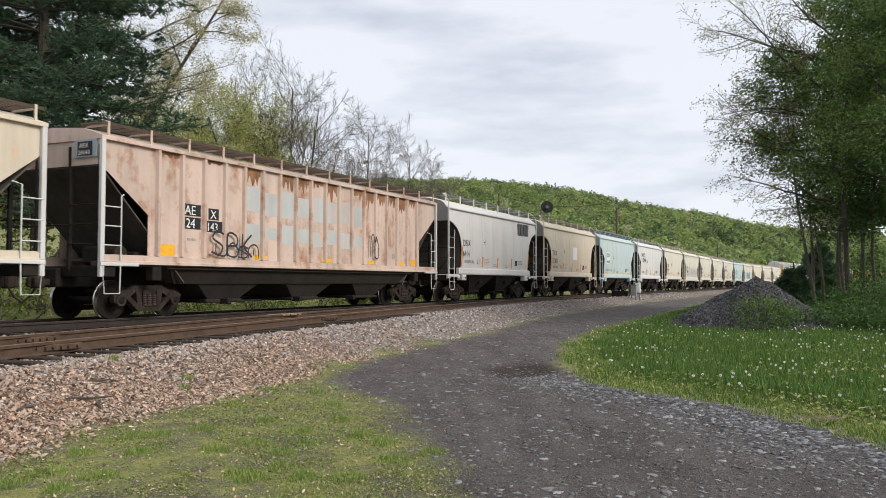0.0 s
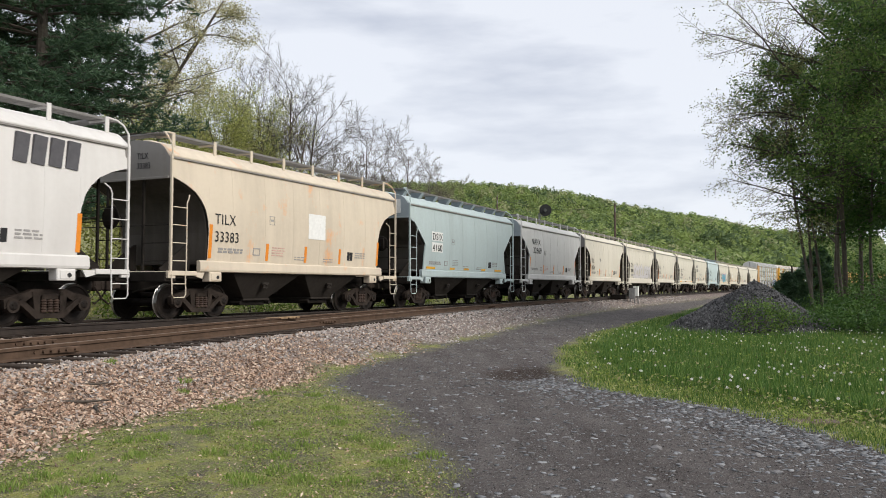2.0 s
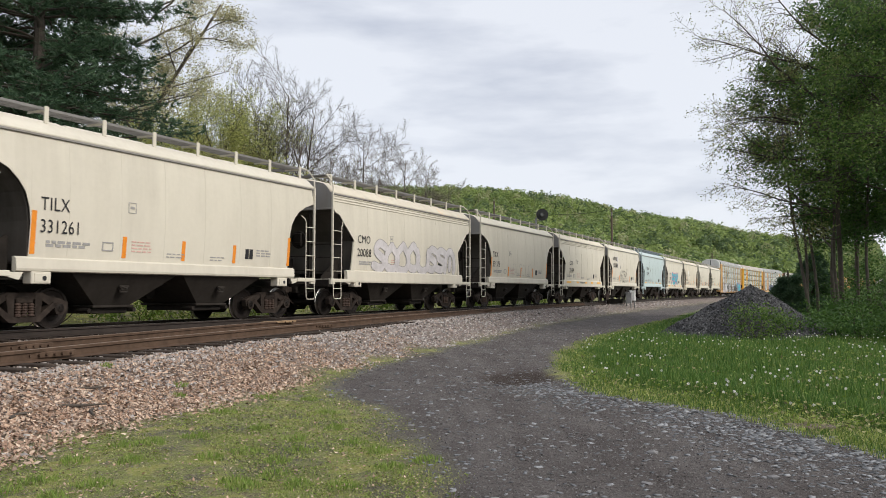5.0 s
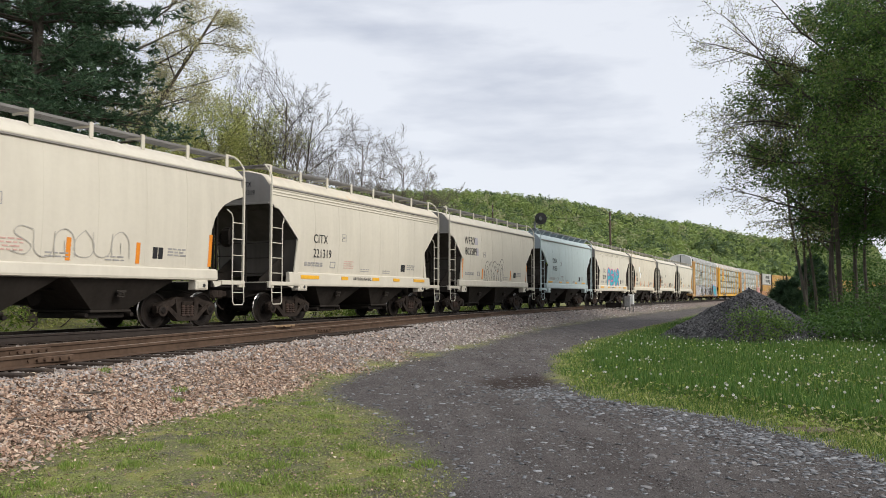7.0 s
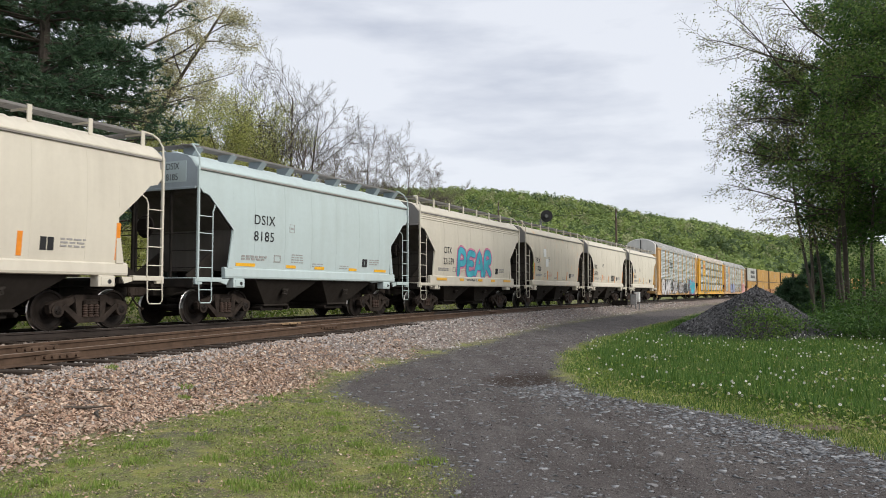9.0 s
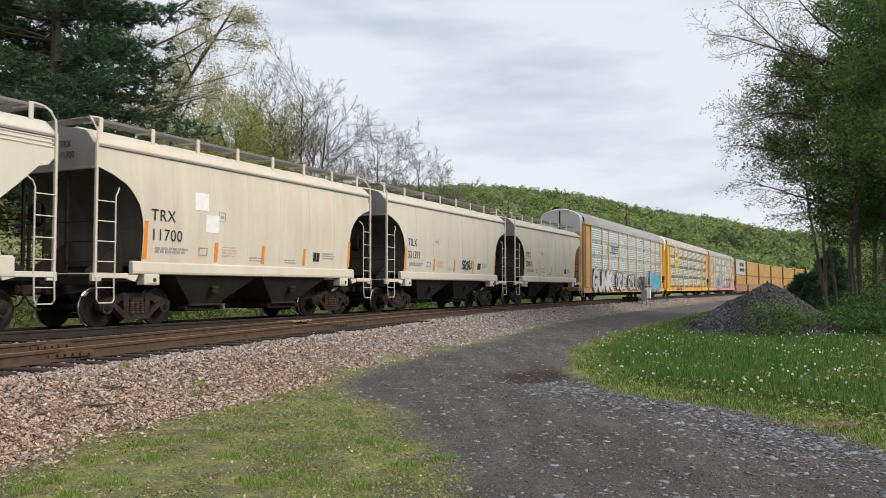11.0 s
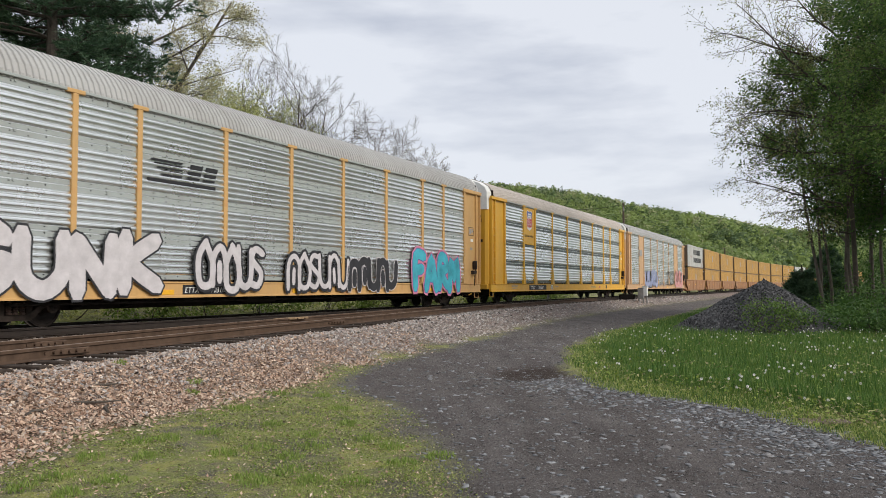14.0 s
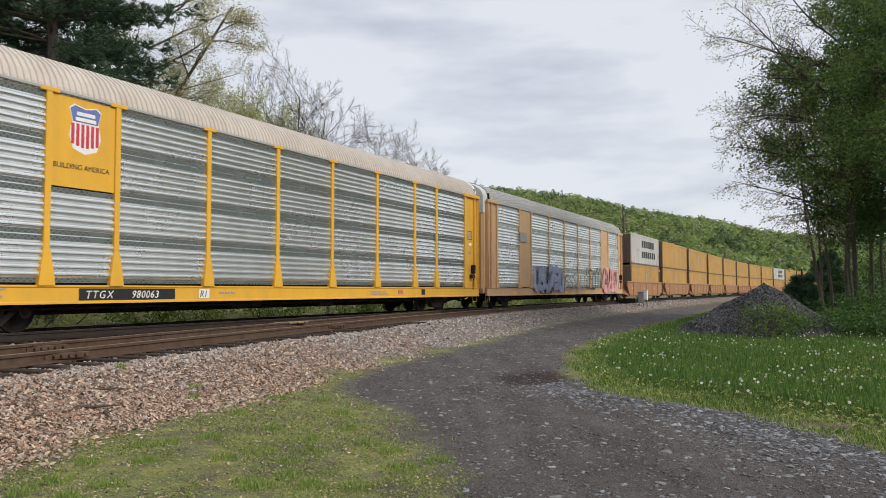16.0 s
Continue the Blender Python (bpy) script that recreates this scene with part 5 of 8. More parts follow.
def ribbed_walk(g):
    for y0, y1 in ((-1.5, -0.85), (0.85, 1.5)):
        for k in range(8):
            y = y0 + (y1 - y0) * k / 7
            g.box(-8.7, 8.7, y - 0.008, y + 0.008, 4.50, 4.53)
        for y in (y0 - 0.01, y1 + 0.01):
            g.box(-8.7, 8.7, y - 0.012, y + 0.012, 4.47, 4.54)
        for k in range(48):
            x = -8.6 + 17.2 * k / 47
            g.box(x - 0.008, x + 0.008, y0, y1, 4.502, 4.522)


def ribbed_skirt(g):
    """The continuous sloping side sheet below the sill that the bays hang from."""
    for sy in (1, -1):
        g.loft([[(-6.5, sy * 1.47, 1.30), (6.5, sy * 1.47, 1.30), (6.5, sy * 1.43, 1.30), (-6.5, sy * 1.43, 1.30)],
                [(-6.1, sy * 1.26, 0.84), (6.1, sy * 1.26, 0.84), (6.1, sy * 1.22, 0.84), (-6.1, sy * 1.22, 0.84)]], caps=True)


def ribbed_pipe(g):
    g.tube([(-6.6, -1.50, 1.22), (6.6, -1.50, 1.22)], 0.022, 6)
    for k in (-4.0, -0.6, 2.6):
        g.tube([(k, -1.28, 0.36), (k + 1.4, -1.28, 0.36)], 0.03, 6)
        g.box(k - 0.08, k + 0.08, -1.32, -1.0, 0.28, 0.44, 0.02)


def air_tank(g):
    """The brake tank and valve on the end platform."""
    g.tube([(-7.55, -0.95, 1.56), (-7.55, 0.0, 1.56)], 0.20, 12)
    g.box(-7.30, -7.05, -1.15, -0.85, 1.30, 1.62, 0.03)
    g.tube([(-7.6, -1.1, 1.40), (-6.9, -1.2, 1.44), (-6.6, -1.2, 1.30)], 0.025, 6)


def ribbed_walk_post(g):
    g.box(-0.03, 0.03, -1.535, -1.505, 4.18, 4.56)
    g.box(-0.02, 0.02, -1.52, -0.8, 4.45, 4.49)


def ribbed_hopper(label, paint, marks=None):
    c = thing("covered_hopper", label, "railcar", "covered hoppers of the train")
    part("body", mesh_of("ribbed_body", ribbed_body), paint, c)
    part("slope_sheet", mesh_of("ribbed_slope", ribbed_slope), SHADEGREY, c, "grimy sloping end sheets with shade in their dark colour")
    part("roof", mesh_of("ribbed_roof", ribbed_roof), paint, c)
    for k in range(18):
        part("rib", mesh_of("rib", rib), paint, c, "", pose(-6.95 + 13.9 * k / 17, 0, 0))
    for sy in (0, 180):
        part("side_sill", mesh_of("ribbed_sill", ribbed_sill), paint, c, "", pose(0, 0, 0, 0, 0, sy))
    for x in (-3.9, 0.0, 3.9):
        part("hopper_bay", mesh_of("ribbed_bay", ribbed_bay), BAY, c, "grimy bay with underbody shade in its colour", pose(x, 0, 0))
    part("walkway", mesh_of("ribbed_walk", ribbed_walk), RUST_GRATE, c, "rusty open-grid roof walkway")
    part("side_skirt", mesh_of("ribbed_skirt", ribbed_skirt), BAY, c, "grimy lower side sheets, sloping, darkened for shade")
    part("air_pipe", mesh_of("ribbed_pipe", ribbed_pipe), DARK, c)
    part("air_tank", mesh_of("air_tank", air_tank), TRUCK, c, "rusty brake tank on the end platform")
    for k in range(14):
        for turn in (0, 180):
            part("walkway_post", mesh_of("ribbed_walk_post", ribbed_walk_post), paint, c, "", pose(0, 0, 0, 0, 0, turn) @ pose(-8.5 + 17.0 * k / 13, 0, 0))
    for sg in (1, -1):
        pick = (lambda key, b: mesh_of(key, b)) if sg > 0 else mirrored
        part("end_sheet", pick("ribbed_end", ribbed_end), paint, c)
        part("end_frame", pick("ribbed_frame", ribbed_frame), DARK, c)
        part("corner_ladder", pick("ribbed_ladder", ribbed_ladder), OFFWHITE, c)
        part("coupler", mesh_of("coupler", coupler), TRUCK, c, "", pose(sg * 9.0, 0, 0, 0, 0, 0 if sg > 0 else 180))
        truck(c, sg * 6.75)
    for x, w, z in ((-2.9, 0.3, 1.66), (0.55, 0.3, 1.66), (3.5, 0.3, 1.66), (5.6, 0.3, 1.66), (6.7, 0.2, 1.78), (-6.68, 0.33, 1.82)):
        sign(c, "reflector", [(x - w, x + w, 1.53, z)], YELLOW_TAPE, y=-1.50)
    if marks:
        sign(c, "number_panel", [(-6.05, -5.42, 2.25, 2.55)], BLACK, y=-1.50)
        sign(c, "number_panel", [(-6.05, -5.42, 2.59, 2.89)], BLACK, y=-1.50)
        sign(c, "number_panel", [(-5.23, -4.58, 2.21, 2.51)], BLACK, y=-1.50)
        sign(c, "number_panel", [(-5.12, -4.72, 2.54, 2.84)], BLACK, y=-1.50)
        letter(c, "AE", -6.02, 2.615, 0.34, LETTER_WHITE, -1.522)
        letter(c, "24", -5.98, 2.28, 0.34, LETTER_WHITE, -1.522)
        letter(c, "X", -5.06, 2.57, 0.33, LETTER_WHITE, -1.522)
        letter(c, "143", -5.22, 2.24, 0.31, LETTER_WHITE, -1.522)
        plate = part("end_plate", Geo().box(-8.75, -8.70, -1.42, -0.72, 3.72, 4.12), ICE_GREY, c)
        part("plate_panel", Geo().box(-8.76, -8.75, -1.30, -0.84, 3.76, 4.08), BLACK, c)
        letter(c, "AEX", 0, 3.94, 0.15, LETTER_WHITE, end=-8.765, y=-0.90)
        letter(c, "24143", 0, 3.78, 0.15, LETTER_WHITE, end=-8.765, y=-0.86)
        graffiti(c, -5.15, -3.35, 1.55, 2.25, "SPK", None, SPRAY_BLACK, 5, y=-1.59, thick=0.06)
        graffiti(c, -5.0, -3.2, 1.52, 1.95, 4, None, SPRAY_BLACK, 6, y=-1.592, thick=0.045)
        graffiti(c, 3.2, 3.75, 1.7, 2.7, 2, None, SPRAY_BLACK, 9, y=-1.59, thick=0.05)
        for k in range(4, 12):
            x = -6.95 + 13.9 * k / 17
            sign(c, "faded_patch", [(x + 0.09, x + 0.73, 2.82 + 0.08 * (k % 3 == 1), 3.60 - 0.10 * (k % 2))], FADED, y=-1.50, lift=0.004)
            sign(c, "faded_patch", [(x + 0.09, x + 0.73, 2.02 + 0.10 * (k % 2), 2.60 - 0.06 * (k % 3))], FADED, y=-1.50, lift=0.004)
        rr = random.Random(77)
        for k in range(0, 17):
            a, b = -6.95 + 13.9 * k / 17 + 0.085, -6.95 + 13.9 * (k + 1) / 17 - 0.085
            if rr.random() < 0.15:
                continue
            deep = rr.uniform(0.2, 0.75) * (0.5 if k < 3 else 1.0)
            n = 9
            low = [(a + (b - a) * j / n, 4.12 - deep * rr.uniform(0.35, 1.0) * (1.0 if j % 3 else 0.6)) for j in range(n + 1)]
            part("rust_stain", Geo().plate([(a, 4.13)] + low + [(b, 4.13)], -1.506, -1.499), STAIN, c, "dark running rust")
        sign(c, "small_print", lines(-5.9, 1.95, 1, 0.3, 0.06, 3) + lines(-4.0, 1.85, 3, 0.35, 0.05, 4) + lines(5.0, 1.85, 2, 0.35, 0.1, 4), GREY_INK, y=-1.50)
    return c


# ---- auto racks ----
RACK_Y = 1.50


def rack_panel_profile(z0, z1, bands):
    """Points (off, z) up a side panel: corrugated bands between flat perforated ones."""
    out = []
    h = (z1 - z0) / bands
    for b in range(bands):
        a = z0 + h * b
        out += [(0.0, a + 0.01), (0.0, a + 0.10)]
        n = 5
        step = (h - 0.26) / n
        for k in range(n):
            t = a + 0.12 + step * k
            out += [(0.056 * math.cos(radians(q)), t + step * (0.47 + 0.43 * math.sin(radians(q)))) for q in (-90, -62, -36, -12, 12, 36, 62, 90)]
        out += [(0.0, a + h - 0.13), (0.0, a + h - 0.01)]
    return out


def rack_panel(wide, z0=1.04, z1=5.05, bands=4):
    def build(g):
        p = rack_panel_profile(z0, z1, bands)
        w = wide / 2 - 0.005
        g.loft([[(x, -RACK_Y - o, z) for o, z in p] + [(x, -RACK_Y + 0.04, p[-1][1]), (x, -RACK_Y + 0.04, p[0][1])] for x in (-w, w)], caps=True)
    return mesh_of("rack_panel_%.2f_%d_%.1f" % (wide, bands, z0), build)


def panel_bands(wide, h):
    """The darker flat strip over the joint of two sheets, with the clip at its middle."""
    def build(g):
        w = wide / 2 - 0.02
        g.box(-w, w, -RACK_Y - 0.010, -RACK_Y + 0.0, h - 0.125, h + 0.115 if h < 0.99 else h - 0.012)
        g.box(-w, w, -RACK_Y - 0.009, -RACK_Y + 0.0, 0.012, 0.115)
        g.box(-0.03, 0.03, -RACK_Y - 0.035, -RACK_Y, h - 0.05, h - 0.005)
    return mesh_of("panel_bands_%.2f_%.3f" % (wide, h), build)


def panel_holes(wide, z0=1.04, z1=5.05, bands=4, pitch=0.075):
    def build(g):
        h = (z1 - z0) / bands
        for b in range(bands):
            for zc in (z0 + h * b + 0.065, z0 + h * b + h - 0.07):
                n = int(wide / pitch)
                for k in range(n):
                    x = -wide / 2 + 0.06 + pitch * k
                    if (k // 5) % 4 == 3 and pitch < 0.1:
                        continue
                    dz = 0.022 if k % 2 else -0.022
                    g.box(x - 0.016, x + 0.016, -RACK_Y - 0.013, -RACK_Y - 0.008, zc + dz - 0.014, zc + dz + 0.014)
    return mesh_of("panel_holes_%.2f_%d_%.1f_%.2f" % (wide, bands, z0, pitch), build)


def rack_post(g):
    """A side post with its cap and splayed foot."""
    g.box(-0.075, 0.075, -RACK_Y - 0.075, -RACK_Y + 0.03, 1.0, 5.10, 0.012)
    g.box(-0.24, 0.24, -RACK_Y - 0.085, -RACK_Y + 0.02, 5.06, 5.15, 0.01)
    g.loft([[(-0.20, -RACK_Y - 0.10, 0.99), (0.20, -RACK_Y - 0.10, 0.99), (0.20, -RACK_Y, 0.99), (-0.20, -RACK_Y, 0.99)],
            [(-0.17, -RACK_Y - 0.10, 1.22), (0.17, -RACK_Y - 0.10, 1.22), (0.17, -RACK_Y, 1.22), (-0.17, -RACK_Y, 1.22)],
            [(-0.078, -RACK_Y - 0.08, 1.75), (0.078, -RACK_Y - 0.08, 1.75), (0.078, -RACK_Y, 1.75), (-0.078, -RACK_Y, 1.75)]], caps=True)


def rack_sill(left, right):
    def build(g):
        g.plate([(-1.45, 0.60), (-1.56, 0.60), (-1.56, 0.64), (-1.535, 0.66), (-1.535, 0.94), (-1.56, 0.96), (-1.56, 1.0), (-1.45, 1.0)], -left - 0.05, right + 0.05, axis=0)
    return mesh_of("rack_sill_%.2f_%.2f" % (left, right), build)


def rack_floor(g):
    g.box(-12.8, 12.8, -1.45, 1.45, 0.86, 0.96)
    g.box(-12.9, 12.9, -0.35, 0.35, 0.34, 0.88, 0.03)
    for k in range(18):
        x = -12.7 + 25.4 * k / 17
        g.plate([(-1.42, 0.88), (-1.42, 0.58), (-0.35, 0.36), (0.35, 0.36), (1.42, 0.58), (1.42, 0.88)], x - 0.06, x + 0.06, axis=0)
    g.tube([(-10.5, -1.2, 0.5), (10.5, -1.2, 0.5)], 0.03, 6)
    g.box(-3.0, -1.6, -1.2, -0.5, 0.42, 0.70, 0.05)
    g.tube([(1.4, -1.0, 0.55), (2.2, -1.0, 0.55)], 0.2, 12)


def rack_deck(g):
    g.box(-12.6, 12.6, -1.40, 1.40, 0.0, 0.06)


# Near-black sheet behind the side panels; its colour holds the interior's shade.
def rack_inner_sheet(g):
    g.box(-12.6, 12.6, -1.44, -1.41, 1.0, 5.0)


RACK_ROOF = [(-1.56, 5.08), (-1.57, 5.20), (-1.50, 5.42), (-1.32, 5.68), (-1.0, 5.91), (-0.5, 6.08), (0, 6.13)]


def rack_roof(left, right):
    def build(g):
        half = RACK_ROOF + [(-a, b) for a, b in reversed(RACK_ROOF[:-1])]
        rings = []
        x0, run = 0.30 - left, left + right - 0.6
        for k in range(4 * 170 + 1):
            x = x0 + run * (k // 4 + (0.0, 0.50, 0.62, 0.90)[k % 4]) / 170.0
            d = (0.0, 0.0, 0.032, 0.032)[k % 4]
            rings.append([(min(x, right - 0.3), y * (1 - d * 0.5), z - d) for y, z in half])
        g.loft(rings, closed=False)
        g.loft([[(x, y * 0.96, z - 0.07) for y, z in half] for x in (x0, x0 + run)], closed=False)
    return mesh_of("rack_roof_%.2f_%.2f" % (left, right), build)


def rack_roof_rail(left, right):
    def build(g):
        for sy in (1, -1):
            g.box(0.1 - left, right - 0.1, sy * 1.545 - 0.035, sy * 1.545 + 0.035, 5.085, 5.15, 0.01)
    return mesh_of("rack_roof_rail_%.2f_%.2f" % (left, right), build)


def rack_end(g):
    """The flat end doors below the painted cap; the parts of an end are made for a corner at x = 0."""
    for sy in (1, -1):
        g.loft([[(x, sy * y, z) for x, y in ((-0.10, 1.44), (0.06, 1.40), (0.14, 1.26), (0.16, 0.03), (0.08, 0.03), (-0.02, 1.30))] for z in (0.98, 4.56)], caps=True)


def rack_end_cap(g):
    half = [(-1.44, 4.56)] + RACK_ROOF + [(-a, b) for a, b in reversed(RACK_ROOF[:-1])] + [(1.44, 4.56)]
    g.loft([[(x, max(-1.44, min(1.44, y)) * k, 4.56 + (z - 4.56) * k) for y, z in half] for x, k in ((-0.28, 0.985), (0.04, 0.985), (0.16, 0.955))], caps=True)
    g.tube([(0.12, -0.75, 5.70), (0.20, -0.62, 5.98), (0.20, 0.62, 5.98), (0.12, 0.75, 5.70)], 0.03, 6)


def rack_end_column(wide):
    """The plain steel bay beside the end doors, with its frame."""
    def build(g):
        w = wide
        g.box(-w, -0.42, -RACK_Y - 0.005, -RACK_Y + 0.05, 1.0, 5.10)
        g.box(-w - 0.08, -w + 0.08, -RACK_Y - 0.085, -RACK_Y + 0.03, 0.98, 5.10, 0.012)
        g.box(-0.50, -0.40, -RACK_Y - 0.085, -RACK_Y + 0.03, 0.98, 5.10, 0.012)
        g.box(-0.10, 0.0, -RACK_Y - 0.05, -RACK_Y + 0.12, 0.98, 5.08, 0.012)
        g.box(-w - 0.2, 0.06, -RACK_Y - 0.12, -RACK_Y + 0.02, 5.04, 5.20, 0.02)
        g.loft([[(-w - 0.17, -1.60, 0.99), (-w + 0.15, -1.60, 0.99), (-w + 0.15, -1.5, 0.99), (-w - 0.17, -1.5, 0.99)],
                [(-w - 0.08, -1.585, 1.7), (-w + 0.08, -1.585, 1.7), (-w + 0.08, -1.5, 1.7), (-w - 0.08, -1.5, 1.7)]], caps=True)
    return "rack_end_column_%.2f" % wide, build


def rack_recess(g):
    """A dark block painting in the shade between the roof's last sheet and the end cap."""
    g.box(-0.36, -0.29, -1.50, 1.50, 4.9, 5.50)


def rack_pillar(g):
    """The plate behind the corner ladder."""
    g.box(-0.42, -0.10, -RACK_Y - 0.002, -RACK_Y + 0.06, 1.0, 5.04)


def rack_ladder(g):
    y = -RACK_Y - 0.07
    for x in (-0.43, -0.03):
        g.box(x - 0.022, x + 0.022, y - 0.02, y + 0.04, 0.95, 5.0, 0.006)
    for k in range(11):
        g.tube([(-0.43, y - 0.01, 1.10 + 0.37 * k), (-0.03, y - 0.01, 1.10 + 0.37 * k)], 0.013, 6)


def rack_under(g):
    g.box(-0.30, 0.20, -1.40, 1.40, 0.72, 0.98, 0.03)
    g.tube([(0.02, -1.42, 0.80), (0.02, -1.45, 0.36), (-0.42, -1.45, 0.36), (-0.42, -1.42, 0.80)], 0.018, 6)
    g.tube([(-0.2, -0.5, 0.7), (0.2, -0.55, 0.5), (0.36, -0.5, 0.45)], 0.03, 6)


def rack_crank(g):
    """The hand-brake housing and its chain at the end bay."""
    g.box(-0.95, -0.62, -RACK_Y - 0.16, -RACK_Y, 1.42, 1.58, 0.02)
    g.box(-0.80, -0.68, -RACK_Y - 0.22, -RACK_Y, 1.62, 2.02, 0.04)
    g.tube([(-0.74, -RACK_Y - 0.14, 1.62), (-0.80, -RACK_Y - 0.12, 1.2), (-0.74, -RACK_Y - 0.10, 0.9)], 0.02, 5)


def print_frame(g):
    for a, b, c, d in ((-1.20, -0.66, 3.15, 3.175), (-1.20, -0.66, 3.505, 3.53), (-1.20, -1.18, 3.175, 3.505), (-0.68, -0.66, 3.175, 3.505)):
        g.box(a, b, -RACK_Y - 0.012, -RACK_Y - 0.003, c, d)


RACK_POSTS = (-12.30, -9.21, -7.38, -4.35, -1.40, 1.50, 4.40, 7.32, 9.25, 12.35)


def auto_rack(label, paint, panel_mat, roof_mat, marks, number, emblem=False, corner=(13.55, 13.55), bays=(1.2, 1.2), plates=False):
    c = thing("auto_rack", label, "railcar", "auto racks of the train")
    part("side_sill", rack_sill(*corner), paint, c)
    part("side_sill", rack_sill(corner[1], corner[0]), paint, c, "", FLIP)
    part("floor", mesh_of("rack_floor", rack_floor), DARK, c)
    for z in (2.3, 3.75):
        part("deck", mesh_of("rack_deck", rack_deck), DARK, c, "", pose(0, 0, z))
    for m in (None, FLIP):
        part("lining", mesh_of("rack_inner_sheet", rack_inner_sheet), DARK, c, "", m)
    part("roof", rack_roof(*corner), roof_mat, c, "corrugated curved steel roof")
    part("roof_rail", rack_roof_rail(*corner), GALV_MID, c)
    posts = (bays[0] - corner[0],) + RACK_POSTS[1:-1] + (corner[1] - bays[1],)
    for i, (a, b) in enumerate(zip(posts, posts[1:])):
        w = b - a
        if plates and i in (1, 7):
            part("plain_plate", Geo().box(a + 0.06, b - 0.06, -RACK_Y - 0.03, -RACK_Y + 0.03, 1.04, 5.06, 0.01), paint, c, "plain faded brown plate")
            continue
        z0, z1, bands = (1.04, 3.08, 2) if (emblem and i == 1) else (1.04, 5.05, 4)
        p = part("side_panel", rack_panel(w, z0, z1, bands), panel_mat, c, "", pose((a + b) / 2, 0, 0))
        h = (z1 - z0) / bands
        for q in range(bands):
            part("flat_strip", panel_bands(w, h), GALV_DARK if emblem else GALV_MID, p, "", pose(0, 0, z0 + h * q))
        if emblem:
            tagged(part("vent_hole", panel_holes(w, z0, z1, bands), BLACK, p), kind="stuff")
        else:
            tagged(part("bolt", panel_holes(w, z0, z1, bands, 0.42), BLACK, p), kind="stuff")
        back = part("side_panel", rack_panel(w), panel_mat, c, "", FLIP @ pose((a + b) / 2, 0, 0))
    for x in RACK_POSTS[1:-1]:
        part("post", mesh_of("rack_post", rack_post), paint, c, "", pose(x, 0, 0))
        part("post", mesh_of("rack_post", rack_post), paint, c, "", FLIP @ pose(x, 0, 0))
    for sg in (1, -1):
        pick = (lambda key, b: mesh_of(key, b)) if sg > 0 else mirrored
        at = pose(sg * corner[sg > 0], 0, 0)
        part("end_door", pick("rack_end", rack_end), paint, c, "", at)
        part("end_cap", pick("rack_end_cap", rack_end_cap), PALE if emblem else OFFWHITE, c, "white-painted end cap", at)
        part("end_bay", pick(*rack_end_column(bays[sg > 0])), paint, c, "", at)
        part("corner_plate", pick("rack_pillar", rack_pillar), paint, c, "", at)
        part("recess", pick("rack_recess", rack_recess), DARK, c, "dark block for the shade in the corner gap", at)
        part("ladder", pick("rack_ladder", rack_ladder), paint, c, "", at)
        part("buffer_beam", pick("rack_under", rack_under), paint, c, "", at)
        if not emblem:
            part("seam", Geo().box(sg * 0.165 - 0.012, sg * 0.165 + 0.012, -0.05, 0.05, 4.6, 5.98), BLACK, c, "dark seam between the door halves", at)
        else:
            part("slot", Geo().box(sg * 0.158 - 0.008, sg * 0.158 + 0.008, -1.15, -0.12, 2.98, 3.12), DARK, c, "dark slot in the end door", at)
        if sg > 0:
            part("hand_brake", mesh_of("rack_crank", rack_crank), TRUCK, c, "rusty hand brake housing", at)
            part("print_frame", mesh_of("print_frame", print_frame), BLACK, c, "", at)
            tagged(part("small_print", Geo().box(-1.12, -0.90, -RACK_Y - 0.010, -RACK_Y - 0.003, 3.22, 3.46).box(-0.86, -0.72, -RACK_Y - 0.010, -RACK_Y - 0.003, 3.30, 3.46).box(-1.02, -0.78, -RACK_Y - 0.010, -RACK_Y - 0.003, 2.5, 2.62), GREY_INK, c, "", at), kind="stuff")
            tagged(part("small_print", Geo().box(-0.98, -0.70, -RACK_Y - 0.010, -RACK_Y - 0.003, 2.88, 3.0), PALE, c, "white sticker", at), kind="stuff")
        part("coupler", mesh_of("coupler", coupler), TRUCK, c, "", pose(sg * 13.92, 0, 0, 0, 0, 0 if sg > 0 else 180) @ Matrix.Diagonal((2.2, 1, 1, 1)))
        truck(c, sg * 10.2)
    if emblem:
        part("emblem_panel", Geo().box(-9.14, -7.45, -1.525, -1.47, 3.10, 5.05), paint, c, "yellow sign panel")
        shield = [(-0.40, 0.42), (-0.28, 0.50), (0.0, 0.44), (0.28, 0.50), (0.40, 0.42), (0.33, 0.15), (0.40, -0.15), (0.30, -0.42), (0.0, -0.52), (-0.30, -0.42), (-0.40, -0.15), (-0.33, 0.15)]
        cx, cz = -8.27, 4.40
        part("emblem", Geo().plate([(cx + a * 1.06, cz + b * 1.06) for a, b in shield], -1.529, -1.524), LETTER_WHITE, c, "white-edged shield emblem")
        part("emblem", Geo().plate([(cx + a, cz + b) for a, b in shield[:6] + shield[11:]], -1.538, -1.528), SPRAY_NAVY, c, "blue top of the shield")
        for k in range(6):
            x0 = cx - 0.37 + 0.13 * k
            part("emblem", Geo().box(x0, x0 + 0.078, -1.536, -1.528, cz - 0.42 + 0.03 * abs(k - 2.5), cz + 0.11), EMBLEM_RED, c, "red stripe of the shield")
        sign(c, "emblem_bars", [(cx - 0.24, cx + 0.24, cz + 0.29, cz + 0.37), (cx - 0.27, cx + 0.27, cz + 0.17, cz + 0.25)], LETTER_WHITE, y=-1.534)
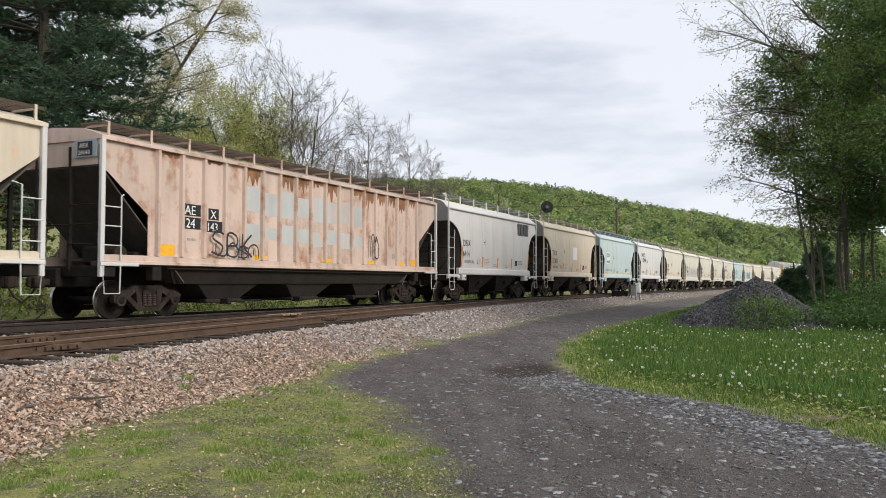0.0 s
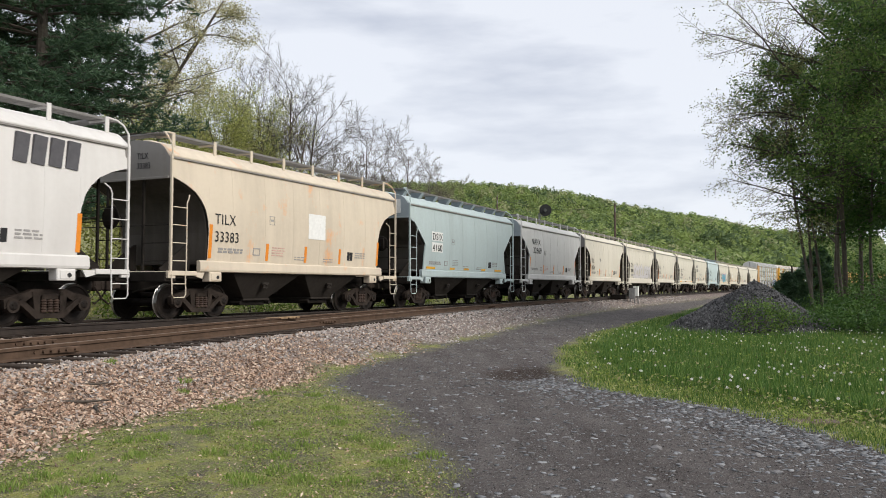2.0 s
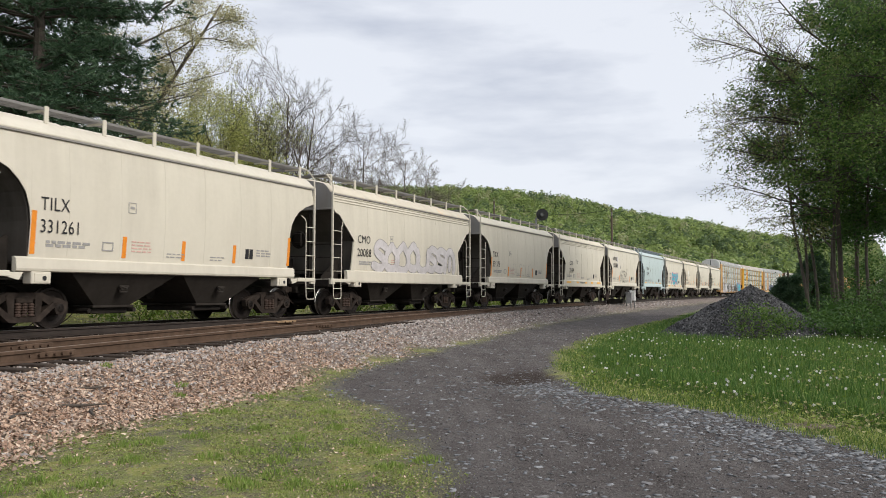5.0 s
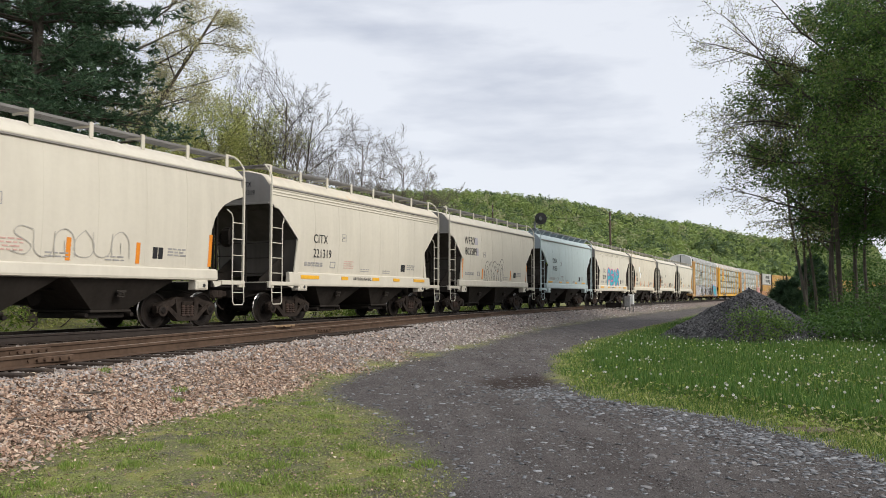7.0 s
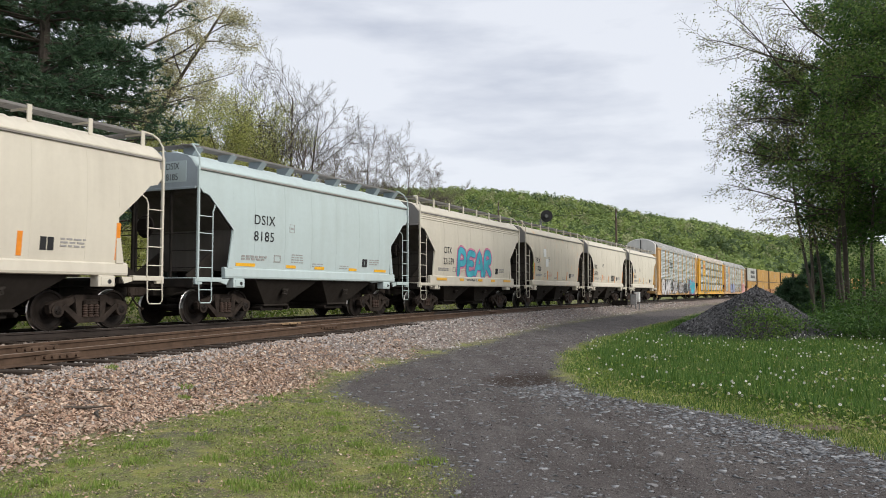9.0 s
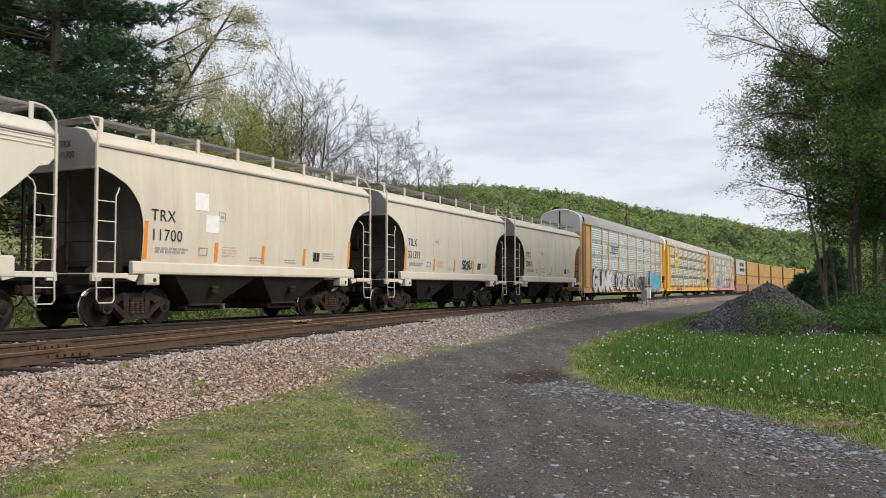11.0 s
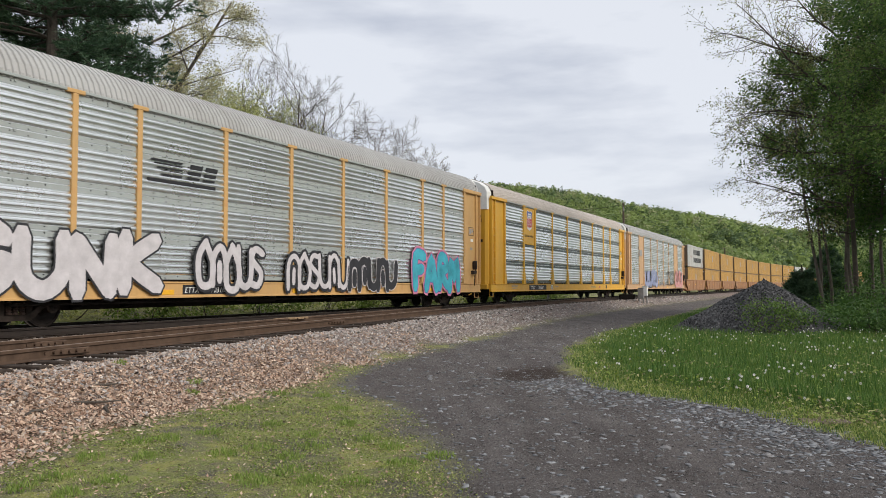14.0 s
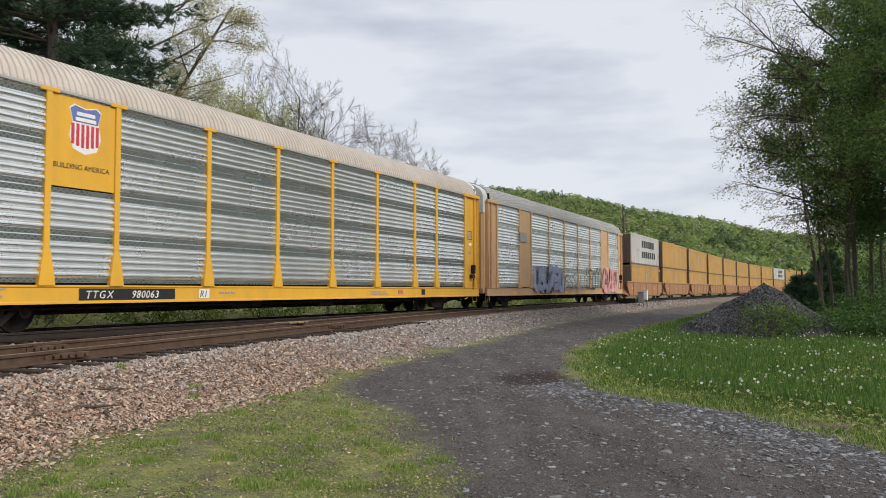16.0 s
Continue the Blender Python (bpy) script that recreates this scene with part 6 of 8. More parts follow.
        letter(c, "BUILDING AMERICA", -9.08, 3.50, 0.165, BLACK, -1.530, space=1.0)
        part("number_panel", Geo().box(-8.36, -5.51, -1.545, -1.53, 0.67, 0.93), BLACK, c)
        letter(c, marks, -8.21, 0.71, 0.25, LETTER_WHITE, -1.550, 0.25, 1.25)
        letter(c, number, -6.91, 0.71, 0.25, LETTER_WHITE, -1.550, 0.25, 1.15)
        part("number_panel", Geo().box(-4.66, -4.28, -1.545, -1.53, 0.68, 0.92), LETTER_WHITE, c)
        letter(c, "R1", -4.64, 0.71, 0.25, BLACK, -1.550, 0.2)
        sign(c, "small_print", lines(-11.0, 0.9, 3, 0.9, 0.04, 5) + lines(-3.9, 0.8, 1, 0.7, 0.05, 6) + lines(4.0, 0.8, 2, 1.2, 0.04, 8), GREY_INK, y=-1.537)
        sign(c, "small_print", [(6.0, 6.35, 0.74, 0.88)], RED_TEXT, y=-1.537)
        sign(c, "small_print", [(7.9, 8.2, 0.70, 0.92)], BLACK, y=-1.537)
    else:
        part("number_panel", Geo().box(-5.9, -3.9, -1.545, -1.53, 0.68, 0.92), BLACK, c)
        letter(c, marks, -5.85, 0.72, 0.2, LETTER_WHITE, -1.550, 0.25, 1.1)
        letter(c, number, -4.9, 0.72, 0.2, LETTER_WHITE, -1.550, 0.25, 1.1)
        for x in (-10.0, -6.5, -1.0, 3.5, 8.0):
            sign(c, "reflector", [(x - 0.3, x + 0.3, 0.68, 0.80)], YELLOW_TAPE, y=-1.537)
    face = -corner[0] - 0.172
    letter(c, marks, 0, 4.16, 0.20, BLACK, end=face, y=-0.58)
    letter(c, number, 0, 3.96, 0.20, BLACK, end=face, y=-0.62, wide=0.85)
    if emblem:
        letter(c, "EXCESS HEIGHT CAR", 0, 5.24, 0.125, BLACK, end=face, y=0.42, wide=1.05)
    return c


# ---- double-stacked containers in well cars ----
def container(wide_len):
    def build(g):
        h = wide_len / 2
        n = int(wide_len / 0.28)
        pts = []
        for k in range(n):
            x = -h + 0.12 + (wide_len - 0.24) * k / n
            d = (wide_len - 0.24) / n
            pts += [(x, -1.27), (x + d * 0.35, -1.27), (x + d * 0.5, -1.24), (x + d * 0.85, -1.24)]
        pts = [(-h + 0.1, -1.27)] + pts + [(h - 0.1, -1.27)]
        pts = pts + [(-x, -y) for x, y in pts]
        g.loft([[(x, y, z) for x, y in pts] for z in (0.14, 2.48)], caps=True)
        for sx in (1, -1):
            for sy in (1, -1):
                g.box(sx * h - (0.16 if sx > 0 else 0), sx * h + (0 if sx > 0 else 0.16), sy * 1.30 - (0.14 if sy > 0 else 0), sy * 1.30 + (0 if sy > 0 else 0.14), 0.0, 2.60, 0.01)
        for sy in (1, -1):
            for z in (0.0, 2.48):
                g.box(-h, h, sy * 1.295 - (0.1 if sy > 0 else 0), sy * 1.295 + (0 if sy > 0 else 0.1), z, z + 0.12)
        g.box(-h + 0.05, h - 0.05, -1.25, 1.25, 2.44, 2.53)
    return mesh_of("container_%.1f" % wide_len, build)


def container_doors(g):
    g.box(-0.025, 0.005, -1.22, 1.22, 0.10, 2.50, 0.01)


def container_bars(g):
    for y in (-0.95, -0.35, 0.35, 0.95):
        g.tube([(-0.045, y, 0.14), (-0.045, y, 2.46)], 0.02, 5)


STEEL_DULL = plain("dull_lock_steel", (0.12, 0.11, 0.10), 0.7, 0.2, 0.3, 5.0)


def well_body(g):
    for sy in (1, -1):
        g.plate([(-7.1, 1.52), (-7.1, 1.1), (-6.3, 0.42), (6.3, 0.42), (7.1, 1.1), (7.1, 1.52)], sy * 1.46 - 0.05, sy * 1.46 + 0.05)
        g.box(-7.2, 7.2, sy * 1.46 - 0.09, sy * 1.46 + 0.09, 1.46, 1.58, 0.02)
        for k in range(5):
            x = -5.0 + 2.5 * k
            g.box(x - 0.03, x + 0.03, sy * 1.515 - 0.02, sy * 1.515 + 0.02, 0.45, 1.48)
    g.box(-6.6, 6.6, -1.4, 1.4, 0.32, 0.40)
    for sx in (1, -1):
        g.loft([[(sx * 6.5, -1.45, 0.4), (sx * 6.5, 1.45, 0.4), (sx * 6.5, 1.45, 1.24), (sx * 6.5, -1.45, 1.24)], [(sx * 8.0, -0.7, 0.85), (sx * 8.0, 0.7, 0.85), (sx * 8.0, 0.7, 1.24), (sx * 8.0, -0.7, 1.24)]], caps=True)


def well_car(first=False, seed=0, low_mat=None, top_mat=None):
    c = thing("well_car", "orange-brown well car with one shared truck at its end", "railcar", "well cars of the train")
    part("well", mesh_of("well_body", well_body), WELL, c)
    truck(c, -8.03)
    for x in (-5.6, -1.2, 3.4):
        sign(c, "reflector", [(x, x + 0.3, 0.95, 1.08)], YELLOW_TAPE, y=-1.52)
    boxes = []
    for z, mat, lift in ((0.41, low_mat, 0), (3.02, top_mat, 1)):
        col = "grey" if mat is BOX_GREY else "yellow"
        b = thing("shipping_container", "dull %s corrugated shipping container stacked in a well car" % col, "container", "stacked containers")
        long = 11.6 if first else 14.3
        part("shell", container(long), mat, b)
        doors = part("end_door", mesh_of("container_doors", container_doors), BOX_END, b, "dark brown weathered end doors", pose(-long / 2, 0, 0))
        part("bottom_rail", Geo().box(-long / 2 - 0.02, long / 2 + 0.02, -1.31, -1.27, -0.02, 0.12), BOX_END, b, "dark brown weathered bottom rail")
        part("lock_bar", mesh_of("container_bars", container_bars), STEEL_DULL, doors)
        rr = random.Random(seed * 2 + lift)
        if mat is BOX_GREY:
            for bar in [(-1.6 + 0.9 * k, -1.0 + 0.9 * k, 1.55, 2.15) for k in range(6)] + [(-1.6 + 0.85 * k, -1.05 + 0.85 * k, 0.65, 1.2) for k in range(7)]:
                sign(b, "lettering_bar", [bar], BLACK, y=-1.275)
        else:
            ink = GREY_INK
            for bar in [(-0.28, 0.28, 1.1, 1.9), (5.6, 6.3, 2.2, 2.35), (-6.5, -6.1, 1.9, 2.2)][: 1 + rr.randrange(3)]:
                sign(b, "lettering_bar", [bar], ink, y=-1.275)
        boxes.append((b, z))
    return c, boxes


# ---- the train in its order ----
SPEED, EASE, FIRST = 14.637, 0.01114, 30.49
PITCH_H, PITCH_A, PITCH_W, PITCH_R = 12.96, 28.30, 16.06, 18.0
TRAIN = []  # thing, middle of the car at 0 s along the line, half the truck spacing, height over the rail


def add_car(ob, mid, half, z=0.0):
    TRAIN.append((ob, mid, half, z))


add_car(ribbed_hopper("faded tan ribbed covered hopper with rust stains", TAN), 2.39, 6.85)
add_car(ribbed_hopper("faded pink ribbed covered hopper streaked with rust and graffiti", PINK, True), 21.29, 6.75)
HOPPERS = [
    hopper("white smooth-sided covered hopper with black lettering", WHITE, GREY, "DSIX", "6414", span=(-4.36, -3.64)),
    hopper("tan covered hopper with orange rust stains and a white patch", TAN, GREY, "TILX", "33383", roof=TAN),
    hopper("pale blue covered hopper with bracketed walkway", ICE, ICE_GREY, "DSIX", "4160", "ice", tape=YELLOW_TAPE, span=(-3.85, -2.93), up=(2.80, 2.33)),
    hopper("light grey covered hopper with black numbers", OFFWHITE, ICE_GREY, "NAHX", "32869", "angular", span=(-3.95, -2.53), up=(3.20, 2.72), size=0.48, ahead=0.22),
    hopper("cream covered hopper with orange reflectors", CREAM, GREY, "TILX", "331261"),
    hopper("warm cream covered hopper with a wide silver graffiti piece", CREAM, GREY, "CMO", "20088", "ribbed_top", tape=YELLOW_TAPE, roof=CREAM_WARM),
    hopper("cream covered hopper with faint grey graffiti", CREAM, GREY, "TILX", "331378"),
    hopper("cream covered hopper with a yellow side sill stripe", CREAM, GREY, "CITX", "221319", "ribbed_top", tape=YELLOW_TAPE, roof=CREAM_WARM, span=(-3.65, -2.6)),
    hopper("pale cream covered hopper with black graffiti", CREAM, GREY, "WFRX", "805589", "angular", span=(-4.17, -2.81), up=(3.2, 2.70), size=0.50, ahead=0.03),
    hopper("clean pale blue covered hopper with bracketed walkway", ICE, ICE_GREY, "DSIX", "8185", "ice", tape=YELLOW_TAPE, span=(-3.62, -2.70), up=(2.80, 2.33)),
    hopper("cream covered hopper with turquoise and pink graffiti", CREAM, GREY, "CITX", "221339", "ribbed_top", tape=YELLOW_TAPE, span=(-3.65, -2.6)),
    hopper("stained white covered hopper with patched-over marks", CREAM_WARM, GREY, "TRX", "11700"),
    hopper("cream covered hopper with a small black tag", CREAM, GREY, "TILX", "331391"),
    hopper("cream covered hopper coupled ahead of the auto racks", CREAM, GREY, "TILX", "328618", tape=YELLOW_TAPE),
]
SLACK = (0.0, 0.20, 0.20, 0.30, 0.33, 0.22, 0.34, 0.42, 0.38, 0.45, 0.30, 0.15, 0.12, 0.26)  # the couplers' play along the train
for _i, _c in enumerate(HOPPERS):
    add_car(_c, FIRST + 0.16 + (_i + 0.5) * (PITCH_H - 0.02) + SLACK[_i], 4.2)
# marks of single cars
H = HOPPERS
EMBLEM_GREY = plain("dark_grey_emblem", (0.085, 0.082, 0.09), 0.6, 0.0, 0.2, 6.0)
for _k in range(4):  # heavy slanted blocks of a painted emblem
    _x = 2.90 + 0.42 * _k
    part("emblem", Geo().plate([(_x - 0.06, 3.40), (_x + 0.25, 3.37), (_x + 0.33, 3.98), (_x + 0.02, 4.0)], -1.60, -1.53), EMBLEM_GREY, H[0], "dark grey emblem block")
sign(H[1], "white_patch", [(0.1, 1.05, 2.35, 3.15)], PALE)
sign(H[2], "white_patch", [(-3.91, -2.85, 2.76, 3.14)], PALE, lift=0.006)
sign(H[2], "white_patch", [(-3.91, -2.85, 2.29, 2.69)], PALE, lift=0.006)
graffiti(H[5], -3.2, 3.9, 1.60, 2.65, 8, SPRAY_SILVER, SPRAY_GREY, 21, thick=0.30, thin=0.05)
graffiti(H[6], -1.5, 1.6, 1.62, 2.3, 6, None, SPRAY_FAINT, 33, thick=0.022)
for _k in (7, 10):
    for _x, _w in ((-3.85, 0.50), (-1.75, 0.21), (0.40, 0.24), (2.0, 0.24), (3.95, 0.48)):
        sign(H[_k], "sill_stripe", [(_x - _w, _x + _w, 1.36, 1.47)], YELLOW_TAPE, y=-1.597)
    letter(H[_k], "ARI THROUGH SILL", -1.20, 1.36, 0.145, BLACK, -1.602)
graffiti(H[8], -1.7, 0.75, 1.32, 2.5, 5, SPRAY_NONE, SPRAY_BLACK, 41, thick=0.20, thin=0.06)
sign(H[8], "patch", [(-2.80, -2.55, 2.70, 3.05), (-3.0, -2.62, 3.2, 3.55)], GREY_PATCH)
graffiti(H[10], -2.2, 1.9, 1.6, 2.75, "PEAR", SPRAY_BLUE, SPRAY_NAVY, 55, glow=SPRAY_PINK, thick=0.26, thin=0.07)
sign(H[11], "white_patch", [(-2.8, -2.3, 2.9, 3.35), (-2.4, -1.9, 2.35, 2.8)], PALE)
graffiti(H[12], 0.72, 1.73, 1.72, 2.12, 5, None, SPRAY_BLACK, 61, thick=0.06)

_base = FIRST + 14 * PITCH_H
RACKS = [
    auto_rack("auto rack with galvanised panels, faded orange posts and graffiti", RACK_ORANGE, GALV, ROOF, "ETTX", "703108", corner=(13.80, 13.15), bays=(1.75, 1.75)),
    auto_rack("bright yellow auto rack with galvanised panels and shield emblem", YELLOW, GALV, ROOF_WARM, "TTGX", "980063", True, corner=(13.72, 13.62), bays=(1.74, 1.5)),
    auto_rack("faded brown auto rack covered in low graffiti", RACK_BROWN, GALV, ROOF, "TTGX", "854127", plates=True),
]
for _i, _c in enumerate(RACKS):
    add_car(_c, _base + (_i + 0.5) * PITCH_A, 10.2)
R = RACKS
graffiti(R[0], -11.9, -6.7, 0.72, 2.1, "GUNK", SPRAY_SILVER, SPRAY_BLACK, 71, y=-1.60, thick=0.42, thin=0.10)
graffiti(R[0], -5.5, -2.9, 0.75, 2.05, 5, SPRAY_SILVER, SPRAY_BLACK, 74, y=-1.60, thick=0.20, thin=0.14)
graffiti(R[0], -1.7, 1.6, 0.75, 1.9, 6, SPRAY_SILVER, SPRAY_BLACK, 72, y=-1.60, thick=0.16, thin=0.17)
graffiti(R[0], 1.7, 4.9, 0.75, 1.8, 5, SPRAY_BLACK, SPRAY_SILVER, 73, y=-1.60, thick=0.28, thin=0.06)
graffiti(R[0], 6.4, 10.7, 0.72, 2.25, "FARM", SPRAY_BLUE, SPRAY_NAVY, 75, y=-1.60, glow=SPRAY_PINK, thick=0.40, thin=0.07)
for _k in range(5):  # black stripes and blocks of a painted emblem
    part("emblem", Geo().plate([(-7.0 + 0.10 * _k, 3.98 - 0.085 * _k), (-5.95, 3.98 - 0.085 * _k), (-5.99, 3.93 - 0.085 * _k), (-7.04 + 0.10 * _k, 3.93 - 0.085 * _k)], -1.55, -1.535), BLACK, R[0])
for _k in (0, 1):
    part("emblem", Geo().plate([(-5.80 + 0.56 * _k, 3.60), (-5.66 + 0.56 * _k, 3.98), (-5.22 + 0.56 * _k, 3.98), (-5.36 + 0.56 * _k, 3.60)], -1.55, -1.535), BLACK, R[0])
part("emblem", Geo().box(-7.12, -4.75, -1.55, -1.535, 3.40, 3.50), BLACK, R[0])
graffiti(R[2], -7.2, -2.0, 0.85, 2.1, 6, SPRAY_LAVENDER, SPRAY_BLUEGREY, 81, y=-1.60, thick=0.34, thin=0.08)
graffiti(R[2], -1.6, 2.6, 0.85, 1.9, 5, None, SPRAY_GREY, 82, y=-1.60, thick=0.10)
graffiti(R[2], 3.0, 7.0, 0.85, 2.3, 5, None, SPRAY_BLACK, 84, y=-1.60, thick=0.09)
graffiti(R[2], 7.6, 11.6, 0.85, 2.2, 4, SPRAY_ROSE, SPRAY_PALE_PINK, 83, y=-1.60, thick=0.5, thin=0.12)
sign(R[2], "emblem", [(-9.3, -8.3, 3.4, 3.9)], GREY_INK, y=-1.60)

_base = _base + 3 * PITCH_A
for _i in range(14):
    _c, _bs = well_car(_i == 0, _i, BOX_YELLOW, BOX_GREY if _i in (0, 8) else BOX_YELLOW)
    _mid = _base + 0.4 + (_i + 0.5) * PITCH_W
    add_car(_c, _mid, 8.03)
    for _b, _z in _bs:
        add_car(_b, _mid + (1.2 if _i == 0 else 0.1), 8.03, _z)


def car_pose(mid, half, z, t):
    s = mid - SPEED * t + EASE * (t - 8) ** 2
    (xa, ya, _), (xb, yb, _) = on_line(s - half), on_line(s + half)
    return pose(float(xa + xb) / 2, float(ya + yb) / 2, RAIL_Z + z, 0, 0, math.degrees(math.atan2(yb - ya, xb - xa)))


for _ob, _mid, _half, _z in TRAIN:
    _ob.matrix_basis = car_pose(_mid, _half, _z, 0.0)


# ---- trees ----
def unit(v):
    n = math.sqrt(v[0] ** 2 + v[1] ** 2 + v[2] ** 2) + 1e-9
    return (v[0] / n, v[1] / n, v[2] / n)


class Tree:
    """Grows limbs from a trunk; keeps the limbs' lines and the twigs that can bear leaves."""

    def __init__(self, seed, kids=(10, 6, 5), ratio=(0.55, 0.5, 0.45), spread=(55, 50, 50), lift=0.25, wander=0.16, first=0.25, pull=(0, 0, 0)):
        self.r = random.Random(seed)
        self.kids, self.ratio, self.spread, self.lift, self.wander, self.first, self.pull = kids, ratio, spread, lift, wander, first, pull
        self.limbs, self.twigs = [], []

    def limb(self, p, d, length, rad, level):
        n = (9, 6, 3, 1, 1)[level]
        pts, radii = [p], [rad]
        for k in range(n):
            up = self.lift * (0.5 if level == 0 else 1) / n
            d = unit([d[i] + self.r.gauss(0, self.wander * (0.4 if level == 0 else 1)) + (up if i == 2 else 0) + (self.pull[i] / n if level else 0) for i in range(3)])
            p = tuple(p[i] + d[i] * length / n for i in range(3))
            pts.append(p)
            radii.append(rad * (1 - 0.86 * (k + 1) / n) if level else rad * (1 - 0.75 * (k + 1) / n))
        self.limbs.append((pts, radii, level))
        if level >= len(self.kids):
            self.twigs.append((pts, level))
            return
        for j in range(self.kids[level]):
            t = (self.first if level == 0 else 0.2) + (1 - (self.first if level == 0 else 0.2)) * (j + self.r.random()) / self.kids[level]
            t = min(t, 0.99)
            i = min(int(t * n), n - 1)
            f = t * n - i
            q = tuple(pts[i][c] * (1 - f) + pts[i + 1][c] * f for c in range(3))
            a = unit([pts[i + 1][c] - pts[i][c] for c in range(3)])
            s = unit(np.cross(a, (self.r.gauss(0, 1), self.r.gauss(0, 1), self.r.gauss(0, 1))))
            g = radians(self.spread[level] * self.r.uniform(0.7, 1.25))
            e = unit([a[c] * math.cos(g) + s[c] * math.sin(g) for c in range(3)])
            L = length * self.ratio[level] * self.r.uniform(0.7, 1.2) * (1.15 - 0.6 * t if level == 0 else 1.1 - 0.45 * t)
            self.limb(q, e, L, max(radii[i] * 0.55, 0.004), level + 1)

    def reach(self, tall):
        """Brings the highest twig to the wanted height."""
        k = tall / max(p[2] for pts, _, _ in self.limbs for p in pts)
        self.limbs = [([tuple(c * k for c in p) for p in pts], radii, level) for pts, radii, level in self.limbs]
        self.twigs = [([tuple(c * k for c in p) for p in pts], level) for pts, level in self.twigs]

    def wood(self, name, thin=0.012):
        g = Geo()
        for pts, radii, level in self.limbs:
            g.tube(pts, [max(x, thin * (0.7 if level > 2 else 1.0)) for x in radii], (9, 5, 3, 3, 3)[level], caps=level == 0)
        me = bpy.data.meshes.new(name)
        me.from_pydata(g.v, [], g.f)
        me.shade_smooth()
        me.materials.append(None)
        return me

    def leaves(self, name, each, size, stray, material, keep=1.0):
        pts = []
        for line, level in self.twigs:
            if self.r.random() > keep:
                continue
            for k in range(each):
                t = self.r.random() ** 0.7 * (len(line) - 1)
                i = min(int(t), len(line) - 2)
                f = t - i
                pts.append([line[i][c] * (1 - f) + line[i + 1][c] * f + self.r.gauss(0, stray) for c in range(3)])
        return foliage(name, np.array(pts), size, material)


LEAF_TRI = np.array([(-1.1, 0.0, 0.0), (0.6, -0.62, 0.15), (0.8, 0.55, -0.05)], float)
LEAF_SHAPE = np.array([(-1.0, 0.0, 0.0), (-0.1, -0.55, 0.12), (1.0, 0.0, -0.05), (0.0, 0.55, 0.12)], float)


def foliage(name, pts, size, material, flat=0.9, whole=False):
    n = len(pts)
    s = size * rng.uniform(0.55, 1.25, (n, 1)) * np.ones((1, 3))
    if whole:
        return scatter(name, pts, LEAF_SHAPE, np.array([(0, 1, 2, 3)]), s, flat, material, 0.2)
    return scatter(name, pts, LEAF_TRI, np.array([(0, 1, 2)]), s, flat, material, 0.25)


def tree_thing(label, x, y, tree, length, rad, bark, leaf=None, each=0, size=0.1, stray=0.2, keep=1.0, lean=(0, 0), name="tree", group="", thin=0.012, extra=None, top=None):
    z = float(height(x, y)) - 0.15
    t = thing(name, label, "tree", group, m=pose(x, y, z))
    tree.limb((0, 0, 0), unit((lean[0], lean[1], 1)), length, rad, 0)
    if top is not None:
        tree.reach(top - z)
    part("trunk", tree.wood("trunk", thin), bark, t)
    if leaf is not None:
        me = tree.leaves("crown", each, size, stray, leaf, keep)
        ob = new("crown", me)
        ob.parent = t
    if extra is not None:
        me = tree.leaves("crown", extra[1], extra[2], extra[3], extra[0], extra[4])
        ob = new("crown", me)
        ob.parent = t
    return t


def bough_tree(label, x, y, tall, rad, seed, lean, boughs, leaf, each, size, stray=0.22, keep=0.9, kids=(6, 11, 6), ratio=(0.2, 0.34, 0.42), first=0.55, bark=None, group="trees by the meadow", whole=True, sag=-0.15):
    """A trunk with some branches of its own and the boughs given as start height, direction and length."""
    tr = Tree(seed, kids, ratio, (62, 48, 50), sag, 0.13, first)
    z = float(height(x, y)) - 0.15
    t = thing("tree", label, "tree", group, m=pose(x, y, z))
    tr.limb((0, 0, 0), unit((lean, 0, 1)), tall, rad, 0)
    for at, dx, dy, dz, far in boughs:
        tr.limb((lean * at, 0, at), unit((dx, dy, dz)), far, 0.025 + 0.007 * far, 1)
    part("trunk", tr.wood("trunk", 0.008), bark or BARK, t)
    pts = []
    for line, level in tr.twigs:
        if tr.r.random() > keep:
            continue
        for k in range(each):
            w = tr.r.random() ** 0.7
            i = min(int(w * (len(line) - 1)), len(line) - 2)
            f = w * (len(line) - 1) - i
            pts.append([line[i][c] * (1 - f) + line[i + 1][c] * f + tr.r.gauss(0, stray) for c in range(3)])
    ob = new("crown", foliage("crown", np.array(pts), size, leaf, whole=whole))
    ob.parent = t
    return t


# bare and budding trees behind the track
bough_tree("tall leaning tree with thin yellow-green spring leaves behind the track", -19.8, 40, 17.5, 0.2, 3, 0.38, (
    (7.2, 1.0, 0.0, 0.12, 6.5), (9.0, 0.9, -0.3, 0.25, 5.5), (10.0, 0.9, 0.2, 0.55, 6.0), (11.5, 0.95, 0.0, 0.35, 6.2), (12.8, 0.9, 0.2, 0.5, 5.5), (10.6, -0.3, 0.2, 0.9, 4.5), (13.8, 0.7, -0.2, 0.7, 5.0), (12.0, -0.4, -0.2, 0.8, 4.0), (8.4, 0.5, 0.5, 0.5, 5.0),
    (14.6, 0.9, 0.1, 0.3, 4.2), (9.4, 1.0, 0.0, 0.1, 5.0)), BLOSSOM, 26, 0.047, 0.20, 0.9, kids=(7, 11, 6), first=0.5, bark=BARK_MID, group="trees behind the track", whole=False, sag=0.05)
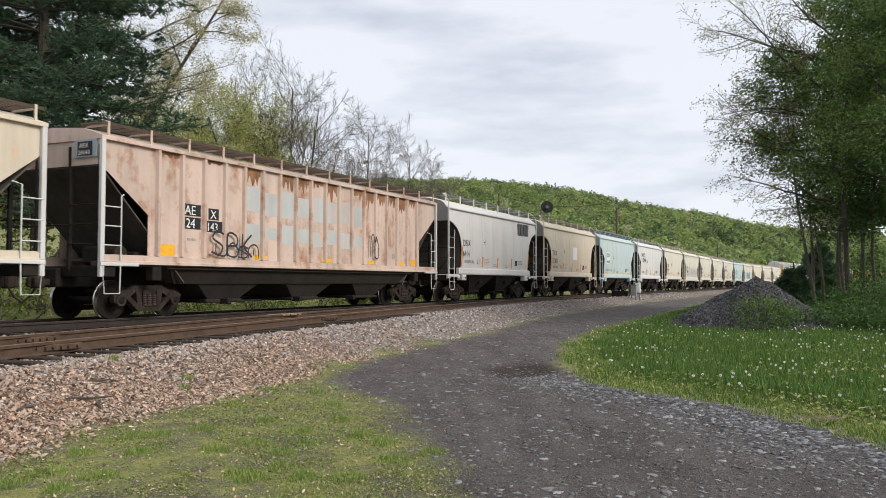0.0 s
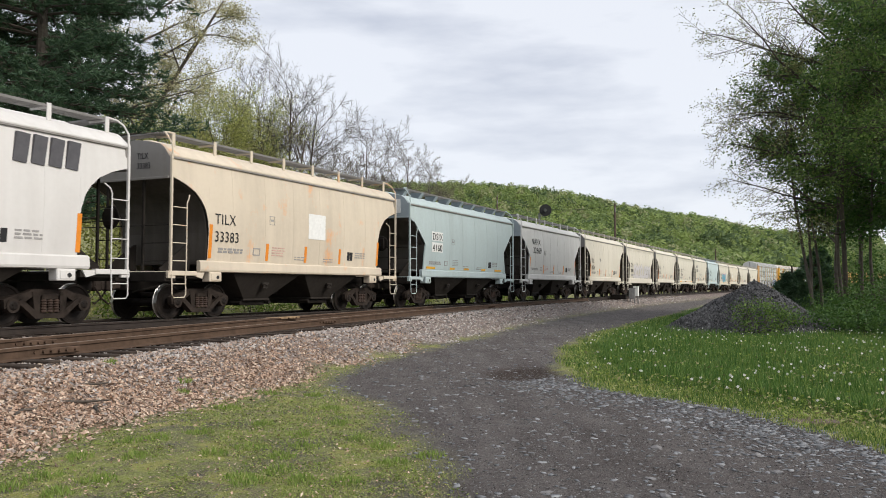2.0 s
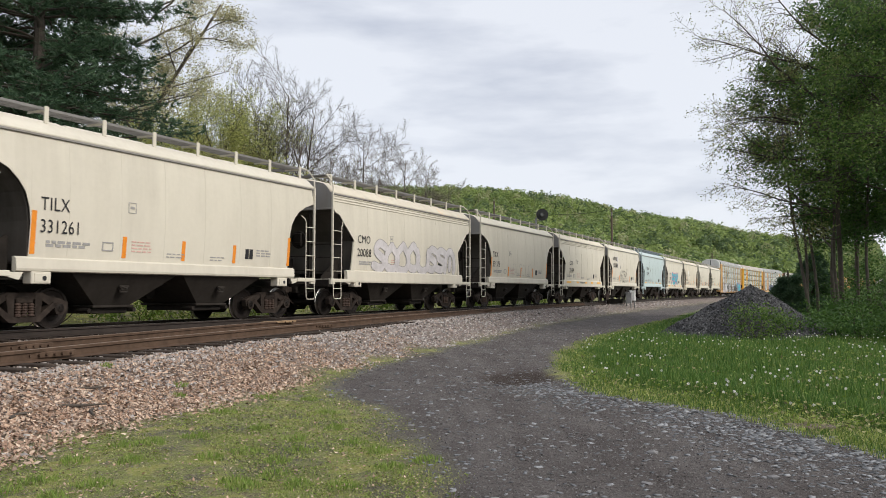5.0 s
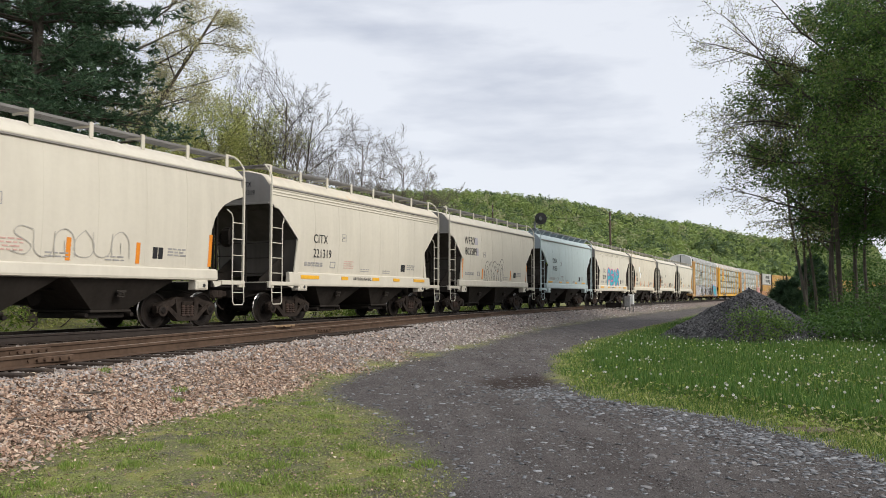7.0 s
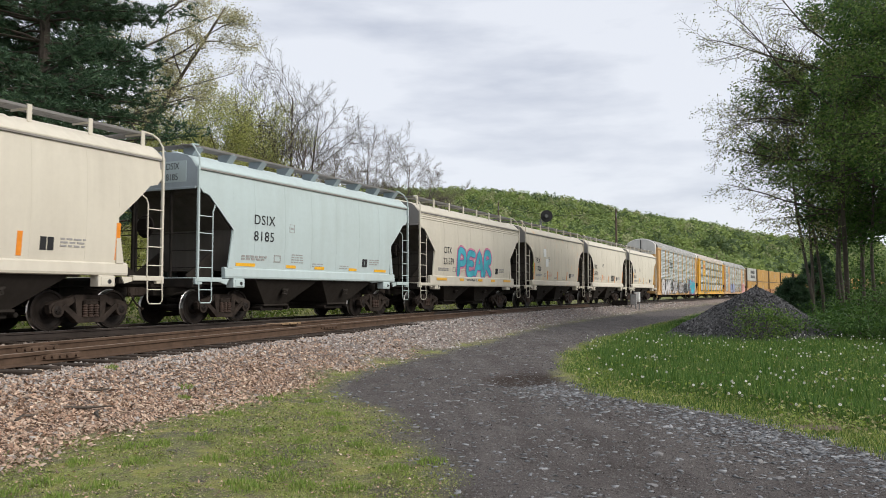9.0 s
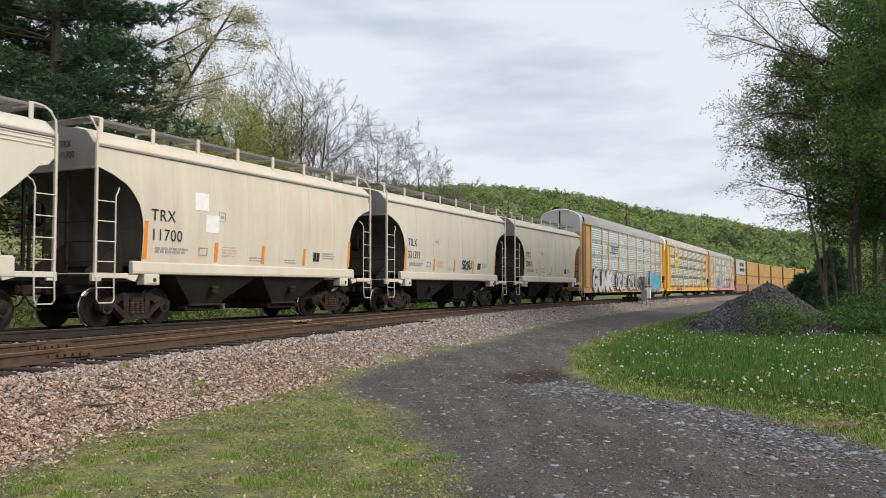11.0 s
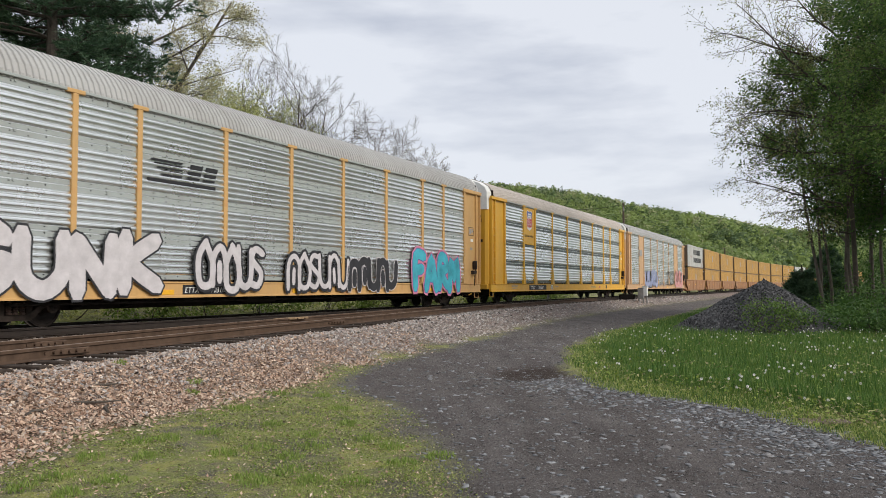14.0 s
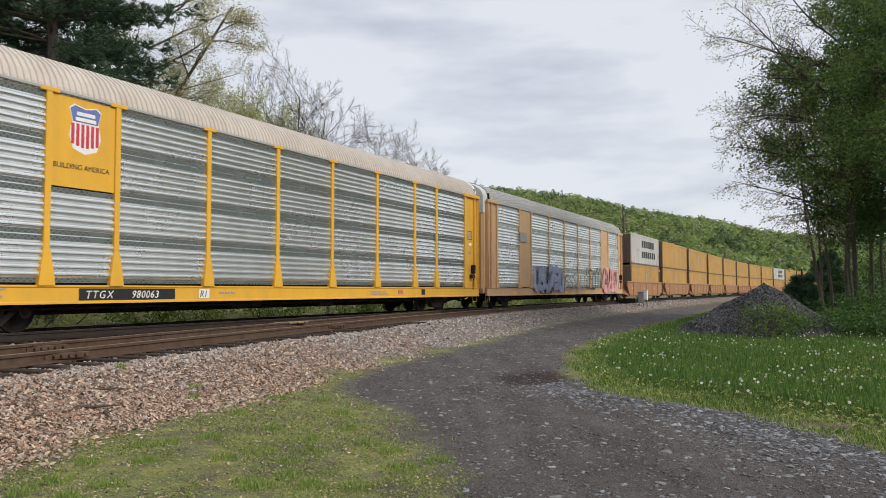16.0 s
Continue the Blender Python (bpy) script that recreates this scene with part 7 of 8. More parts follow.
tree_thing("slender tree with pale young leaves behind the track", -17.2, 46, Tree(4, (13, 8, 6), (0.36, 0.46, 0.42), lift=0.25, first=0.2), 12, 0.16, BARK_DARK, LEAF_YELLOW, 13, 0.065, 0.3, 0.8, group="trees behind the track")
for _k, (_x, _y, _h) in enumerate(((-15.0, 50, 10.5), (-13.2, 48, 11.5), (-11.8, 52, 11), (-10.3, 50, 8.5), (-12.6, 46, 8), (-8.2, 53, 7), (-17.5, 44, 10), (-13.9, 53, 12), (-14.6, 45, 9), (-11.0, 47, 7.5), (-16.0, 47, 11), (-9.3, 56, 8), (-13.0, 51, 13), (-11.7, 49, 12), (-14.2, 49, 13.5))):
    tree_thing("young yellow-green tree in the thicket behind the track", _x, _y, Tree(20 + _k, (13, 7, 5), (0.42, 0.5, 0.45), (50, 50, 50), 0.25, 0.14, 0.12), _h * 0.9, 0.09, BARK_DARK,
               LEAF_MID if _k % 7 == 2 else LEAF_YELLOW, 29, 0.060, 0.28, 0.92, group="trees behind the track")
for _k, (_x, _y, _h, _l) in enumerate(((-10.3, 50, 15.6, -0.08), (-9.7, 51, 17.3, 0.02), (-9.3, 50.5, 15.2, 0.13), (-8.6, 54, 12.2, 0.16), (-11.6, 55, 14.0, -0.10), (-12.4, 53, 13.4, 0.0), (-9.9, 49, 13.0, 0.2))):
    tree_thing("bare grey-brown tree with upright fine twigs", _x, _y, Tree(40 + _k, (18, 11, 9), (0.46, 0.42, 0.42), (42, 45, 48), 0.12, 0.032, 0.16), _h * 0.8, 0.115, BARK_DARK if _k < 3 else TWIG, LEAF_YELLOW, 1, 0.03, 0.08, 0.3, lean=(_l, 0), group="trees behind the track", thin=0.0085, top=_h)
for _k, (_x, _y, _h, _l) in enumerate(((-5.7, 60, 14.9, 0.0), (-6.6, 62, 12.0, -0.05), (-2.9, 65, 14.6, 0.0), (-2.0, 66, 13.2, 0.12), (-1.0, 68, 11.0, 0.2), (-4.2, 66, 11.0, 0.05), (-7.2, 58, 11.5, 0.1), (-4.8, 63, 10.5, 0.1))):
    tree_thing("small bare budding tree beyond the track", _x, _y, Tree(60 + _k, (16, 11, 9), (0.44, 0.42, 0.42), (46, 47, 48), 0.12, 0.032, 0.24), _h * 0.8, 0.10, TWIG, LEAF_YELLOW, 1, 0.035, 0.10, 0.3, lean=(_l, 0),
               group="trees behind the track", thin=0.0095, top=_h)


def pine(label, x, y, tall, reach, seed, low=2.5, group="pines"):
    r = random.Random(seed)
    z = float(height(x, y)) - 0.2
    t = thing("pine_tree", label, "tree", group, m=pose(x, y, z))
    g = Geo()
    g.tube([(0, 0, 0), (0.05, 0, tall * 0.5), (0, 0.05, tall)], [0.32, 0.2, 0.03], 9)
    tufts = []
    h = low
    while h < tall - 0.3:
        f = 1 - (h - low) / (tall - low)
        for k in range(r.randint(4, 6)):
            a = r.uniform(0, 6.283)
            L = reach * (0.25 + 0.75 * f ** 0.7) * r.uniform(0.65, 1.1)
            pts = [(0, 0, h)]
            n = 6
            for j in range(1, n + 1):
                s = j / n
                pts.append((math.cos(a) * L * s + r.gauss(0, 0.06), math.sin(a) * L * s + r.gauss(0, 0.06), h + L * (0.18 * s - 0.30 * s * s + 0.16 * s ** 3) + r.gauss(0, 0.03)))
            g.tube(pts, [0.05 * (1 - 0.85 * j / n) * (0.6 + f) for j in range(n + 1)], 4, caps=False)
            for j in range(2, n + 1):
                for side in (-1, 1):
                    b = a + side * r.uniform(0.6, 1.1)
                    sl = L * 0.30 * r.uniform(0.5, 1.1) * (1.15 - j / n * 0.6)
                    e = (pts[j][0] + math.cos(b) * sl, pts[j][1] + math.sin(b) * sl, pts[j][2] + r.gauss(0.08, 0.08))
                    g.tube([pts[j], e], [0.014, 0.006], 3, caps=False)
                    for q in range(7):
                        w = (q + 1) / 7
                        tufts.append(([pts[j][c] * (1 - w) + e[c] * w + r.gauss(0, 0.09) for c in range(3)], b))
                tufts.append((list(pts[j]), a))
        h += r.uniform(0.30, 0.50)
    me = bpy.data.meshes.new("trunk")
    me.from_pydata(g.v, [], g.f)
    me.materials.append(None)
    part("trunk", me, BARK_DARK, t)
    c = np.array([p for p, _ in tufts])
    per = 12 if seed in (1, 3, 4) else 8
    n = len(c) * per
    d = rng.normal(0, 1, (n, 3)) * (1, 1, 0.75)
    ang = np.repeat(np.array([b for _, b in tufts]), per)
    d += np.stack([np.cos(ang), np.sin(ang), np.full(n, 0.35)], -1) * 1.0
    d /= np.linalg.norm(d, axis=1, keepdims=True)
    base = np.repeat(c, per, axis=0)
    s = np.cross(d, rng.normal(0, 1, (n, 3)))
    s /= np.linalg.norm(s, axis=1, keepdims=True) + 1e-9
    L = rng.uniform(0.16, 0.34, (n, 1))
    v = np.stack([base - s * 0.020, base + s * 0.020, base + d * L], 1).reshape(-1, 3)
    ob = new("crown", raw_mesh("crown", v, np.arange(n * 3).reshape(-1, 3), NEEDLE))
    ob.parent = t
    return t


pine("tall dark green white pine with layered branches behind the track", -15.4, 31, 21.5, 6.5, 1, 3.5)
pine("dark green pine standing close behind the other pine", -19.8, 33, 16.0, 4.6, 2, 3.0)
pine("dark green pine with long low branches", -16.5, 36.5, 15.0, 4.8, 5, 4.0)
pine("small dark spruce at the foot of the trees", 21.5, 50, 3.0, 1.2, 3, 0.3)
pine("small dark spruce under the tall trees", 23.8, 52, 4.0, 1.4, 4, 0.4)

# the tall leafy trees at the edge of the meadow
bough_tree("tall slim tree reaching out over the lane with small sparse leaves", 17.9, 36.0, 15.5, 0.12, 101, -0.02, (
    (9.6, -0.93, -0.10, 0.36, 7.0), (11.2, -0.8, 0.1, 0.55, 6.4), (8.6, -0.97, -0.3, 0.26, 6.4), (7.4, -0.95, 0.3, 0.25, 5.4), (6.4, -0.97, 0.1, 0.20, 6.2), (5.2, -0.97, -0.2, 0.14, 5.6), (7.9, -0.8, -0.6, 0.3, 5.4), (10.4, -0.9, 0.5, 0.35, 5.6), (9.0, -0.8, 0.6, 0.3, 5.0), (12.4, -0.8, -0.3, 0.6, 5.0),
    (8.8, 0.7, -0.3, 0.5, 4.5), (7.0, 0.8, 0.2, 0.3, 4.2), (10.4, -0.5, -0.4, 0.7, 5.4), (11.0, 0.3, 0.3, 0.8, 4.5), (5.2, -0.6, 0.7, 0.1, 3.6), (3.9, -0.8, -0.3, -0.05, 3.4)), LEAF_BRONZE, 11, 0.046, 0.13, 0.85, kids=(9, 12, 7), first=0.45, bark=BARK_DARK)
bough_tree("leafy tree with a thin grey trunk by the meadow", 19.6, 35.0, 16.5, 0.12, 102, 0.0, (
    (7.5, -0.9, -0.2, 0.3, 6.2), (9.0, -0.9, 0.1, 0.4, 6.6), (6.4, -0.95, -0.2, 0.2, 5.6), (5.6, -0.9, 0.3, 0.15, 4.8), (10.5, -0.8, -0.3, 0.5, 4.0), (11.6, -0.8, 0.2, 0.5, 3.4), (8.3, -0.7, -0.7, 0.3, 5.4), (8.0, 0.7, -0.4, 0.3, 4.6), (6.2, 0.8, 0.1, 0.2, 4.2), (11.5, -0.3, 0.3, 0.8, 4.4),
    (7.0, 0.1, -0.9, 0.3, 4.0), (9.5, 0.2, -0.9, 0.4, 4.0), (5.4, -0.3, -0.9, 0.1, 3.6), (12.0, 0.5, -0.3, 0.6, 4.2)), LEAF_GROVE, 24, 0.062, 0.20, 0.95, kids=(12, 11, 6), ratio=(0.26, 0.36, 0.42), first=0.45, bark=BARK_DARK)
for _k, (_x, _y, _h, _l, _m) in enumerate(((20.8, 37.5, 13.5, 0.02, LEAF_DARK), (21.6, 34.5, 15.0, 0.03, LEAF_DARK), (23.4, 39.0, 18.0, 0.04, LEAF_DARK), (25.5, 43.0, 18.5, 0.0, LEAF_DARK), (19.9, 41.0, 10.5, 0.0, LEAF_DARK), (23.6, 46.0, 14.0, -0.02, LEAF_DARK))):
    bough_tree("dense dark-leaved tree with a thin grey trunk by the meadow", _x, _y, _h, 0.13, 110 + _k, _l, ((4.6, -0.8, -0.5, 0.05, 3.4), (5.4, -0.2, -1.0, 0.1, 3.6), (6.0, 0.8, -0.5, 0.1, 3.6), (5.0, 0.3, 0.9, 0.1, 3.0)),
               _m, 17, 0.085, 0.24, 0.92, kids=(19, 9, 6), ratio=(0.27, 0.42, 0.42), first=0.32, bark=BARK_MID, whole=False)
for _k, (_x, _y, _h) in enumerate(((17.4, 38.2, 12.0), (18.2, 40.0, 13.0), (18.9, 38.4, 12.5), (19.6, 42.0, 13.5), (19.3, 36.4, 12.0), (20.3, 39.4, 13.0))):
    bough_tree("slender grey sapling trunk in the grove by the meadow", _x, _y, _h, 0.085, 130 + _k, (-0.03, 0.02, 0.0, 0.03, -0.01, 0.02)[_k], (), LEAF_DARK if _k % 2 else LEAF_GROVE, 14, 0.075, 0.24, 0.9, kids=(11, 7, 5), ratio=(0.24, 0.45, 0.45), first=0.5, bark=BARK_MID, whole=False)
for _k, (_x, _y, _h) in enumerate(((17.6, 27.5, 14.5), (19.4, 31.0, 15.5))):
    bough_tree("dark-leaved tree overhanging the meadow", _x, _y, _h, 0.22, 120 + _k, -0.02, ((6.6, -0.9, -0.1, 0.2, 4.2), (8.0, -0.8, 0.3, 0.3, 4.4), (9.5, -0.8, -0.3, 0.4, 4.4), (7.4, -0.6, -0.7, 0.2, 4.0), (10.5, -0.6, 0.2, 0.6, 4.0)),
               LEAF_DARK if _k else LEAF_GROVE, 22, 0.066, 0.20, 0.95, kids=(14, 10, 6), ratio=(0.27, 0.42, 0.42), first=0.42, bark=BARK_DARK)


def shrub(label, x, y, wide, tall, leaf, seed, count=900, size=0.09):
    r = np.random.default_rng(seed)
    z = float(height(x, y)) - 0.1
    t = thing("shrub", label, "shrub", "undergrowth", m=pose(x, y, z))
    tr = Tree(seed, (7, 4), (0.5, 0.45), (50, 50), 0.3, 0.2, 0.1)
    for k in range(5):
        a = r.uniform(0, 6.28)
        tr.limb((r.normal(0, wide * 0.2), r.normal(0, wide * 0.2), 0), unit((math.cos(a) * 0.8, math.sin(a) * 0.8, 1)), tall * r.uniform(0.6, 1.0), 0.025, 1)
    part("stem_clump", tr.wood("stem_clump", 0.008), BARK_DARK, t)
    u = r.normal(0, 1, (count, 3))
    u /= np.linalg.norm(u, axis=1, keepdims=True)
    rad = r.uniform(0.35, 1.0, (count, 1)) ** 0.6 * (1 + 0.22 * np.sin(3 * u[:, :1] + seed) + 0.2 * np.sin(4 * u[:, 1:2] + 2 * u[:, 2:] * seed))
    p = u * rad * (wide, wide, tall * 0.55) + (0, 0, tall * 0.48)
    p = p[p[:, 2] > 0.02]
    ob = new("crown", foliage("crown", p, size, leaf))
    ob.parent = t
    return t


_r = random.Random(11)
for _k in range(34):  # thicket beyond the main track
    _s = -2 + 2.5 * _k + _r.uniform(-0.8, 0.8)
    _x, _y, _ = on_line(_s, -_r.uniform(6.0, 9.5))
    shrub("leafy green shrub in the thicket beyond the track", float(_x), float(_y), _r.uniform(1.3, 2.2), _r.uniform(1.6, 3.2), LEAF_MID if _k % 3 else LEAF_YELLOW, 200 + _k, 1100, 0.085)
for _k in range(26):
    _s = 10 + 4.2 * _k + _r.uniform(-1.2, 1.2)
    _x, _y, _ = on_line(_s, -_r.uniform(11.0, 19.0))
    shrub("tall green shrub behind the thicket", float(_x), float(_y), _r.uniform(2.2, 3.4), _r.uniform(4.0, 6.0), LEAF_YELLOW if _k % 3 else LEAF_MID, 300 + _k, 1600, 0.11)
for _k, (_x, _y, _w, _h) in enumerate(((15.0, 30.5, 1.5, 1.3), (16.4, 28.0, 1.7, 1.7), (13.6, 26.0, 1.2, 0.8), (15.2, 25.0, 1.5, 1.2), (17.2, 33.5, 1.8, 1.5), (14.0, 22.6, 1.1, 0.8), (16.8, 23.0, 1.8, 1.8),
                                       (19.5, 35.0, 2.0, 2.2), (13.4, 20.5, 0.9, 0.6), (15.5, 20.0, 1.6, 1.3), (21.5, 41.0, 2.4, 2.6), (20.0, 30.0, 2.2, 3.5), (23.5, 46.0, 2.6, 4.0), (12.6, 29.6, 0.8, 0.6), (24.6, 54.0, 2.4, 3.0), (27.0, 55.0, 2.6, 3.4), (25.4, 47.0, 2.2, 2.8), (13.2, 27.2, 1.3, 0.9), (23.0, 43.5, 1.8, 2.2), (28.5, 50.0, 2.4, 3.6))):
    shrub("dark green undergrowth at the foot of the trees", _x, _y, _w, _h, LEAF_DARK, 400 + _k, 1600, 0.066)
shrub("green weeds climbing the gravel pile", 10.55, 26.5, 1.05, 1.25, LEAF_GROVE, 500, 2600, 0.045)
shrub("green weeds climbing the gravel pile", 11.5, 27.0, 0.9, 0.9, LEAF_DARK, 501, 1300, 0.05)
shrub("low weeds on the gravel pile", 12.3, 27.6, 0.7, 0.6, LEAF_DARK, 502, 700, 0.05)

# ---- the wooded ridge ----
n = 6200
az = rng.uniform(-0.15, 0.54, n)
yy = 150 + 500 * rng.uniform(0, 1, n) ** 0.8
xx = az * yy
ss, uu = to_line(xx, yy)
keep = (uu > 14) | ((uu < -40) & (yy > 260))
xx, yy = xx[keep], yy[keep]
zz = height(xx, yy)
n, per = len(xx), 84
rad = rng.uniform(2.1, 4.0, n) * (0.75 + 0.25 * smooth(150, 350, yy))
u = rng.normal(0, 1, (n, per, 3))
u[..., 2] = np.abs(u[..., 2]) * 1.1 - 0.25
u /= np.linalg.norm(u, axis=2, keepdims=True)
lump = 1 + 0.25 * np.sin(3.1 * u[..., :1] + np.arange(n)[:, None, None]) + 0.2 * np.sin(4.3 * u[..., 1:2] + 2.0 * np.arange(n)[:, None, None])
p = u * lump * rng.uniform(0.75, 1.0, (n, per, 1)) * np.stack([rad, rad, rad * 1.25], -1)[:, None, :]
p += np.stack([xx, yy, zz + rad * 1.45], -1)[:, None, :]
out = u + rng.normal(0, 0.42, u.shape)
out /= np.linalg.norm(out, axis=2, keepdims=True)
side = np.cross(out, rng.normal(0, 1, u.shape))
side /= np.linalg.norm(side, axis=2, keepdims=True) + 1e-9
rise = np.cross(out, side)
big = (rad[:, None] * rng.uniform(0.15, 0.27, (n, per)))[..., None]
tri = np.stack([p + side * big, p - side * big * 0.55 + rise * big * 0.9, p - side * big * 0.55 - rise * big * 0.9], 2)
woods_tint = rng.choice(4, n, p=(0.2, 0.4, 0.3, 0.1))
HILL_TINTS = [leaf_mat("hill_leaves", *cols, through=0.42) for cols in (
    ((0.09, 0.14, 0.06), (0.13, 0.18, 0.07)), ((0.17, 0.24, 0.08), (0.22, 0.29, 0.095)), ((0.25, 0.33, 0.10), (0.30, 0.37, 0.12)), ((0.30, 0.33, 0.16), (0.37, 0.38, 0.20)))]
for _k in range(4):
    v = tri[woods_tint == _k].reshape(-1, 3)
    ob = new("hillside_woods", raw_mesh("hillside_woods", v, np.arange(len(v)).reshape(-1, 3), HILL_TINTS[_k]))
    tagged(ob, ("dark green", "fresh green", "bright spring green", "pale budding")[_k] + " tree crowns covering the distant ridge", "woods", kind="stuff")

# ---- the gravel pile ----
PILE = (10.95, 28.6)


def pile_height(x, y):
    d = np.hypot((x - PILE[0]) / 3.15, (y - PILE[1]) / 2.6) + 0.06 * wave(x, y, 0.6, 2.0)
    return 1.78 * np.clip(1 - d, 0, 1) ** 1.05


a, r = np.meshgrid(np.linspace(0, 2 * math.pi, 64, endpoint=False), np.linspace(0.001, 1.08, 22))
x, y = PILE[0] + 3.25 * r * np.cos(a), PILE[1] + 2.7 * r * np.sin(a)
z = height(x, y) + pile_height(x, y) - 0.03
i, j = np.meshgrid(np.arange(21), np.arange(64), indexing="ij")
f = np.stack([i * 64 + j, (i + 1) * 64 + j, (i + 1) * 64 + (j + 1) % 64, i * 64 + (j + 1) % 64], -1).reshape(-1, 4)
pile = new("gravel_pile", raw_mesh("gravel_pile", np.stack([x, y, z], -1).reshape(-1, 3), f, plain("pile_core", (0.055, 0.053, 0.054), 0.9, 0.0, 0.4, 4.0, 0.5), True))
tagged(pile, "cone of dark grey crushed stone at the edge of the meadow", "gravel pile")
n = 24000
a, r = rng.uniform(0, 6.283, n), np.sqrt(rng.uniform(0, 1.15, n))
x, y = PILE[0] + 3.15 * r * np.cos(a), PILE[1] + 2.6 * r * np.sin(a)
pts = np.stack([x, y, height(x, y) + pile_height(x, y)], -1)
size = rng.uniform(0.016, 0.046, (n, 1)) * rng.uniform(0.6, 1.2, (n, 3))
ob = new("loose_stone", scatter("loose_stone", pts, HEAP_V, HEAP_F, size * 1.15, 0.7, PILE_STONE, 0.35))
ob.parent = pile
tagged(ob, "loose crushed stones", kind="stuff")

# ---- dandelion clocks in the meadow ----
def stem(g):
    g.tube([(0, 0, 0), (0.01, 0.0, 0.12), (0.0, 0.01, 0.235)], 0.004, 4)


def seed_head(g):
    rr = random.Random(5)
    for k in range(46):
        zc = 1 - 2 * (k + 0.5) / 46
        t = 2.39996 * k
        q = math.sqrt(1 - zc * zc)
        d = Vector((q * math.cos(t), q * math.sin(t), zc))
        s = d.cross(Vector((rr.random(), rr.random(), 1))).normalized() * 0.0055
        c = Vector((0, 0, 0.25))
        g.add([c + d * 0.006, c + d * 0.018 + s, c + d * 0.018 - s], [(0, 1, 2)])


dandelion = thing("dandelion", "white dandelion clock on a thin stem in the grass", "flower", "dandelions in the meadow", m=pose(5.2, 13.0, float(height(5.2, 13.0))))
part("stem", mesh_of("stem", stem), LEAF_MID, dandelion)
part("seed_head", mesh_of("seed_head", seed_head), FLUFF, dandelion, "fluffy white seed head")
_r = random.Random(4)
_n = 0
while _n < 210:
    _y = 9.5 + 16.5 * _r.random() ** 1.2
    _x = _r.uniform(2.6, 14.0) * (0.35 + _y / 26)
    if abs(_x / _y) > 0.56 or float(zones(np.array([_x]), np.array([_y]))[2][0]) < 0.9 or wave(np.array(_x), np.array(_y), 1.3, 6.0) < -0.15:
        continue
    _k = _r.uniform(0.75, 1.15)
    copy_thing(dandelion, pose(_x, _y, float(height(_x, _y)) + _r.uniform(-0.05, 0.05), _r.uniform(-10, 10), _r.uniform(-10, 10), _r.uniform(0, 360)))
    _n += 1

# ---- line-side things ----
STEEL_GREY = plain("dull_grey_paint", (0.24, 0.24, 0.24), 0.6, 0.0, 0.25, 5.0)
SIGNAL_BLACK = plain("signal_black", (0.015, 0.015, 0.016), 0.6, 0.0, 0.3, 5.0)
POLE_WOOD = plain("pole_wood", (0.105, 0.078, 0.058), 0.9, 0.0, 0.4, 3.0, 0.4)


def signal_mast():
    x, y = 7.42, 58.0
    z = float(height(x, y))
    top = 1.55 + (500.5 - 366) / 1444 * 58
    t = thing("railway_signal", "black round signal target on a grey mast beyond the track", "signal", m=pose(x, y, z))
    h = top - z
    part("mast", Geo().tube([(-0.42, 0.15, 0), (-0.42, 0.15, h - 0.2)], [0.09, 0.07], 10), STEEL_GREY, t)
    part("bracket", Geo().tube([(-0.42, 0.15, h - 0.35), (-0.15, 0.1, h - 0.42), (0, 0.08, h - 0.1)], 0.04, 6), STEEL_GREY, t)
    part("target", Geo().tube([(0, 0.0, h), (0, 0.05, h)], 0.43, 28), SIGNAL_BLACK, t, "black round target")
    hood = Geo()
    hood.tube([(0, -0.32, h - 0.02), (0, 0.0, h)], [0.13, 0.15], 14, caps=False)
    hood.tube([(0, 0.05, h), (0, 0.35, h)], 0.17, 14)
    part("hood", hood, STEEL_GREY, t)
    part("lens", Geo().tube([(0, -0.05, h), (0, -0.01, h)], 0.11, 14), PALE, t, "pale unlit lens")
    part("ladder", Geo().tube([(-0.42, 0.45, 0), (-0.42, 0.3, h - 0.3)], 0.02, 5), STEEL_GREY, t)


signal_mast()


def utility_pole(label, px, depth, top_px, arms=True):
    x = (px - 784) / 1444 * depth
    z = float(height(x, depth))
    h = 1.55 + (500.5 - top_px) / 1444 * depth - z
    t = thing("utility_pole", label, "pole", "utility poles", m=pose(x, depth, z))
    part("pole", Geo().tube([(0, 0, -0.3), (0.02, 0, h * 0.5), (0, 0, h)], [0.17, 0.15, 0.11], 10), POLE_WOOD, t)
    if arms:
        part("insulator", Geo().spin([(h - 0.06, 0.03), (h + 0.02, 0.05), (h + 0.10, 0.05), (h + 0.14, 0.02)], 10, "z"), STEEL_GREY, t)
        part("bracket", Geo().box(-0.05, 0.05, -0.16, 0.0, h - 1.0, h - 0.5, 0.01), STEEL_GREY, t)
    return x, depth, z + h


_p1 = utility_pole("brown wooden utility pole beyond the track", 1092, 100, 354)
_p2 = utility_pole("weathered wooden utility pole beyond the track", 883, 112, 342)
_p3 = utility_pole("far wooden utility pole near the ridge foot", 1270, 165, 434, False)
for _a, _b in ((_p2, _p1), (_p1, _p3)):
    g = Geo()
    g.tube([tuple(_a[c] * (1 - q) + _b[c] * q - (1.1 * 4 * q * (1 - q) + 0.15 if c == 2 else 0) for c in range(3)) for q in np.linspace(0, 1, 17)], 0.022, 4)
    tagged(part("overhead_wire", g, SIGNAL_BLACK), "thin dark overhead wire between utility poles", "wire", "overhead wires")


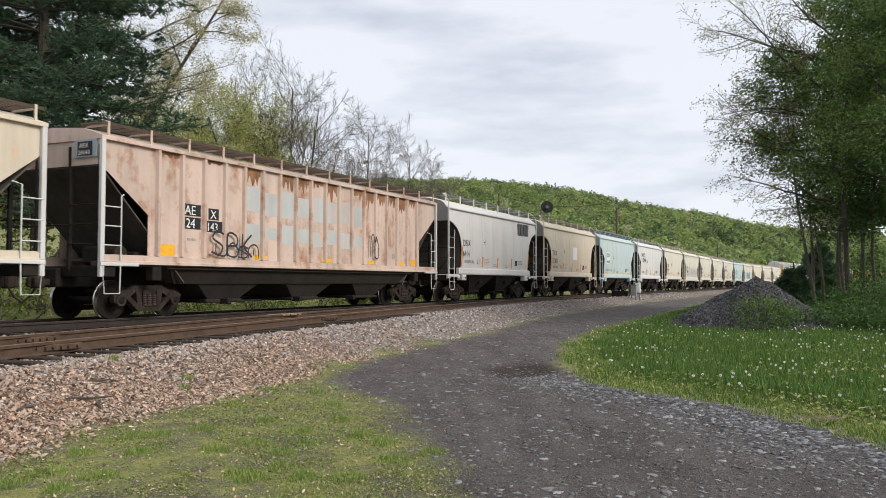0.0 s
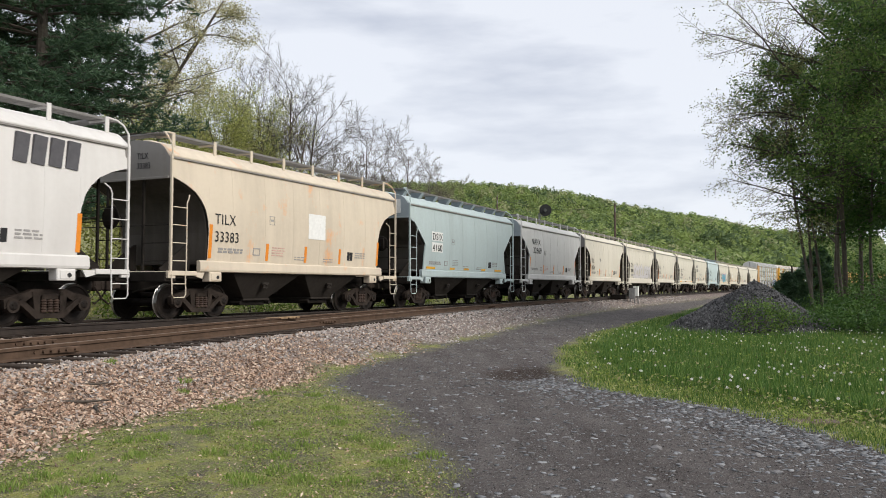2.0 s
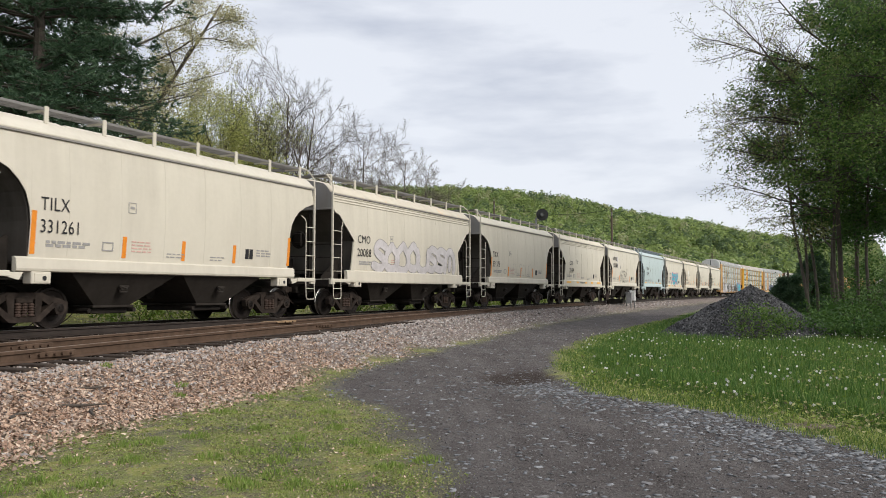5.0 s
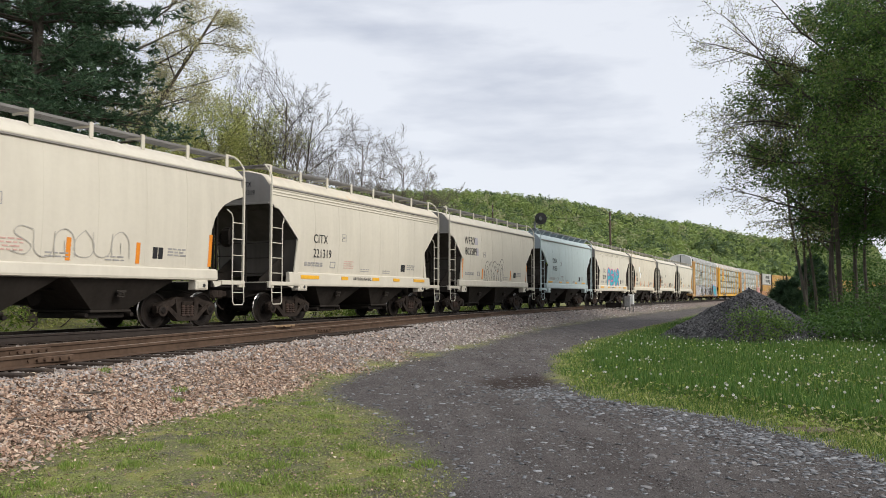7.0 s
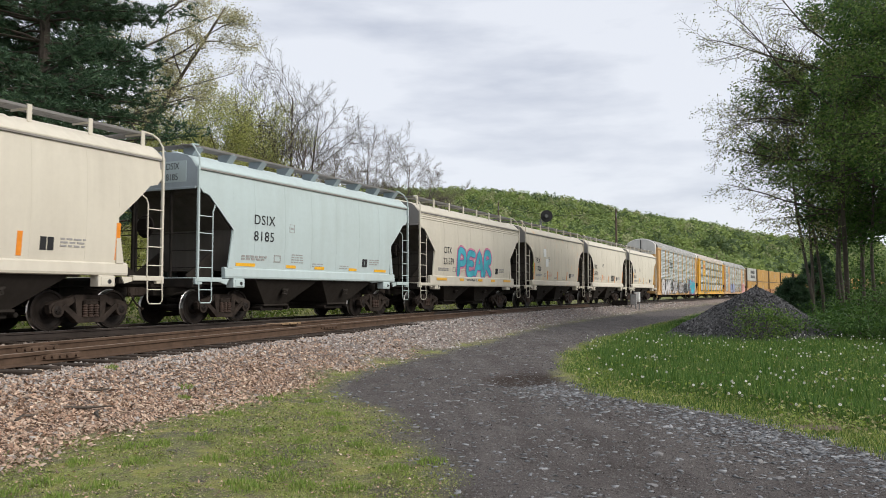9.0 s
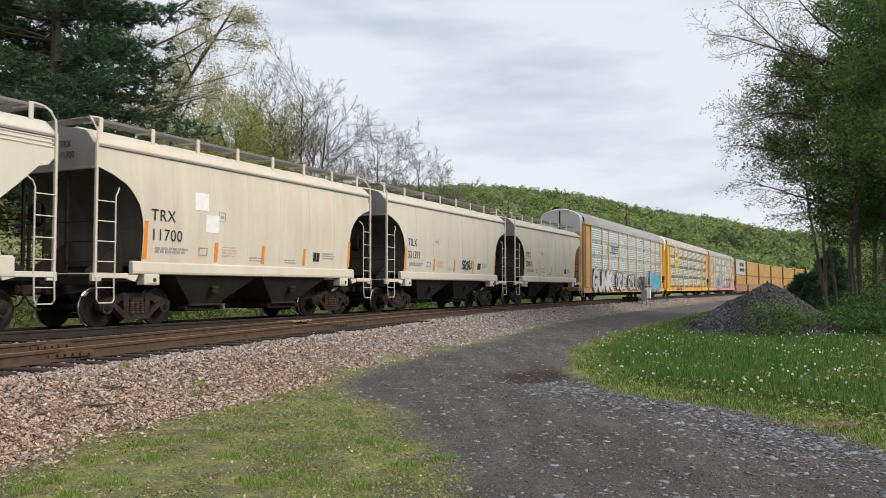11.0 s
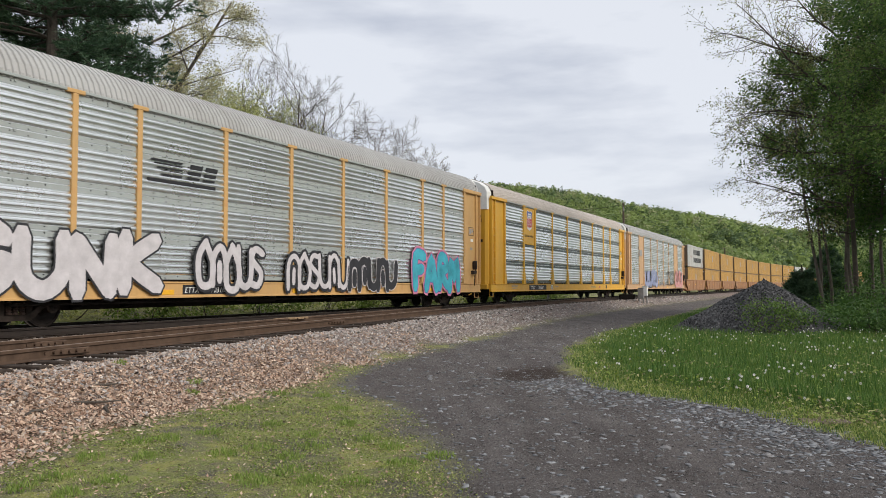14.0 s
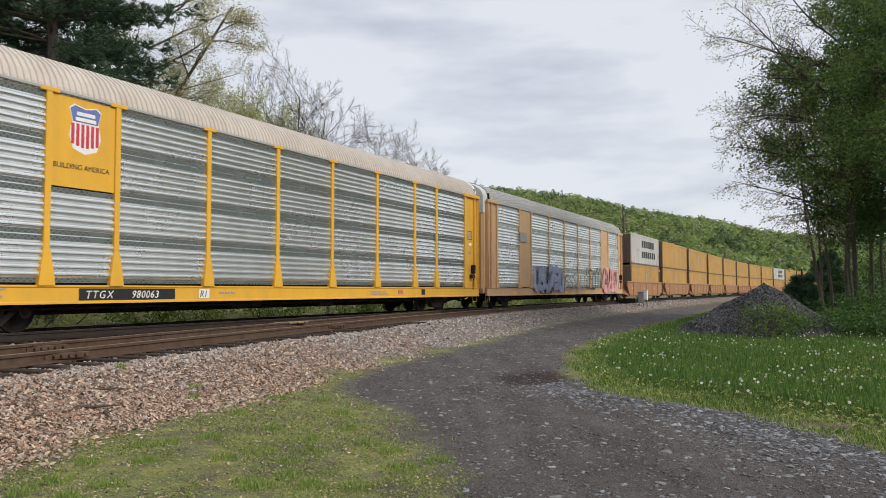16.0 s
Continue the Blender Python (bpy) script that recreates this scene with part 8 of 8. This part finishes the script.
def cabinet(label, x, y, wide, deep, tall, legs, mat):
    z = float(height(x, y))
    t = thing("trackside_cabinet", label, "cabinet", "trackside cabinets", m=pose(x, y, z, 0, 0, -20))
    part("housing", Geo().box(-wide / 2, wide / 2, -deep / 2, deep / 2, legs, tall, 0.02), mat, t)
    part("lid", Geo().box(-wide / 2 - 0.03, wide / 2 + 0.03, -deep / 2 - 0.03, deep / 2 + 0.03, tall, tall + 0.05, 0.015), mat, t)
    for sx in (1, -1):
        part("leg", Geo().box(sx * wide * 0.36 - 0.04, sx * wide * 0.36 + 0.04, -0.04, 0.04, -0.2, legs), STEEL_GREY, t)
    part("door", Geo().box(-wide / 2 + 0.04, wide / 2 - 0.04, -deep / 2 - 0.012, -deep / 2, legs + 0.04, tall - 0.04, 0.005), mat, t)


cabinet("pale grey metal trackside cabinet beside the ballast", 14.95, 64.0, 0.45, 0.45, 1.10, 0.30, STEEL_GREY)
cabinet("white trackside box on a post beside the ballast", 15.4, 64.6, 0.40, 0.40, 1.30, 0.55, PALE)
cabinet("low dark switch machine box beside the rail", 14.0, 64.6, 1.2, 0.5, 0.40, 0.08, DARK)

# ---- single stones and the slab in the lane ----
def rock(g, seed, a, b, c):
    rr = random.Random(seed)
    bm = bmesh.new()
    bmesh.ops.create_icosphere(bm, subdivisions=1, radius=1.0)
    for v in bm.verts:
        k = rr.uniform(0.75, 1.15)
        v.co = Vector((v.co.x * a * k, v.co.y * b * k, (max(v.co.z, -0.3) * c * k)))
    g.v, g.f = [tuple(v.co) for v in bm.verts], [tuple(v.index for v in f.verts) for f in bm.faces]
    bm.free()


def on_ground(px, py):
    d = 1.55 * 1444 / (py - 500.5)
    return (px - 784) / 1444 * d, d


ROCK_GREY = plain("lane_rock", (0.20, 0.195, 0.195), 0.85, 0.0, 0.3, 20.0, 0.4)
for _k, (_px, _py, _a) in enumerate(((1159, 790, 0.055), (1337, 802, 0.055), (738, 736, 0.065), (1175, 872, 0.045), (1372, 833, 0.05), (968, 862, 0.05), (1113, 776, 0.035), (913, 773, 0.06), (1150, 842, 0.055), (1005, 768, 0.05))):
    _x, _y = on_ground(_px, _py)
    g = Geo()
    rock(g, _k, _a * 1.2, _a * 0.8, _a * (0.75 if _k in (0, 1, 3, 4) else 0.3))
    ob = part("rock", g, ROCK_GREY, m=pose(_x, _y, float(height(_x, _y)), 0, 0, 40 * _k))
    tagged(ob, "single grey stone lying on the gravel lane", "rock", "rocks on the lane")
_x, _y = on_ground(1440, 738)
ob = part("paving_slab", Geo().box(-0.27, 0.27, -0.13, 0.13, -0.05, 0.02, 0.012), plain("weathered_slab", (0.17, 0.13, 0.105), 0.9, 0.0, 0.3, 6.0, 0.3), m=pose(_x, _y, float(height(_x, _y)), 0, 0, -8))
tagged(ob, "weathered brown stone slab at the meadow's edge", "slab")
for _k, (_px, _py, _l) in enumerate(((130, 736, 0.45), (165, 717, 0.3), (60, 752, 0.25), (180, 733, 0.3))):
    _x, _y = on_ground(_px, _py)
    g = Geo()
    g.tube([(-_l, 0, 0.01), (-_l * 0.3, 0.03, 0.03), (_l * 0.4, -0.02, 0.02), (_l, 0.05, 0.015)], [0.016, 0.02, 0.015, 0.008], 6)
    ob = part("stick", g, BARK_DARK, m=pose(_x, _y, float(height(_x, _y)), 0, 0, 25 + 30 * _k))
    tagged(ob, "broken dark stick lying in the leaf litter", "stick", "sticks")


# ---- what moves: the train and its wheels ----
def motions():
    for ob, mid, half, z in TRAIN:
        walk(ob, [(t / 2, car_pose(mid, half, z, t / 2)) for t in range(33)])
    rolled = {}
    for w, sx in WHEELSETS:
        if sx not in rolled:
            rows = []
            for k in range(16 * FPS + 1):
                t = k / FPS
                gone = SPEED * t - EASE * (t - 8) ** 2
                rows.append((t, pose(sx * 0.89, 0, 0.457, 0, -math.degrees(gone / 0.457), 0)))
            walk(w, rows)
            rolled[sx] = w.animation_data
        else:  # every wheelset turns alike
            w.rotation_mode = "QUATERNION"
            w.animation_data_create()
            w.animation_data.action = rolled[sx].action
            w.animation_data.action_slot = rolled[sx].action_slot


motions()
